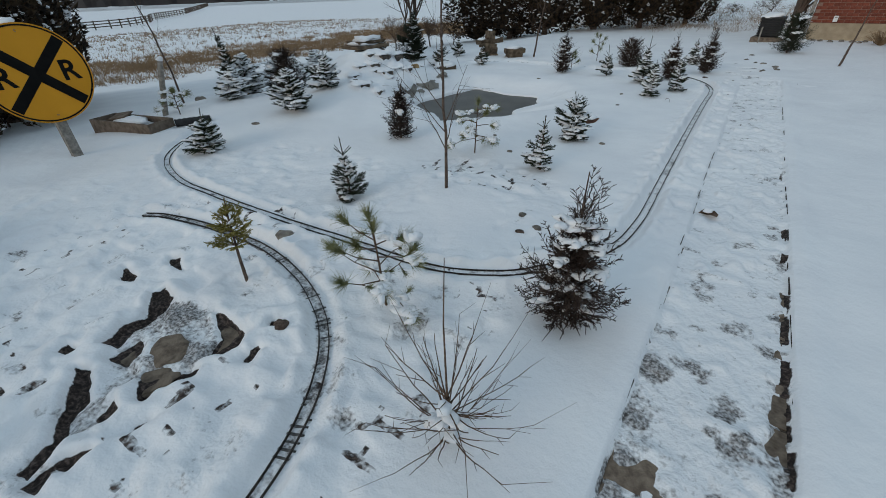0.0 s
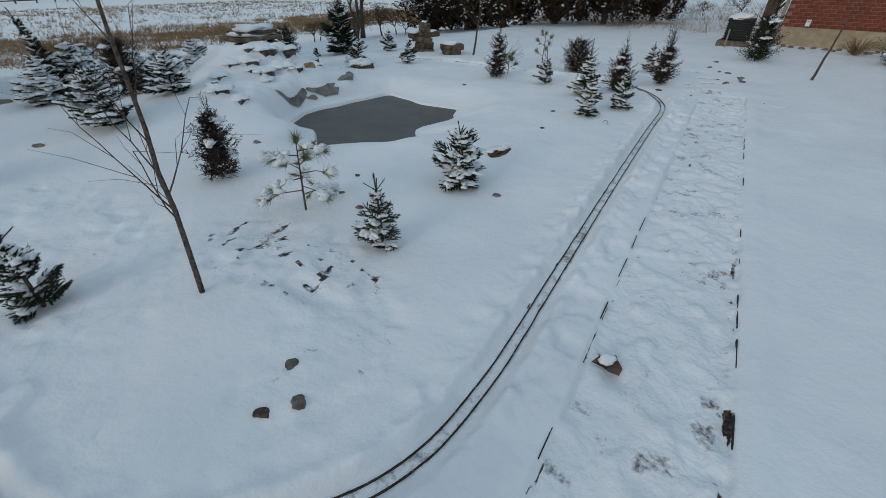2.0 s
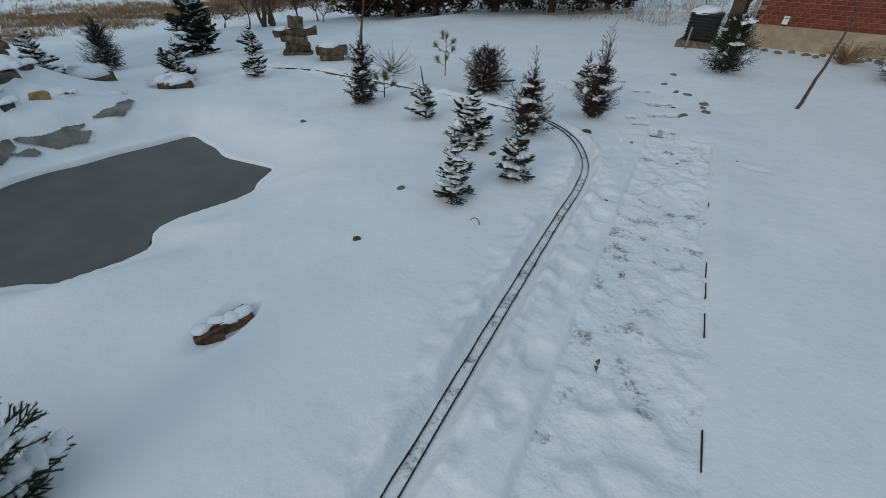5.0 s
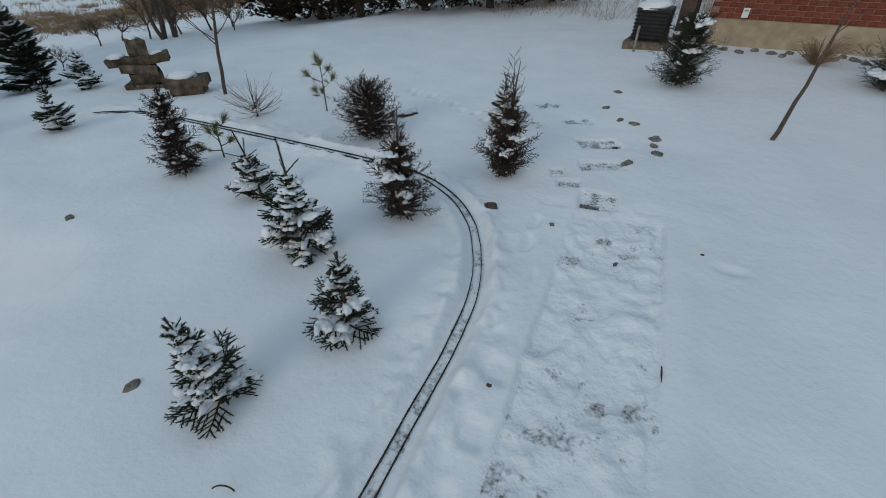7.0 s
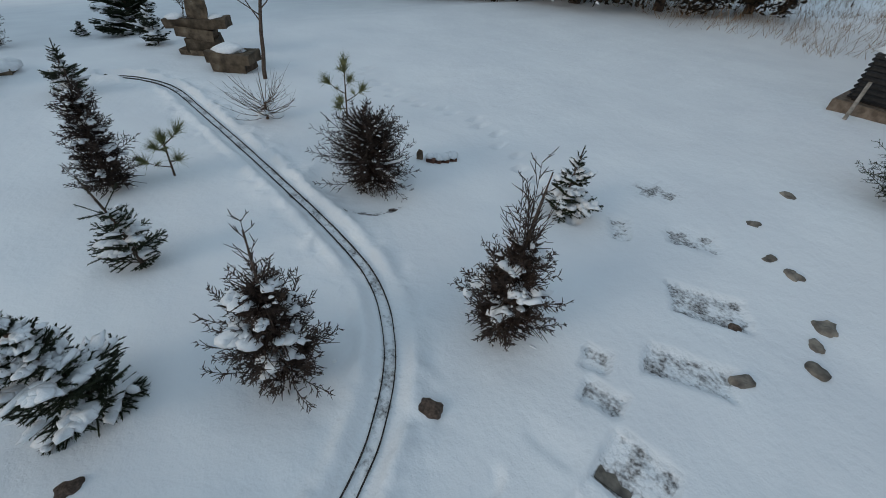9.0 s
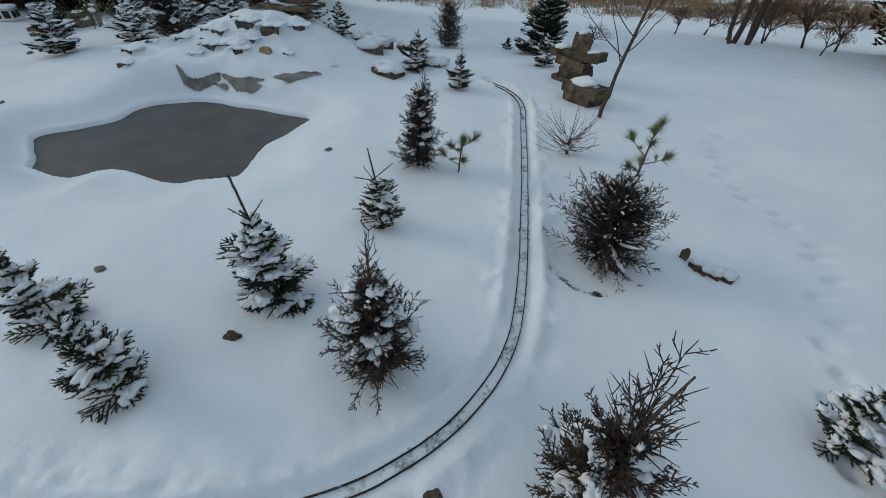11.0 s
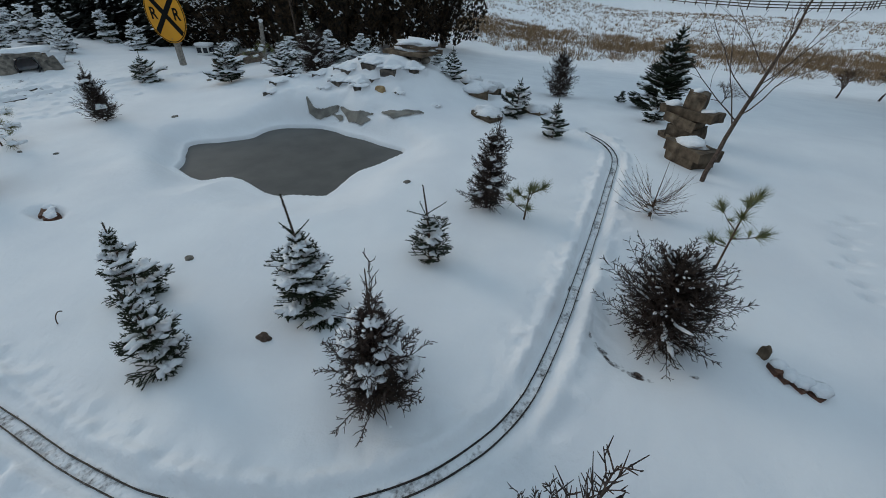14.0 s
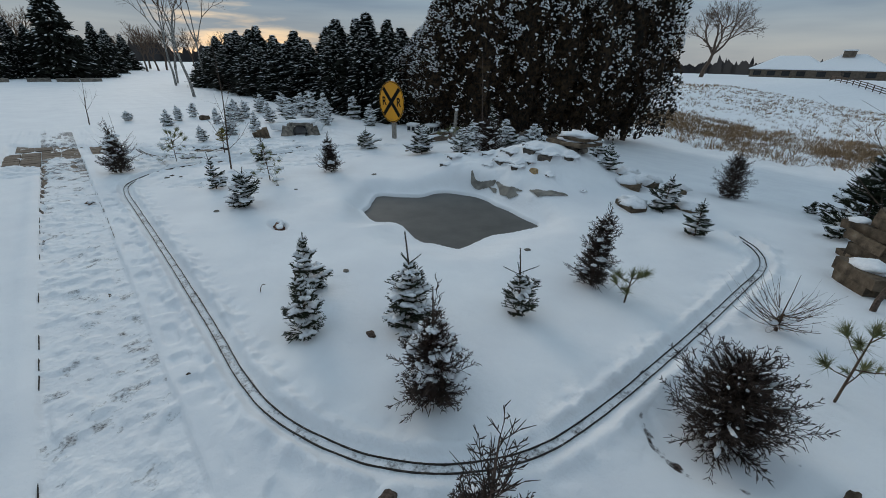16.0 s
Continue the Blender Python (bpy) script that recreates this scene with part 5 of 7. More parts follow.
for x, y, h, th, lean, arms, seed, lab in [
        (-1.85, 2.66, 1.9, 0.0125, (0.0, 0.02), UP_ARMS, 421, "thin dark sapling with whippy upright side shoots"),
        (-4.38, 10.22, 1.75, 0.020, (0.10, 0.10), CROWN_ARMS, 422, "leafless grey sapling beside the stone figure"),
        (-7.23, 3.25, 1.9, 0.015, (-0.03, -0.10), [(f + 0.18, b, ln * 0.7, up + 0.4) for f, b, ln, up in UP_ARMS[2:]], 423, "thin leafless sapling near the rough field"),
        (-0.45, -5.0, 1.1, 0.013, (-0.10, 0.05), UP_ARMS[4:], 424, "thin leafless sapling on the lawn"),
        (1.37, 11.05, 1.35, 0.018, (0.16, 0.10), [(0.62, 20, 0.5, 1.2), (0.66, 220, 0.4, 1.6)], 425, "bare forked sapling stem on the lawn")]:
    plant("bare_sapling", whip_meshes(h, seed, th, arms, lean), x, y, lab, "tree", "bare saplings")


# ---- backdrop of trees round the garden ----
def thuja_meshes(h, w, seed, n=2600, snow=0.10, size=0.10):
    """Trunk, hanging sprays and snow of a tall dense thuja."""
    rng = np.random.default_rng(seed)
    wood, leaf, pads = Heap(), Heap(), Heap(True)
    rod(wood, (0, 0, -0.1), (0, 0, h * 0.9), 0.10, 0.02, 6)
    core = BALL_V * (w * 0.36, w * 0.36, h * 0.46) * (1 + rng.uniform(-0.15, 0.15, (len(BALL_V), 1))) + (0, 0, h * 0.47)
    leaf.add(core, BALL_F)
    f = rng.uniform(0, 1, n) ** 0.85
    az = rng.uniform(0, 2 * np.pi, n)
    bulge = 1 + 0.16 * np.sin(az * 3 + seed) + 0.12 * np.sin(az * 5 + f * 9)
    r = w / 2 * np.minimum(1, 0.72 + 1.8 * f) * (1 - f ** 2.6) ** 0.75 * bulge * rng.uniform(0.72, 1.06, n)
    p = np.stack([r * np.cos(az), r * np.sin(az), h * (0.02 + 0.97 * f)], 1)
    out = np.stack([np.cos(az), np.sin(az), rng.uniform(0.1, 1.0, n)], 1)
    for k in range(3):
        d = out + rng.normal(0, 0.55, (n, 3))
        d /= np.linalg.norm(d, axis=1)[:, None]
        s = np.cross(d, rng.normal(0, 1, (n, 3)))
        s /= np.linalg.norm(s, axis=1)[:, None]
        ln = size * rng.uniform(0.6, 1.5, n)[:, None]
        wd = ln * 0.22
        v = np.stack([p - d * ln * 0.3, p + s * wd + d * ln * 0.3, p + d * ln, p - s * wd + d * ln * 0.25], 1).reshape(-1, 3)
        i = np.arange(n)[:, None] * 4
        leaf.add(v, np.vstack([np.hstack([i, i + 1, i + 2]), np.hstack([i, i + 2, i + 3])]))
    drift = step(0.46, 0.72, vnoise(az * 5, f * 16, 1.0, seed)) * step(0.25, 0.6, vnoise(az * 14, f * 40, 1.0, seed + 9))
    for i in np.where(rng.uniform(0, 1, n) < snow * (0.08 + 2.6 * f ** 1.4) * (0.08 + 2.0 * drift))[0]:
        for _ in range(2):
            lump(pads, rng, p[i] + out[i] * (0.07, 0.07, 0.02) + rng.normal(0, 0.025, 3), np.array([-out[i][1], out[i][0], -0.3]) + rng.normal(0, 0.5, 3), size * rng.uniform(0.25, 0.70), size * rng.uniform(0.16, 0.44), size * 0.24)
    return [("trunk", wood.mesh("trunk", M_BARK)), ("foliage", leaf.mesh("foliage", M_HEDGE)), ("snow", pads.mesh("snow", M_SNOW, True))]


thuja_kinds = [thuja_meshes(4.6, 2.1, 500 + k, 7000, 0.62, 0.080) for k in range(3)]


def far_spruce_meshes(h, w, seed, n=3000, snow=0.42):
    """Trunk, drooping boughs and snow of a full-grown spruce."""
    rng = np.random.default_rng(seed)
    wood, leaf, pads = Heap(), Heap(), Heap(True)
    rod(wood, (0, 0, -0.1), (0, 0, h * 0.97), 0.025 * h, 0.01, 6)
    f = rng.uniform(0, 1, n) ** 0.9
    f = (np.round(f * 17) + rng.normal(0, 0.42, n)) / 17.5
    f = np.clip(f, 0.01, 0.985)
    az = rng.uniform(0, 2 * np.pi, n)
    edge = w / 2 * (1 - f) ** 0.9 * (0.22 + 1.25 * vnoise(az * 2.2, np.round(f * 17) * 1.7, 1.0, seed)) + 0.03
    r = edge * rng.uniform(0.25, 1.0, n) ** 0.6
    p = np.stack([r * np.cos(az), r * np.sin(az), h * f - 0.16 * r + 0.02], 1)
    for k in range(2):
        d = np.stack([np.cos(az), np.sin(az), rng.uniform(-0.45, 0.25, n)], 1) + rng.normal(0, 0.35, (n, 3))
        d /= np.linalg.norm(d, axis=1)[:, None]
        s = np.cross(d, np.array([0, 0, 1.0]) + rng.normal(0, 0.5, (n, 3)))
        s /= np.linalg.norm(s, axis=1)[:, None]
        ln = (0.10 + 0.09 * w * (1 - f) * rng.uniform(0.6, 1.3, n))[:, None]
        v = np.stack([p - d * ln * 0.6, p + s * ln * 0.26, p + d * ln, p - s * ln * 0.26], 1).reshape(-1, 3)
        i = np.arange(n)[:, None] * 4
        leaf.add(v, np.vstack([np.hstack([i, i + 1, i + 2]), np.hstack([i, i + 2, i + 3])]))
    needles(leaf, rng, (0, 0, h * 0.9), (0, 0, h), 0.05, 0.01, 0.008)
    for i in np.where(rng.uniform(0, 1, n) < snow * (r / edge) ** 2)[0]:
        lump(pads, rng, p[i] + (0, 0, 0.035), (math.cos(az[i]), math.sin(az[i]), -0.25), 0.05 + 0.05 * w * (1 - f[i]), 0.05 * rng.uniform(0.5, 1.2), 0.025)
    return [("trunk", wood.mesh("trunk", M_BARK)), ("needles", leaf.mesh("needles", M_FARNEEDLE)), ("snow", pads.mesh("snow", M_SNOW, True))]


def repeat(name, sets, places, label, category, group):
    """Copies of a few built plants at many places: x, y, scale across, scale up."""
    first = {}
    for i, (x, y, sw, sh) in enumerate(places):
        k = i % len(sets)
        m = pose(x, y, height(x, y), 0, 0, i * 77 % 360) @ Matrix.Diagonal((sw, sw, sh, 1))
        if k not in first:
            ob = thing(name, x, y, 0, label, category, group)
            for n, me in sets[k]:
                if me is not None:
                    grow(n, me, ob)
            ob.matrix_basis = m
            first[k] = (ob, m)
        else:
            src, sm = first[k]
            src.matrix_basis = Matrix.Identity(4)
            copy_thing(src, m)
            src.matrix_basis = sm


repeat("thuja_tree", thuja_kinds, [(-8.75, -0.75, 0.85, 0.62), (-8.75, 0.35, 0.95, 0.88), (-9.1, 1.25, 1.0, 1.12), (-10.1, 1.75, 1.1, 1.32), (-11.2, 2.2, 1.1, 1.42), (-12.4, 2.55, 1.15, 1.48),
                                   (-13.6, 2.85, 1.15, 1.5), (-14.6, 3.15, 1.1, 1.5), (-12.8, 0.6, 1.3, 1.4), (-10.6, 0.2, 1.2, 1.2)],
       "tall dense dark thuja with scattered snow", "tree", "thuja hedge")
repeat("thuja_tree", thuja_kinds, [(-10.9, 18.9, 1.3, 1.0), (-8.8, 17.9, 1.3, 1.05), (-7.0, 17.3, 1.25, 1.05), (-5.2, 17.6, 1.2, 1.0), (-3.8, 18.6, 1.15, 0.95), (-2.5, 20.2, 1.0, 0.85), (-9.9, 20.5, 1.4, 1.2)],
       "dark spreading evergreen with snow along its lower boughs", "tree", "evergreens behind the lawn")
big_spruces = [far_spruce_meshes(3.2, 2.1, 520 + k) for k in range(4)]
row = random.Random(31)
repeat("spruce_tree", big_spruces, [(-8.3, -1.5, 0.85, 0.80), (-8.6, -2.5, 1.0, 0.95), (-8.3, -3.5, 0.95, 0.86), (-8.7, -4.6, 1.1, 0.98), (-8.4, -5.7, 1.0, 0.86)]
       + [(-8.5 + row.uniform(-0.3, 0.3), -6.8 - 1.25 * k, row.uniform(1.1, 1.45), row.uniform(0.70, 1.0)) for k in range(15)]
       + [(-9.8 + row.uniform(-0.4, 0.4), -3.6 - 1.9 * k, row.uniform(1.2, 1.5), row.uniform(0.80, 1.08)) for k in range(11)],
       "dark spruce in a row with snow on its boughs", "tree", "spruce windbreak")
repeat("spruce_tree", big_spruces, [(3.4, -36, 1.5, 1.25), (1.6, -37.5, 1.2, 1.3), (-1.0, -37, 2.0, 2.35), (-3.6, -39.5, 1.25, 1.35), (-5.4, -50, 1.5, 1.35), (-8.3, -64, 1.6, 1.35), (6.3, -35, 1.6, 1.3), (0.6, -39, 1.3, 1.2), (-2.6, -38.2, 1.3, 1.0)],
       "large blue-green spruce with snowy boughs on the far lawn", "tree", "far lawn spruces")
birch_kinds = [tree_meshes(7.2, 0.42, 540 + k, 0.075, 0.34, 6, M_BIRCH, 0.05, 2, M_TWIG) for k in range(2)]
repeat("birch_tree", birch_kinds, [(-5.0, -13.8, 0.95, 0.95), (-6.2, -24, 1.0, 1.1), (-6.9, -27, 1.0, 1.2), (-7.6, -22, 0.9, 1.1)], "pale-barked leafless birch on the lawn", "tree", "birches")
wood_kind = [tree_meshes(6.6, 0.50, 545 + k, 0.14, 0.26, 5, kids=3) for k in range(2)]
repeat("bare_tree", wood_kind, [(-11.5, -62, 1.0, 1.0), (-13.2, -66, 1.1, 1.1), (-15, -70, 1.1, 1.0), (-9.6, -58, 0.9, 1.1), (-12.5, -75, 1.2, 1.2), (1.5, -52, 1.2, 1.2), (-17, -66, 1.0, 1.1), (-8.5, -72, 1.2, 1.0), (-19, -60, 1, 1)],
       "leafless brown tree at the edge of the lawn", "tree", "bare trees")
lone = [tree_meshes(16.5, 0.66, 549, 0.42, 0.25, 6, lean=0.0, kids=3, twig_mat=M_BARK)]
repeat("bare_tree", lone, [(-118.6, -29.3, 1.25, 1.3)], "lone leafless tree standing in the snowy field", "tree", "bare trees")
clump = [tree_meshes(4.4, 0.40, 552 + k, 0.06, 0.30, 4, lean=0.12, kids=3, twig_mat=M_BARK) for k in range(3)]
repeat("bare_tree", clump, [(-12.0, 15.0, 1.2, 1.2), (-11.8, 15.25, 1.0, 1.3), (-12.1, 15.4, 1.1, 1.0), (-11.7, 14.8, 0.9, 0.9)], "leafless dark stem of a clump at the lawn's edge", "tree", "bare trees")
brush = [tree_meshes(2.2, 0.75, 555 + k, 0.025, 0.16, 4, kids=4) for k in range(3)]
repeat("bare_bush", brush, [(-12.6, 16.0, 1.3, 1.5), (-12.2, 16.8, 1.5, 1.4), (-13.0, 15.3, 1.2, 1.4), (-11.9, 17.4, 1.3, 1.2), (-13.2, 14.0, 1, 0.8), (-13.6, 16.6, 1.4, 1.1), (-14.2, 15.2, 1.2, 1.0), (-10.6, 16.2, 0.8, 0.7), (0.2, 23.5, 1, 0.9), (-1.2, 24.5, 0.8, 0.7), (2.4, 25, 0.9, 1.0), (-9.2, 11.0, 0.5, 0.4)], "leafless brown bush in rough grass", "shrub", "bare bushes")

# small snowy spruces of the far bed and along the hedge
small_kinds = [spruce_meshes(0.5, 0.46, 560 + k, 1.35, leader=0.12, fine=1.8, full=0.55, load=1.35) for k in range(4)]
repeat("spruce_tree", small_kinds, [(-1.37, -5.34, 0.8, 0.6), (-2.07, -3.71, 0.9, 0.9), (-2.52, -4.6, 0.8, 0.9), (-3.11, -5.4, 0.9, 0.9), (-2.2, -0.62, 0.7, 0.75), (-2.95, -1.2, 0.9, 0.9), (-3.4, -2.6, 0.9, 1.0),
                                    (-4.36, -4.4, 1.1, 1.1), (-4.56, -2.9, 1.0, 1.2), (-5.3, -5.6, 1.4, 1.3), (-5.6, -4.3, 1.6, 1.5), (-6.1, -3.45, 1.7, 1.7), (-5.7, -1.6, 1.0, 1.0), (-6.1, -2.4, 1.6, 1.7),
                                    (-3.22, -3.3, 0.8, 0.9), (-3.9, -3.6, 0.9, 0.9), (-5.2, -2.9, 1.3, 1.2), (-3.7, -1.6, 0.8, 1.0), (-6.4, -4.9, 1.5, 1.4), (-7.2, -2.6, 1.3, 1.5), (-4.2, -5.1, 1.2, 1.1), (-6.9, -1.1, 1.1, 1.3)],
       "small spruce loaded with fresh snow", "tree", "far bed spruces")
repeat("spruce_tree", small_kinds, [(-6.45, 3.70, 1.3, 1.0), (-6.9, 4.2, 1.7, 1.3), (-7.5, 4.5, 1.7, 1.4), (-7.7, 5.3, 1.5, 1.2), (-7.4, 6.1, 1.5, 1.3), (-6.9, 5.2, 1.3, 1.0)],
       "snow-laden young spruce beside the rock mound", "tree", "mound spruces")

# far woods all round the horizon
rng = np.random.default_rng(77)
woods = Heap()
for i in range(5200):
    a = radians(rng.uniform(95, 300))
    r = rng.uniform(230, 330)
    x, y = r * math.cos(a), r * math.sin(a)
    zz = -1.3 if y > 0 else -0.2
    hh = rng.uniform(3.0, 8.0) * (1.25 if rng.uniform() < 0.1 else 0.9) * (0.55 + 0.7 * vnoise(np.array([math.degrees(a)]), np.array([0.0]), 3.0, 5)[0])
    wd = rng.uniform(0.8, 2.6)
    t = np.array([-math.sin(a), math.cos(a), 0])
    c = np.array([x, y, zz])
    up = np.array([0, 0, 1.0])
    woods.add([c - t * wd, c + t * wd, c + t * wd * rng.uniform(0.5, 1.1) + up * hh * 0.6, c + t * wd * rng.uniform(-0.2, 0.4) + up * hh, c - t * wd * rng.uniform(0.5, 1.1) + up * hh * 0.65], [(0, 1, 2), (0, 2, 3), (0, 3, 4)])
M_WOODS = material("far_bare_woods", (0.035, 0.032, 0.034), (0.085, 0.072, 0.066), 0.05, 1.0, 0)
tagged(new("backdrop", woods.mesh("backdrop", M_WOODS)), "far belt of leafless woods along the horizon", "woods", kind="structure")

# dead grass of the rough field
rng = np.random.default_rng(88)
blades = Heap()


def tufts(count, x0, x1, y0, y1, tall, keep):
    x, y = rng.uniform(x0, x1, count), rng.uniform(y0, y1, count)
    z, _, st, _ = terrain(x, y)
    ok = st * (0.45 + 1.1 * vnoise(x, y, 0.8, 97)) > keep * rng.uniform(0.5, 1.4, count)
    x, y, z = x[ok], y[ok], z[ok]
    for k in range(4):
        n = len(x)
        hh = tall * rng.uniform(0.35, 1.15, n)
        az = rng.uniform(0, 6.28, n)
        ox, oy = rng.normal(0, 0.06, n), rng.normal(0, 0.06, n)
        w = 0.0035 + 0.00045 * np.abs(x)
        b = np.stack([x + ox, y + oy, z - 0.02], 1)
        s = np.stack([np.cos(az) * w, np.sin(az) * w, 0 * w], 1)
        tip = b + np.stack([rng.normal(0, 0.45, n) * hh, rng.normal(0, 0.45, n) * hh, hh * rng.uniform(0.5, 1, n)], 1)
        blades.add(np.stack([b - s, b + s, tip], 1).reshape(-1, 3), np.arange(3 * n).reshape(-1, 3))


tufts(46000, -27, -15.5, -10, 36, 0.30, 0.60)
tufts(26000, -60, -22, -26, 46, 0.26, 0.52)
tufts(9000, -8, 16, 16, 32, 0.42, 0.55)
tagged(new("dead_grass", blades.mesh("dead_grass", M_STRAW)), "tufts of tall dead brown grass poking through snow", "grass", kind="stuff")


# ---- rail fence across the far field ----
fence = thing("rail_fence", 0, 0, 0, "dark three-rail wooden fence crossing the snowy field", "fence")
fl = spline([(-125, -6), (-92, 11), (-80, 20), (-79, 29), (-88, 38), (-100, 45), (-123, 63), (-200, 113)], 2.4)
post_me = box_mesh("post", 0.14, 0.14, 1.2, M_BARK, 0.01)
rail_me = box_mesh("rail", 1.0, 0.06, 0.13, M_BARK, 0.01)
for i, (x, y) in enumerate(fl):
    z = height(x, y)
    part("post", post_me, fence, m=pose(x, y, z))
    if i:
        px, py, pz = last
        d = Vector((x - px, y - py, z - pz))
        for hh in (0.30, 0.65, 1.0):
            part("rail", rail_me, fence, m=pose((x + px) / 2, (y + py) / 2, (z + pz) / 2 + hh, 0, -math.degrees(math.atan2(d.z, d.xy.length)), math.degrees(math.atan2(d.y, d.x))) @ Matrix.Diagonal((d.length, 1, 1, 1)))
    last = (x, y, z)

# ---- far bungalow ----
house = thing("bungalow", -170, -10, -0.35, "long low bungalow with a snow-covered hip roof beyond the field", "house", turn=90)


def hip_roof(name, lx, ly, tall, z, mat, over=0.8):
    bm = bmesh.new()
    x, y, r = lx / 2 + over, ly / 2 + over, lx / 2 - ly / 2
    low = [bm.verts.new(c) for c in ((-x, -y, z), (x, -y, z), (x, y, z), (-x, y, z))]
    base = [bm.verts.new((v.co.x, v.co.y, z - 0.25)) for v in low]
    a, b = bm.verts.new((-r, 0, z + tall)), bm.verts.new((r, 0, z + tall))
    for f in ((low[0], low[1], b, a), (low[2], low[3], a, b), (low[1], low[2], b), (low[3], low[0], a)):
        bm.faces.new(f)
    for i in range(4):
        bm.faces.new((base[i], base[(i + 1) % 4], low[(i + 1) % 4], low[i]))
    bm.faces.new(base[::-1])
    me = bpy.data.meshes.new(name)
    bm.to_mesh(me), bm.free()
    me.materials.append(mat)
    return me


part("wall", box_mesh("wall", 17, 10, 3.3, M_FARWALL, 0, base=-0.8), house, m=pose(-12.5, 0, 0))
part("wall", box_mesh("wall", 17, 12, 3.3, M_FARWALL, 0, base=-0.8), house, m=pose(1.5, 0, 0))
part("roof", hip_roof("roof", 17, 10, 3.7, 2.6, M_SNOW), house, "snow-covered hip roof", m=pose(-12.0, 0, 0))
part("roof", hip_roof("roof", 17, 12, 4.1, 2.6, M_SNOW), house, "snow-covered hip roof", m=pose(1.5, 0, 0))
chimney = part("chimney", box_mesh("chimney", 2.6, 1.6, 1.6, M_FARWALL, 0.02, base=5.9), house, m=pose(0.5, -1.0, 0))
part("cap", box_mesh("cap", 3.2, 2.0, 0.3, M_SNOW, 0.05, base=7.5), chimney)
pane_me = box_mesh("window", 2.0, 0.2, 1.3, M_DARKGLASS, 0.01)
door_me = box_mesh("door", 2.6, 0.2, 2.0, M_BROWN, 0.01)
for k in range(4):
    part("window", pane_me, house, m=pose(-19 + 3.6 * k, -5.05, 0.7))
for k in range(3):
    part("window", pane_me, house, m=pose(-3.4 + 5.2 * k, -6.05, 0.7))
part("door", door_me, house, m=pose(-5.6, -5.05, -0.1)), part("door", door_me, house, m=pose(0.2, -6.05, -0.1))

# ---- brick house at the end of the walk ----
HX, HY, HT = 0.98, 15.02, -6.5
wall = thing("wall_north", HX, HY, 0, "red brick house wall on a tan concrete foundation", "wall", turn=HT, kind="structure")
part("backing", box_mesh("backing", 9.0, 0.22, 4.2, M_MORTAR, 0, base=0.30), wall, m=pose(4.5, 0.125, 0))
part("side", box_mesh("side", 0.22, 6.0, 4.2, M_MORTAR, 0, base=0.30), wall, m=pose(0.125, 3.24, 0))
part("foundation", box_mesh("foundation", 9.0, 0.26, 0.75, M_CONCRETE, 0.006, base=-0.45), wall, "tan concrete foundation", m=pose(4.5, 0.13, 0))
brick_me = box_mesh("brick", 0.205, 0.10, 0.062, M_BRICK, 0.003)
for row in range(14):
    for col in range(21):
        part("brick", brick_me, wall, m=pose(0.1025 + 0.215 * col + (0.1075 if row % 2 else 0), 0.055 + 0.002 * ((row * 7 + col * 3) % 3), 0.308 + 0.072 * row))
rest = Heap()
bx = np.array([(u * 0.1025, w * 0.05, k) for k in (0, 0.062) for u, w in ((-1, -1), (1, -1), (1, 1), (-1, 1))])
for row in range(58):
    for col in range(41):
        if row < 14 and col < 21:
            continue
        rest.add(bx + (0.1025 + 0.215 * col + (0.1075 if row % 2 else 0), 0.055, 0.308 + 0.072 * row), [(0, 1, 5, 4), (1, 2, 6, 5), (2, 3, 7, 6), (3, 0, 4, 7), (4, 5, 6, 7), (3, 2, 1, 0)])
tagged(part("bricks", rest.mesh("bricks", M_BRICK), wall), kind="stuff")
tag = thing("wall_tag", 1.43, 14.87, 0.40, "small white notice plate fixed to the brick wall", "plate", turn=HT)
part("plate", box_mesh("plate", 0.085, 0.012, 0.13, M_WHITE, 0.002, base=-0.065), tag)
part("print", box_mesh("print", 0.05, 0.004, 0.016, M_GREY, 0, base=0.02), tag, m=pose(0, -0.008, 0))
spout = thing("downspout", 0.92, 14.90, -0.1, "grey metal downspout at the corner of the house", "downspout", turn=HT)
part("pipe", box_mesh("pipe", 0.07, 0.06, 3.6, M_GREY, 0.012), spout)
plant("bare_tree", bare_meshes(4.2, 1.6, 570, 0.35, 14, 0.15, 0, upright=1.8, mat=M_BARK), 0.72, 15.35, "thick dark forked trunk at the corner of the house", "tree", "bare trees", 30)

# air conditioner
ac = thing("air_conditioner", 0.20, 14.62, height(0.2, 14.6) - 0.02, "black louvred air conditioner capped with snow beside the house", "air conditioner", turn=-8)
ac.scale = (0.78, 0.78, 0.92)
part("base", box_mesh("base", 0.84, 0.84, 0.14, M_BROWN, 0.01), ac, "brown wooden base")
part("core", box_mesh("core", 0.58, 0.58, 0.46, M_BLACK, 0.03, base=0.14), ac)
slat_me = box_mesh("slat", 0.62, 0.02, 0.022, M_BLACK, 0.004)
for k in range(8):
    for q in range(4):
        part("slat", slat_me, ac, m=pose(0, 0, 0.17 + 0.055 * k, 0, 0, 90 * q) @ pose(0, -0.305, 0, 25, 0, 0))
part("lid", box_mesh("lid", 0.65, 0.65, 0.05, M_BLACK, 0.02, base=0.58), ac)
cap = Heap()
lump(cap, np.random.default_rng(3), (0, 0, 0.63), (1, 0, 0), 0.36, 0.36, 0.10)
part("snow", cap.mesh("snow", M_SNOW, True), ac)
pipe = thing("pipe_stub", 0.02, 14.12, height(0.02, 14.12), "short grey pipe standing in the snow", "pipe")
stub = Heap()
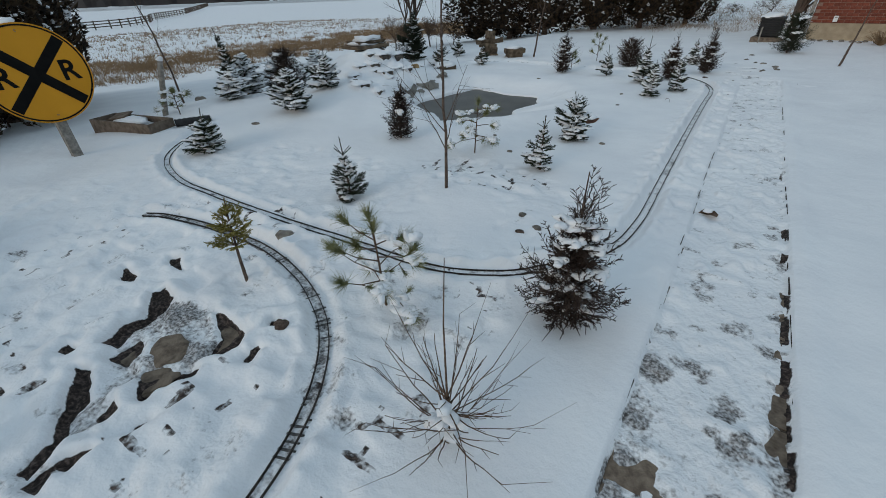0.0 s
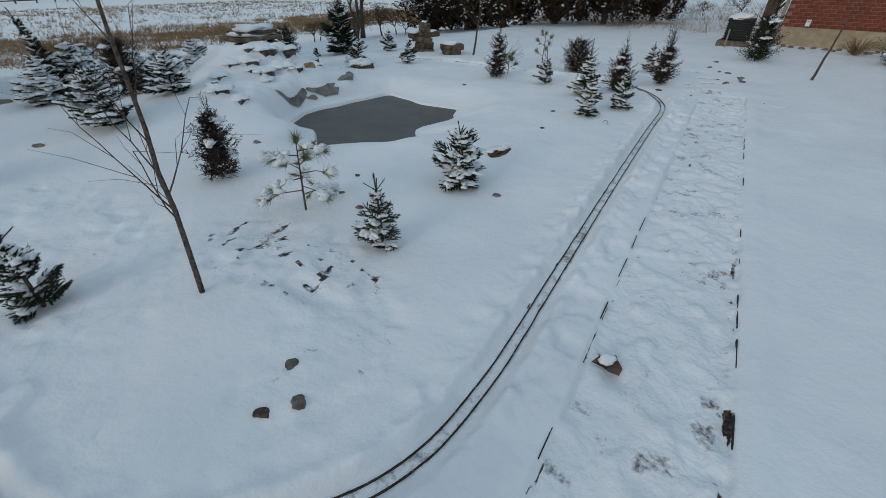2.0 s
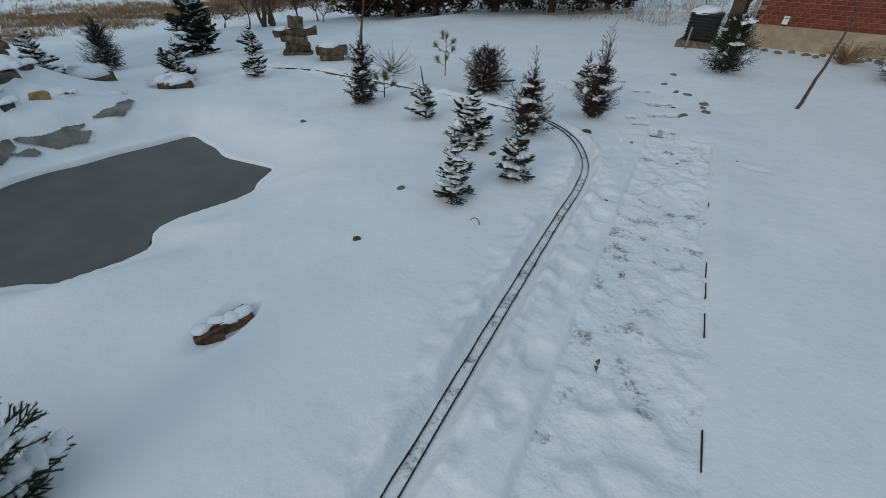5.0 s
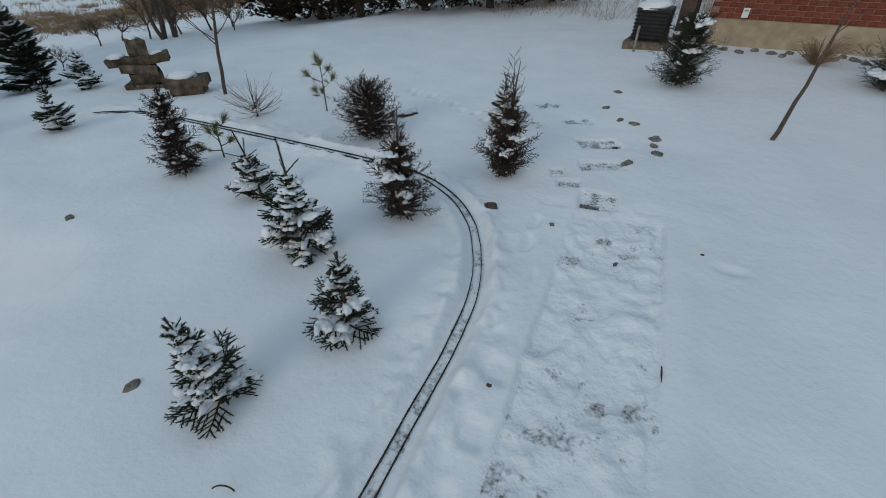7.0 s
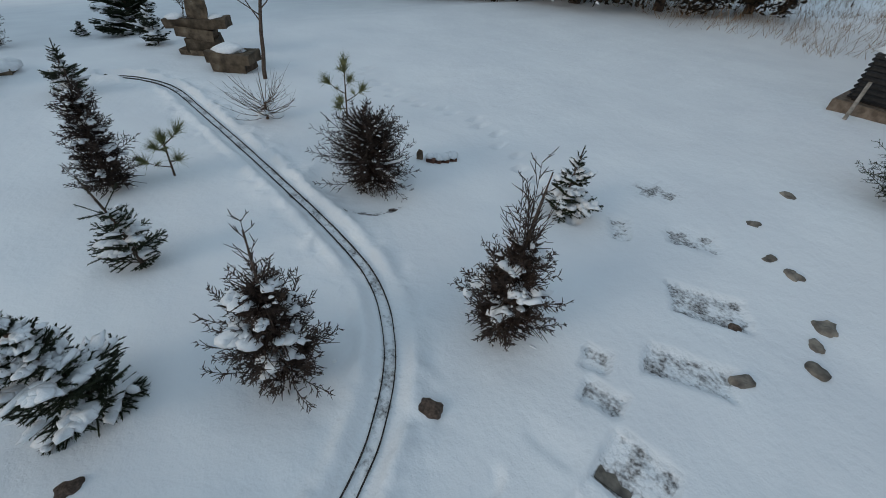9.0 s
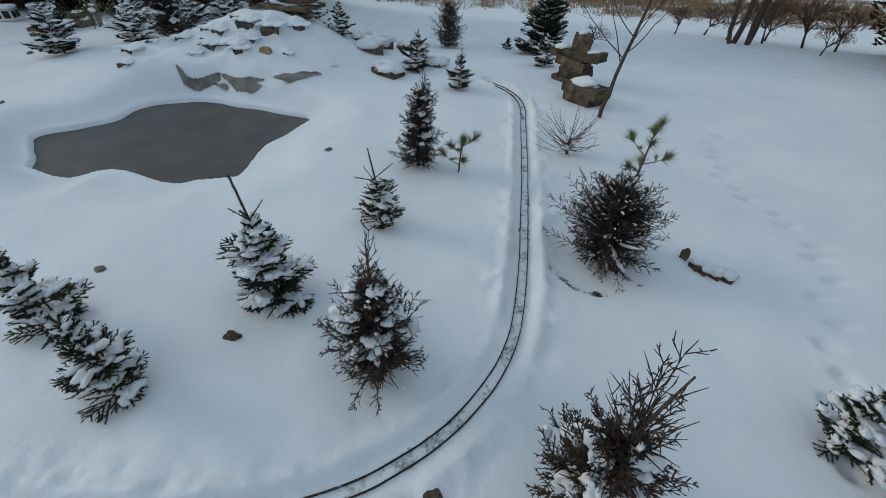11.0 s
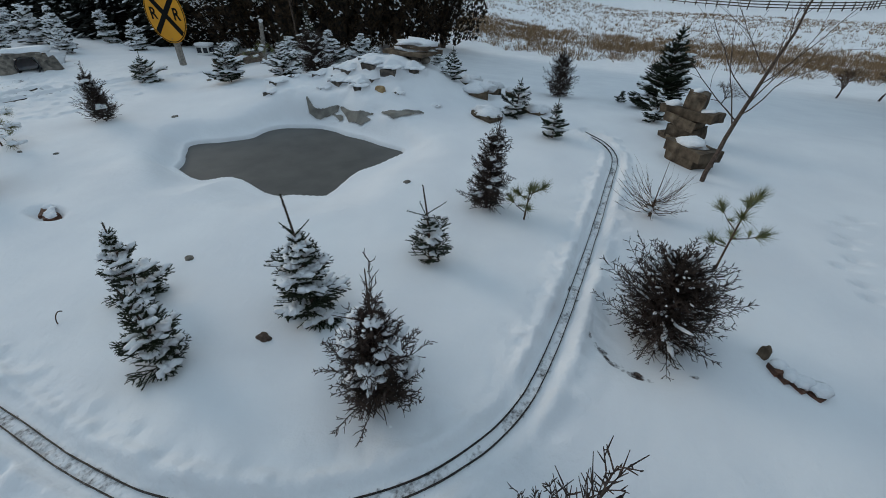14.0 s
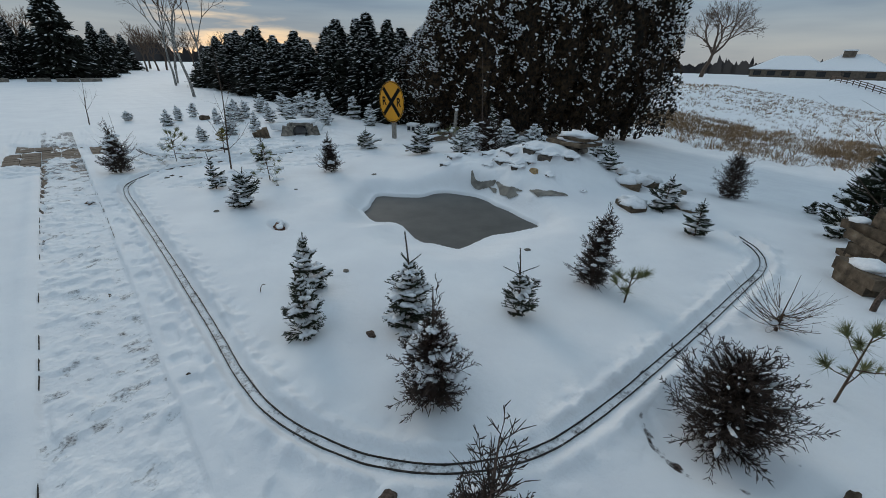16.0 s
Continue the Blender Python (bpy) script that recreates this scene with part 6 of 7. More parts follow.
rod(stub, (0, 0, -0.05), (0, 0, 0.36), 0.018, 0.018, 10)
part("pipe", stub.mesh("pipe", M_GREY, True), pipe)

# ornamental grass and rubble by the wall
tuft = Heap()
rng = np.random.default_rng(9)
for i in range(240):
    az, el = rng.uniform(0, 6.28), rng.uniform(0.5, 2.2)
    d = np.array([math.cos(az), math.sin(az), el])
    d /= np.linalg.norm(d)
    ln = rng.uniform(0.18, 0.40)
    p1 = d * ln
    p2 = p1 + (d + (0, 0, -0.9)) * ln * 0.4
    rod(tuft, d * 0.02, p1, 0.0035, 0.0025), rod(tuft, p1, p2, 0.0025, 0.001)
grass = thing("ornamental_grass", 2.30, 14.0, height(2.3, 14.0) - 0.02, "dry straw-coloured clump of ornamental grass", "grass")
part("blades", tuft.mesh("blades", M_STRAW), grass)
for i in range(16):
    x = 1.15 + 0.17 * i + 0.05 * math.sin(i * 5)
    y = 14.72 - 0.115 * (x - 1) - 0.12 * (i % 3)
    stone = tagged(new("stone", rock_mesh("stone", 0.12 + 0.05 * (i % 3), 0.10, 0.07, M_ROCK, 40 + i, 0.4, 2)), "grey stone along the foot of the house wall", "stone", "wall stones")
    stone.matrix_basis = pose(x, y, height(x, y) + 0.012, 0, 0, i * 50)


# ---- swept walk, patio and edging ----
walkway = thing("pavement", 0, 0, 0, "brown paver walk under thin trodden snow", "path", kind="structure")
paver_me = [box_mesh("paver", 0.272, 0.184, 0.05, M_PAVER, 0.006, base=-0.05) for _ in range(1)]
rng = random.Random(5)
for row in range(54):
    for col in range(2):
        part("paver", paver_me[0], walkway, m=pose(PATH_X0 + 0.139 + 0.279 * col, -1.2 + 0.191 * row, -0.194 + rng.uniform(-0.003, 0.003), rng.uniform(-0.6, 0.6), rng.uniform(-0.6, 0.6), 0))
for row in range(20):
    for col in range(5):
        if row > 13 and col > 0:
            continue
        part("paver", paver_me[0], walkway, m=pose(-0.36 + 0.279 * col, -3.95 + 0.191 * row, -0.192 + rng.uniform(-0.003, 0.003)))
for row in range(12):
    for col in range(2):
        part("paver", paver_me[0], walkway, m=pose(PATH_X1 + 0.145 + 0.279 * col, -1.1 + 0.191 * row, -0.193 + rng.uniform(-0.003, 0.003)))
edging = thing("garden_edging", 0, 0, 0, "thin dark edging strip along the walk", "edging")
erng = random.Random(8)
for side, mat in ((PATH_X0 - 0.012, M_RAIL), (PATH_X1 + 0.004, M_TIE)):
    y0 = 0.15
    while y0 < 9.0:
        ln = erng.uniform(0.10, 0.34)
        sink = erng.uniform(-0.018, 0.010) - (0.006 if side > 0 else 0.0) + (0.008 if y0 > 5.0 else 0.0) + (0.012 if y0 < 0.8 and side > 0 else 0.0)
        part("strip", box_mesh("strip", 0.0045, ln, 0.055, mat, 0.001, base=-0.228 - sink), edging, m=pose(side + erng.uniform(-0.003, 0.003), y0 + ln / 2, 0, erng.uniform(-1.2, 1.2), 0, erng.uniform(-0.6, 0.6)))
        y0 += ln + erng.uniform(0.03, 0.30)
for i, (sx, sy, w, h, turn) in enumerate(STEPS):
    slab = tagged(new("stepping_stone", box_mesh("stepping_stone", w * 0.98, h * 0.98, 0.05, M_ROCK, 0.008, base=-0.05)), "grey stepping stone trodden clear of snow", "stepping stone", "stepping stones")
    slab.matrix_basis = pose(sx, sy, height(sx, sy) - 0.006, 0, 0, turn)


# ---- railway crossing sign ----
sign = thing("railway_sign", -5.97, 1.40, height(-5.97, 1.4), "round yellow railway crossing sign on a grey wooden post", "sign", turn=3)
SC = 0.68 - height(-5.97, 1.4)
part("post", box_mesh("post", 0.09, 0.09, SC + 0.36, M_GREY, 0.008, base=-0.05), sign, m=pose(-0.06, 0, 0))


def disc(name, r0, r1, thick, mat, segs=64):
    bm = bmesh.new()
    for k in range(segs):
        a, b = 2 * math.pi * k / segs, 2 * math.pi * (k + 1) / segs
        q = [bm.verts.new((x, r * math.cos(t), r * math.sin(t))) for x in (-thick / 2, thick / 2) for r, t in ((r0, a), (r1, a), (r1, b), (r0, b))]
        for f in ((0, 1, 2, 3), (7, 6, 5, 4), (1, 5, 6, 2)) + (((0, 3, 7, 4),) if r0 > 0 else ()):
            bm.faces.new([q[i] for i in f])
    bmesh.ops.remove_doubles(bm, verts=bm.verts[:], dist=1e-5)
    bmesh.ops.recalc_face_normals(bm, faces=bm.faces[:])
    me = bpy.data.meshes.new(name)
    bm.to_mesh(me), bm.free()
    me.materials.append(mat)
    return me


panel = part("panel", disc("panel", 0.0, 0.470, 0.004, M_SIGN), sign, m=pose(0, 0, SC))
part("border", disc("border", 0.442, 0.457, 0.003, M_INK), panel, m=pose(0.0035, 0, 0))
for k, turn in enumerate((45, -45)):
    part("bar", box_mesh("bar", 0.002, 0.86, 0.098, M_INK, 0, base=-0.049), panel, m=pose(0.0036 + 0.0012 * k, 0, 0, turn, 0, 0))
for y in (-0.275, 0.275):
    cu = bpy.data.curves.new("letter", "FONT")
    cu.body, cu.size, cu.extrude, cu.align_x, cu.align_y, cu.offset = "R", 0.27, 0.001, "CENTER", "CENTER", 0.006
    tmp = bpy.data.objects.new("letter", cu)
    me = bpy.data.meshes.new_from_object(tmp)
    bpy.data.objects.remove(tmp)
    me.materials.clear(), me.materials.append(M_INK)
    part("letter", me, panel, m=pose(0.0045, y, 0, 90, 0, 90))
for z in (0.40, -0.40):
    bolt = Heap()
    rod(bolt, (0, 0, z), (0.008, 0, z), 0.012, 0.008, 8)
    part("bolt", bolt.mesh("bolt", M_GREY), panel)
cap = Heap()
lump(cap, np.random.default_rng(4), (-0.06, 0, SC + 0.33 + 0.13), (0, 1, 0), 0.07, 0.05, 0.05)
part("snow", cap.mesh("snow", M_SNOW, True), sign)

marker = thing("marker_post", -6.78, 2.75, height(-6.78, 2.75), "weathered pale post standing in the snow", "post")
marker.rotation_euler = (radians(-12), radians(6), 0)
pm = Heap()
rod(pm, (0, 0, -0.05), (0, 0, 0.72), 0.038, 0.036, 10), rod(pm, (0, 0, 0.72), (0, 0, 0.735), 0.036, 0.0, 10)
part("pole", pm.mesh("pole", M_GREY, True), marker)
cap = Heap()
lump(cap, np.random.default_rng(5), (0, 0, 0.74), (1, 0, 0), 0.045, 0.045, 0.04)
part("snow", cap.mesh("snow", M_SNOW, True), marker)

# brown box with two white toy buildings behind it
box = thing("wooden_box", -6.62, 2.25, height(-6.62, 2.25) - 0.12, "brown open wooden box half filled with snow", "box", turn=14)
for sx, sy, x, y in ((1.10, 0.03, 0, -0.17), (1.10, 0.03, 0, 0.17), (0.03, 0.34, -0.535, 0), (0.03, 0.34, 0.535, 0)):
    part("side", box_mesh("side", sx, sy, 0.24, M_BROWN, 0.004), box, m=pose(x, y, 0))
part("flap", box_mesh("flap", 0.26, 0.20, 0.02, M_BROWN, 0.004), box, m=pose(-0.25, 0.05, 0.24, 12, -8, 10))
fill = Heap()
lump(fill, np.random.default_rng(6), (0.05, 0, 0.19), (1, 0, 0), 0.36, 0.16, 0.06)
part("snow", fill.mesh("snow", M_SNOW, True), box)
for k, (x, y) in enumerate(((-7.32, 0.50), (-7.75, 0.78))):
    toy = thing("toy_house", x, y, height(x, y), "small white toy house with dark windows under snow", "toy house", "toy houses", 20)
    part("body", box_mesh("body", 0.24, 0.30, 0.20, M_WHITE, 0.02), toy)
    part("roof", box_mesh("roof", 0.28, 0.34, 0.05, M_SNOW, 0.022, base=0.20), toy)
    for w in (-0.07, 0.07):
        part("window", box_mesh("window", 0.006, 0.10, 0.11, M_DARKGLASS, 0.002, base=0.06), toy, m=pose(0.122, w, 0))
        part("window", box_mesh("window", 0.10, 0.006, 0.11, M_DARKGLASS, 0.002, base=0.06), toy, m=pose(w * 0.8, 0.152, 0))
drain = thing("drain_pipe", -5.95, 2.72, height(-5.95, 2.72) + 0.03, "short black ribbed drain pipe lying in snow", "pipe", turn=62)
dp = Heap()
for k in range(14):
    rod(dp, (-0.21 + 0.03 * k, 0, 0), (-0.18 + 0.03 * k, 0, 0), 0.045 if k % 2 else 0.052, 0.052 if k % 2 else 0.045, 12)
part("pipe", dp.mesh("pipe", M_BLACK, True), drain)

# ---- stone figure ----
INK = (-5.52, 10.08)
figure = thing("inukshuk", INK[0], INK[1], height(*INK) - 0.04, "stacked brown sandstone figure with snow on its arms", "stone figure", turn=53)
figure.scale = (0.82, 0.82, 0.92)
for n, (sx, sy, sz, x, z, tilt, seed) in enumerate([(0.54, 0.32, 0.09, 0.0, 0.0, 4, 1), (0.42, 0.28, 0.15, 0.03, 0.085, -5, 2), (0.47, 0.26, 0.11, -0.03, 0.232, 5, 9), (0.80, 0.25, 0.095, 0.02, 0.34, -3, 3), (0.24, 0.19, 0.20, 0.03, 0.432, 4, 4)]):
    part("stone", box_mesh("stone", sx, sy, sz, M_STONE, seed=seed, rough=0.030), figure, m=pose(x, 0.02 * math.sin(n * 2.2), z, 0, tilt, (n * 17) % 23 - 11))
for x, half, z in ((-0.24, 0.14, 0.435), (0.27, 0.12, 0.44), (0.03, 0.08, 0.63)):
    cap = Heap()
    lump(cap, np.random.default_rng(int(z * 1000)), (x, 0, z), (1, 0, 0), half, 0.10, 0.04)
    part("snow", cap.mesh("snow", M_SNOW, True), figure)
stack = thing("stone_stack", -4.83, 10.12, height(-4.83, 10.12) - 0.03, "two flat sandstone slabs stacked in snow", "stones", turn=40)
for sx, sz, x, z, seed in ((0.36, 0.12, 0.0, 0.0, 6), (0.46, 0.10, 0.01, 0.115, 7)):
    part("stone", box_mesh("stone", sx, 0.27, sz, M_STONE, seed=seed, rough=0.02), stack, m=pose(x, 0, z))
cap = Heap()
lump(cap, np.random.default_rng(8), (0.0, 0, 0.225), (1, 0, 0), 0.19, 0.12, 0.055)
part("snow", cap.mesh("snow", M_SNOW, True), stack)


M_LOG = material("wet_split_log", (0.05, 0.025, 0.018), (0.17, 0.085, 0.055), 18, 0.8, 0.6, 60)


# ---- stones ----
def stone_at(x, y, sx, sy, sz, mat, label, group, seed, turn=0, up=0.3, tilt=0, snow=False, name="stone"):
    z = height(x, y)
    if snow:
        ob = thing(name, x, y, z + sz * (up - 0.5), label, "stone", group)
        part("block", box_mesh("block", sx, sy, sz, mat, seed=seed, rough=0.10 * sx, base=-sz / 2), ob, m=pose(0, 0, 0, tilt, 0, turn))
        c, r = Heap(), np.random.default_rng(seed)
        big = max(sx, sy)
        for _ in range(3):
            lump(c, r, (-0.20 * sy + r.normal(0, 0.06 * big), r.normal(0, 0.12 * big), sz * 0.46), (math.cos(radians(turn)), math.sin(radians(turn)), 0), big * 0.54, big * 0.46, 0.026 + 0.12 * big)
        part("snow", c.mesh("snow", M_SNOW, True), ob)
    else:
        ob = tagged(new(name, rock_mesh(name, sx, sy, sz, mat, seed)), label, "stone", group)
        ob.matrix_basis = pose(x, y, z + sz * (up - 0.5), tilt, 0, turn)
    return ob


for i, (x, y, s) in enumerate(MOUND):
    foot, crest = height(x + 0.36 * s, y), height(x - 0.18 * s, y)
    rise = max(0.025, crest - foot)
    face = thing("stone", x, y, foot - 0.03, "dark field stone roofed with thick snow on the mound", "stone", "mound stones", 25 * math.sin(i * 3.1))
    part("block", box_mesh("block", s * 0.40, s * (0.80 + 0.25 * math.sin(i * 2.3)), rise * 0.78 + 0.03, M_MOUND, seed=60 + i, rough=0.13 * s), face, m=pose(-0.05 * s, 0, 0, 0, 5, 0))
    cover = Heap()
    for k in range(4):
        lump(cover, None, (-0.26 * s + 0.06 * s * math.sin(k * 2 + i), s * (-0.42 + 0.28 * k), rise + 0.012), (0.2, 1, 0.05), s * 0.40, s * 0.46, 0.010 + 0.07 * s)
    part("snow", cover.mesh("snow", M_SNOW, True), face)
stone_at(-5.02, 6.40, 0.17, 0.12, 0.15, M_ORANGE, "angular ochre stone on the snowy mound", "mound stones", 90, 70, 0.45)
# slab cave on top of the mound
cave = thing("rock_shelf", -6.10, 6.32, height(-6.10, 6.32) - 0.02, "flat stone slab resting on small stones, thick snow on top", "stones", "mound stones", 80)
for x, y, s, seed in ((-0.26, -0.10, 0.14, 1), (-0.08, -0.06, 0.16, 2), (0.10, -0.08, 0.14, 3), (0.28, -0.04, 0.15, 4), (0.0, 0.2, 0.2, 5)):
    part("stone", rock_mesh("stone", s * 1.2, s, 0.12, M_ROCK, seed, 0.3, 2), cave, m=pose(x, y, 0.03))
part("slab", box_mesh("slab", 0.72, 0.52, 0.05, M_STONE, seed=12, rough=0.012), cave, m=pose(0, 0.02, 0.09))
part("slab", box_mesh("slab", 0.60, 0.40, 0.04, M_STONE, seed=13, rough=0.012), cave, m=pose(0.05, 0.06, 0.17))
cap = Heap()
lump(cap, np.random.default_rng(12), (0, 0.05, 0.15), (1, 0, 0), 0.34, 0.24, 0.05), lump(cap, np.random.default_rng(13), (0.05, 0.08, 0.21), (1, 0, 0), 0.31, 0.21, 0.07)
part("snow", cap.mesh("snow", M_SNOW, True), cave)
for i, (x, y, sx, sz, t) in enumerate([(-6.22, 7.35, 0.42, 0.20, 20), (-6.75, 7.35, 0.34, 0.26, 70), (-6.95, 7.75, 0.30, 0.18, 100), (-5.28, 7.80, 0.34, 0.16, 60), (-5.85, 8.28, 0.30, 0.10, 80), (-6.5, 7.1, 0.3, 0.2, 10)]):
    stone_at(x, y, sx, sx * 0.65, sz, M_STONE, "brown sandstone block capped with snow", "garden blocks", 95 + i, t, 0.42, 0, True)
for i, (x, y, s, mat) in enumerate([(-1.09, 4.60, 0.085, M_ROCK), (-1.39, 6.36, 0.06, M_BARK), (-2.24, 4.29, 0.06, M_ROCK), (-1.84, 3.87, 0.07, M_ROCK), (-2.10, 3.96, 0.06, M_ROCK), (-3.17, 7.75, 0.08, M_ROCK),
                                    (-1.51, 7.03, 0.08, M_ROCK), (-0.15, 8.94, 0.05, M_ROCK), (-0.14, 7.62, 0.03, M_BARK), (-1.11, 2.62, 0.07, M_ROCK), (-0.95, 2.51, 0.09, M_ROCK), (-2.40, 1.45, 0.16, M_ROCK),
                                    (-1.17, 7.97, 0.09, M_BARK), (-2.56, 2.16, 0.10, M_BARK), (-1.03, 2.40, 0.07, M_BARK), (-1.66, 0.85, 0.12, M_BARK), (-3.56, 4.31, 0.10, M_ROCK), (-5.14, 3.11, 0.12, M_ROCK),
                                    (-0.01, 11.96, 0.12, M_ROCK), (-0.08, 11.40, 0.10, M_ROCK), (0.09, 11.10, 0.09, M_ROCK), (0.22, 11.04, 0.12, M_ROCK), (0.43, 10.71, 0.14, M_ROCK), (0.42, 10.55, 0.10, M_ROCK), (0.45, 10.38, 0.12, M_ROCK),
                                    (0.23, 10.05, 0.10, M_ROCK), (0.12, 10.37, 0.09, M_BARK), (0.72, 8.95, 0.03, M_BARK), (-7.06, 3.44, 0.2, M_ROCK), (-6.84, 3.7, 0.16, M_ROCK), (-0.59, 9.0, 0.11, M_BARK)]):
    stone_at(x, y, s * 1.0, s * 0.8, s * 0.75, mat, "small %s stone half sunk in snow" % ("dark wet" if mat is M_BARK else "grey-brown"), "garden stones", 120 + i, i * 67, 0.30)
bank = thing("stone", -1.98, 10.42, height(-1.98, 10.42) - 0.02, "long curved brown stone with a hood of snow", "stone", "garden stones", 28)
for k in range(4):
    part("block", box_mesh("block", 0.085, 0.055, 0.055 - 0.006 * k, M_LOG, seed=160 + k, rough=0.014), bank, m=pose(-0.10 + 0.068 * k, 0.012 * k * k - 0.03, 0, 0, 0, 10 * k - 8))
hood = Heap()
for k in range(4):
    lump(hood, None, (-0.11 + 0.066 * k, 0.035 + 0.012 * k * k - 0.03, 0.048), (1, 0.15 * k, 0), 0.06, 0.055, 0.030)
part("snow", hood.mesh("snow", M_SNOW, True), bank)
bank.scale = (0.72, 0.8, 0.9)
stone_at(-2.12, 10.33, 0.06, 0.05, 0.13, M_STONE, "brown upright stone in the snow", "garden stones", 161, 40, 0.6)
log = thing("log", -1.50, 5.50, height(-1.50, 5.50) - 0.012, "dark split log in a hollow of the snow", "log", "", 68)
for k, (lx, ly, ln, wd, tall, turn) in enumerate(((0.0, 0.0, 0.27, 0.065, 0.055, 0), (0.03, 0.035, 0.17, 0.05, 0.07, 9), (-0.08, -0.03, 0.10, 0.04, 0.035, -14))):
    part("splinter", box_mesh("splinter", ln, wd, tall, M_LOG, seed=162 + k, rough=0.016), log, m=pose(lx, ly, 0, 0, 4 * k - 3, turn))
hood = Heap()
for k in range(4):
    lump(hood, None, (-0.09 + 0.06 * k, 0.025 + 0.012 * math.sin(k * 2), 0.058), (1, 0.1, 0), 0.05, 0.036, 0.022)
part("snow", hood.mesh("snow", M_SNOW, True), log)
for i, (x, y, s) in enumerate([(-1.85, 0.67, 0.24), (-1.89, 0.32, 0.17), (-2.16, 0.32, 0.17), (-2.02, 0.45, 0.2)]):
    flag = tagged(new("flagstone", rock_mesh("flagstone", s * 1.2, s, 0.04, M_PAVER, 170 + i, 0.30)), "brown wet flagstone in muddy gravel", "flagstone", "flagstones")
    flag.matrix_basis = pose(x, y, height(x, y) - 0.010, 0, 0, i * 55)

# grey liner showing above the pond
def liner_patch(outline, seed):
    pts = outline
    bm = bmesh.new()
    lo, hi = pts.min(0), pts.max(0)
    nx, ny = int((hi[0] - lo[0]) / 0.008) + 2, int((hi[1] - lo[1]) / 0.008) + 2
    X, Y = np.meshgrid(np.linspace(lo[0], hi[0], nx), np.linspace(lo[1], hi[1], ny))
    d = inside(X.ravel(), Y.ravel(), pts) + 0.018 * (vnoise(X.ravel(), Y.ravel(), 0.09, seed) - 0.5) - 0.008
    Z = terrain(X.ravel(), Y.ravel())[0] + 0.006 + 0.026 * vnoise(X.ravel(), Y.ravel(), 0.08, seed + 1) - 0.05 * np.clip(d + 0.01, 0, 1)
    vs = [bm.verts.new((x, y, z)) for x, y, z in zip(X.ravel(), Y.ravel(), Z)]
    for j in range(ny - 1):
        for i in range(nx - 1):
            q = (j * nx + i, j * nx + i + 1, (j + 1) * nx + i + 1, (j + 1) * nx + i)
            if sum(d[k] < 0 for k in q) >= 3:
                bm.faces.new([vs[k] for k in q])
    bmesh.ops.delete(bm, geom=[v for v in bm.verts if not v.link_faces], context="VERTS")
    me = bpy.data.meshes.new("patch")
    bm.to_mesh(me), bm.free()
    for f in me.polygons:
        f.use_smooth = True
    me.materials.append(M_LINER)
    return me


liner = thing("pond_liner", 0, 0, 0, "grey pond liner showing through snow on the bank", "pond liner")
for k, outline in enumerate([np.array([(-4.65, 5.47), (-4.61, 5.58), (-4.63, 5.77), (-4.70, 5.96), (-4.66, 5.96), (-4.60, 5.82), (-4.555, 5.712), (-4.545, 5.588)]),
                             np.array([(-4.69, 5.98), (-4.62, 6.21), (-4.65, 6.50), (-4.60, 6.38), (-4.58, 6.50), (-4.50, 6.39), (-4.54, 6.20)]),
                             np.array([(-4.63, 5.87), (-4.61, 6.04), (-4.57, 6.07)]),
                             np.array([(-4.69, 6.60), (-4.74, 6.83), (-4.89, 7.10), (-4.70, 6.96), (-4.59, 6.81)])]):
    part("patch", liner_patch(outline, 300 + k), liner)

# stone tunnel mouth and upright slabs of the far bed
tun = thing("stone_tunnel", -4.35, -0.30, height(-4.35, -0.30), "low stone tunnel mouth for the garden railway under snow", "tunnel", turn=-24)
for x, t, hh in ((-0.40, 18, 0.22), (-0.27, 8, 0.28), (0.24, -6, 0.29), (0.38, -15, 0.24)):
    part("stone", box_mesh("stone", 0.17, 0.22, hh, M_ROCK, seed=int(50 + x * 20), rough=0.015), tun, m=pose(x, 0, -0.03, 0, t, 0))
part("lintel", box_mesh("lintel", 0.50, 0.24, 0.07, M_ROCK, seed=58, rough=0.015), tun, m=pose(0, 0, 0.23))
pipe_h = Heap()
for k in range(20):
    a, b = math.pi * 2 * k / 20, math.pi * 2 * (k + 1) / 20
    for r0, y0, r1, y1 in ((0.15, 0.13, 0.15, -0.4), (0.165, 0.13, 0.15, 0.13)):
        pipe_h.add([(r0 * math.cos(a), y0, 0.09 + r0 * math.sin(a)), (r0 * math.cos(b), y0, 0.09 + r0 * math.sin(b)), (r1 * math.cos(b), y1, 0.09 + r1 * math.sin(b)), (r1 * math.cos(a), y1, 0.09 + r1 * math.sin(a))], [(0, 1, 2, 3)])
pipe_h.add([(-0.16, -0.4, -0.1), (0.16, -0.4, -0.1), (0.16, -0.4, 0.26), (-0.16, -0.4, 0.26)], [(0, 1, 2, 3)])
part("bore", pipe_h.mesh("bore", M_BLACK), tun)
cap = Heap()
lump(cap, np.random.default_rng(15), (0, -0.16, 0.285), (1, 0, 0), 0.44, 0.26, 0.07), lump(cap, np.random.default_rng(16), (0, -0.6, 0.05), (1, 0, 0), 0.62, 0.42, 0.20)
part("snow", cap.mesh("snow", M_SNOW, True), tun)
up = thing("upright_slabs", -3.45, -0.40, height(-3.45, -0.4), "brown stone slabs standing upright in snow", "stones", turn=-20)
for k in range(3):
    part("slab", box_mesh("slab", 0.12, 0.10, 0.30 - 0.05 * k, M_STONE, seed=70 + k, rough=0.015), up, m=pose(-0.12 + 0.12 * k, 0, -0.05, 0, 12, 0))
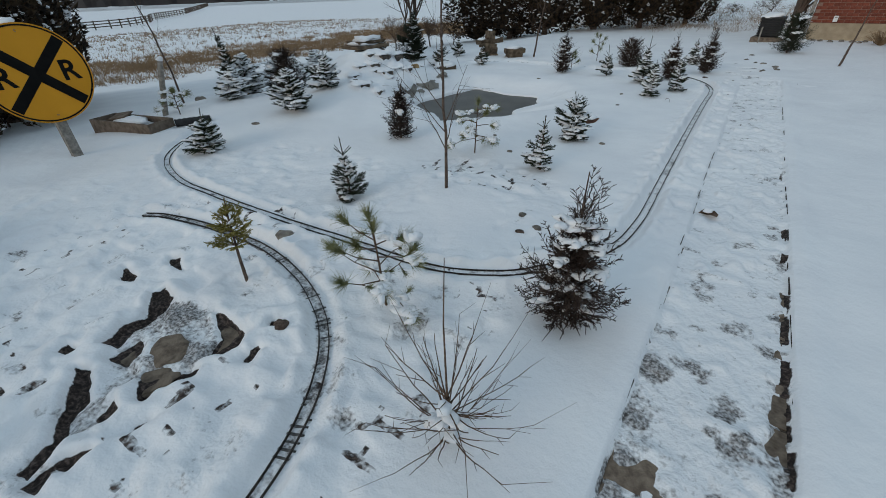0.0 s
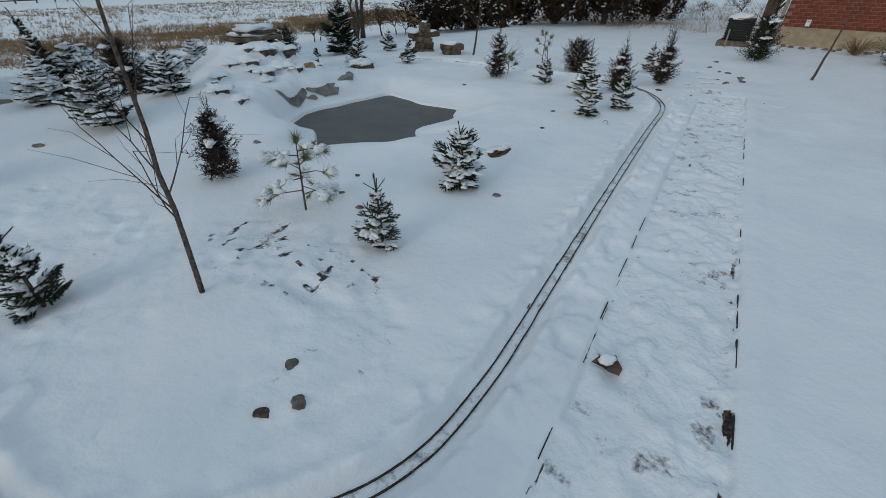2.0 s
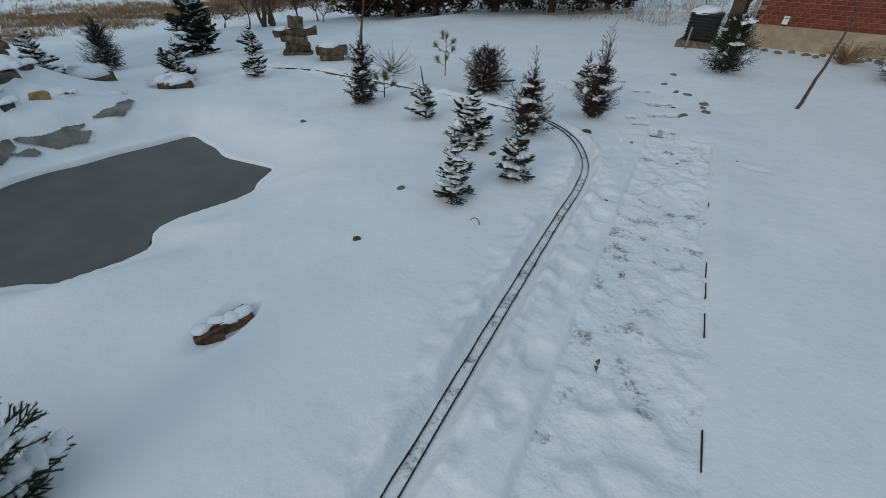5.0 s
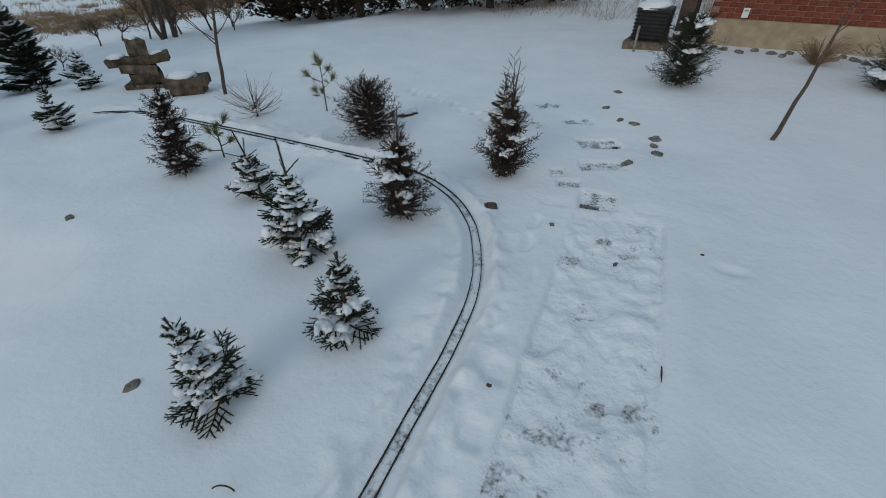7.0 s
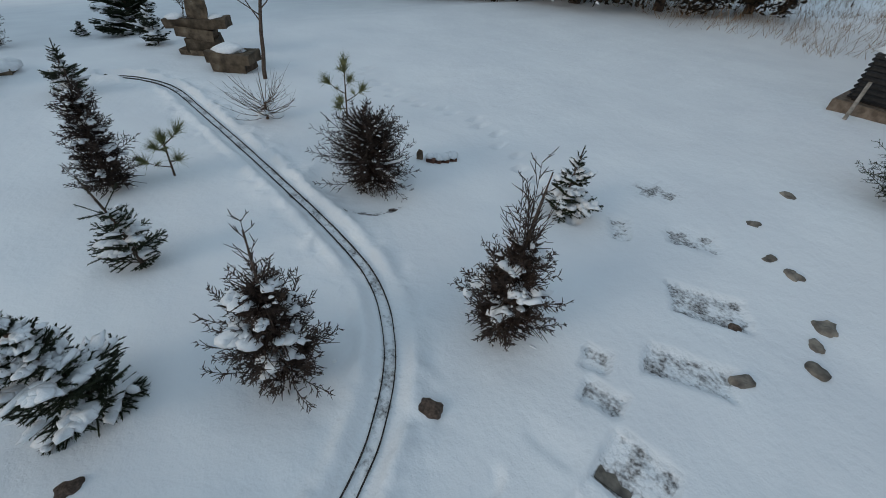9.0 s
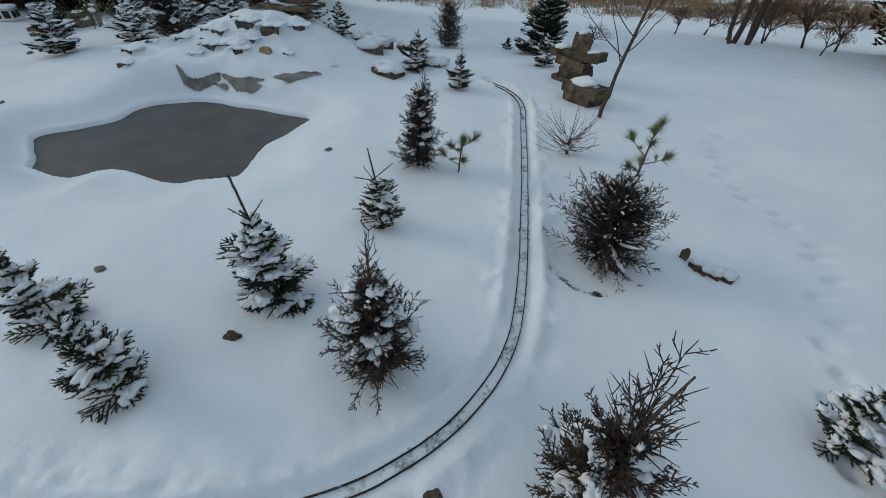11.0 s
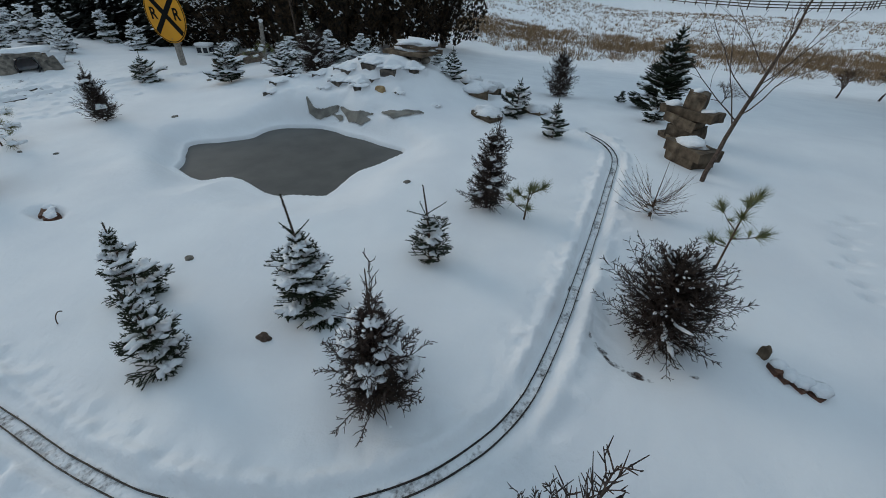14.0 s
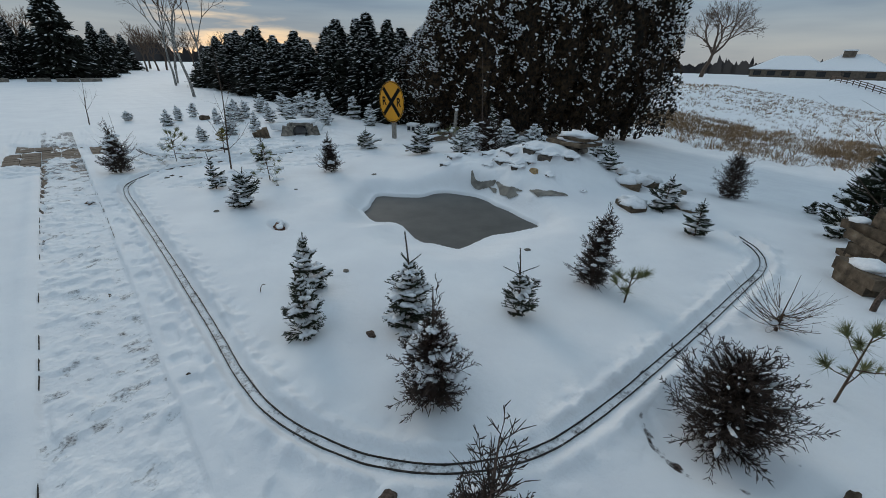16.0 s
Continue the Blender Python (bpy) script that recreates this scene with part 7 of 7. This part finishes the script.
stone_at(-3.2, -4.55, 0.36, 0.2, 0.26, M_STONE, "brown block of stone in snow", "garden blocks", 180, 30, 0.55)
for i, x in enumerate((2.7, 0.6, -0.9, -2.2)):
    slab = tagged(new("stone_slab", box_mesh("stone_slab", 1.2, 0.6, 0.3, M_ROCK, seed=80 + i, rough=0.04)), "grey stone slab lying on the far lawn", "stone", "lawn slabs")
    slab.matrix_basis = pose(x, -31.0, height(x, -31) - 0.08)

# leaf on the walk and small twigs
leafm = Heap()
for k in range(9):
    a = k / 9 * 6.28
    r = 0.055 * (1 + 0.4 * math.sin(k * 4))
    b = (k + 1) / 9 * 6.28
    r2 = 0.055 * (1 + 0.4 * math.sin((k + 1) % 9 * 4))
    leafm.add([(0, 0, 0.012), (r * math.cos(a), r * math.sin(a), 0.02 + 0.012 * math.sin(k * 2)), (r2 * math.cos(b), r2 * math.sin(b), 0.02 + 0.012 * math.sin((k + 1) % 9 * 2))], [(0, 1, 2)])
leaf = thing("dead_leaf", 0.05, 3.36, height(0.05, 3.36), "curled brown dead leaf with snow on it", "leaf")
part("blade", leafm.mesh("blade", M_LEAF), leaf)
cap = Heap()
lump(cap, np.random.default_rng(21), (-0.01, 0.01, 0.03), (1, 1, 0), 0.045, 0.03, 0.018)
part("snow", cap.mesh("snow", M_SNOW, True), leaf)
wire = Heap()
arc = [(0.035 * math.cos(t) , 0, 0.05 * math.sin(t)) for t in np.linspace(-0.3, 2.4, 9)]
for p, q in zip(arc[:-1], arc[1:]):
    rod(wire, p, q, 0.003, 0.003, 5)
stem = thing("bent_stem", -0.84, 6.88, height(-0.84, 6.88), "bent dry plant stem sticking out of the snow", "stem", turn=30)
part("stalk", wire.mesh("stalk", M_TWIG), stem)

# potted plant and small spruce on the lawn beyond the walk
pot = thing("plant_pot", 2.30, 9.30, height(2.3, 9.3) - 0.02, "orange terracotta plant pot standing in snow", "pot")
ring = []
for r, z in ((0.0, 0.0), (0.11, 0.0), (0.14, 0.20), (0.16, 0.20), (0.16, 0.25), (0.135, 0.25), (0.12, 0.16), (0.0, 0.16)):
    ring.append([(r * math.cos(a), r * math.sin(a), z) for a in np.linspace(0, 2 * math.pi, 24, endpoint=False)])
pv = np.array(ring).reshape(-1, 3)
pf = [(k * 24 + i, k * 24 + (i + 1) % 24, (k + 1) * 24 + (i + 1) % 24, (k + 1) * 24 + i) for k in range(7) for i in range(24)]
part("body", raw_mesh("body", pv, pf, M_TERRA, True), pot)
cap = Heap()
lump(cap, np.random.default_rng(41), (0, 0, 0.23), (1, 0, 0), 0.12, 0.12, 0.05)
part("snow", cap.mesh("snow", M_SNOW, True), pot)
plant("spruce_tree", spruce_meshes(0.42, 0.50, 580, 0.5, leader=0.1), 1.92, 7.30, "small dark green spruce on the lawn", "tree", "young spruces", 60)
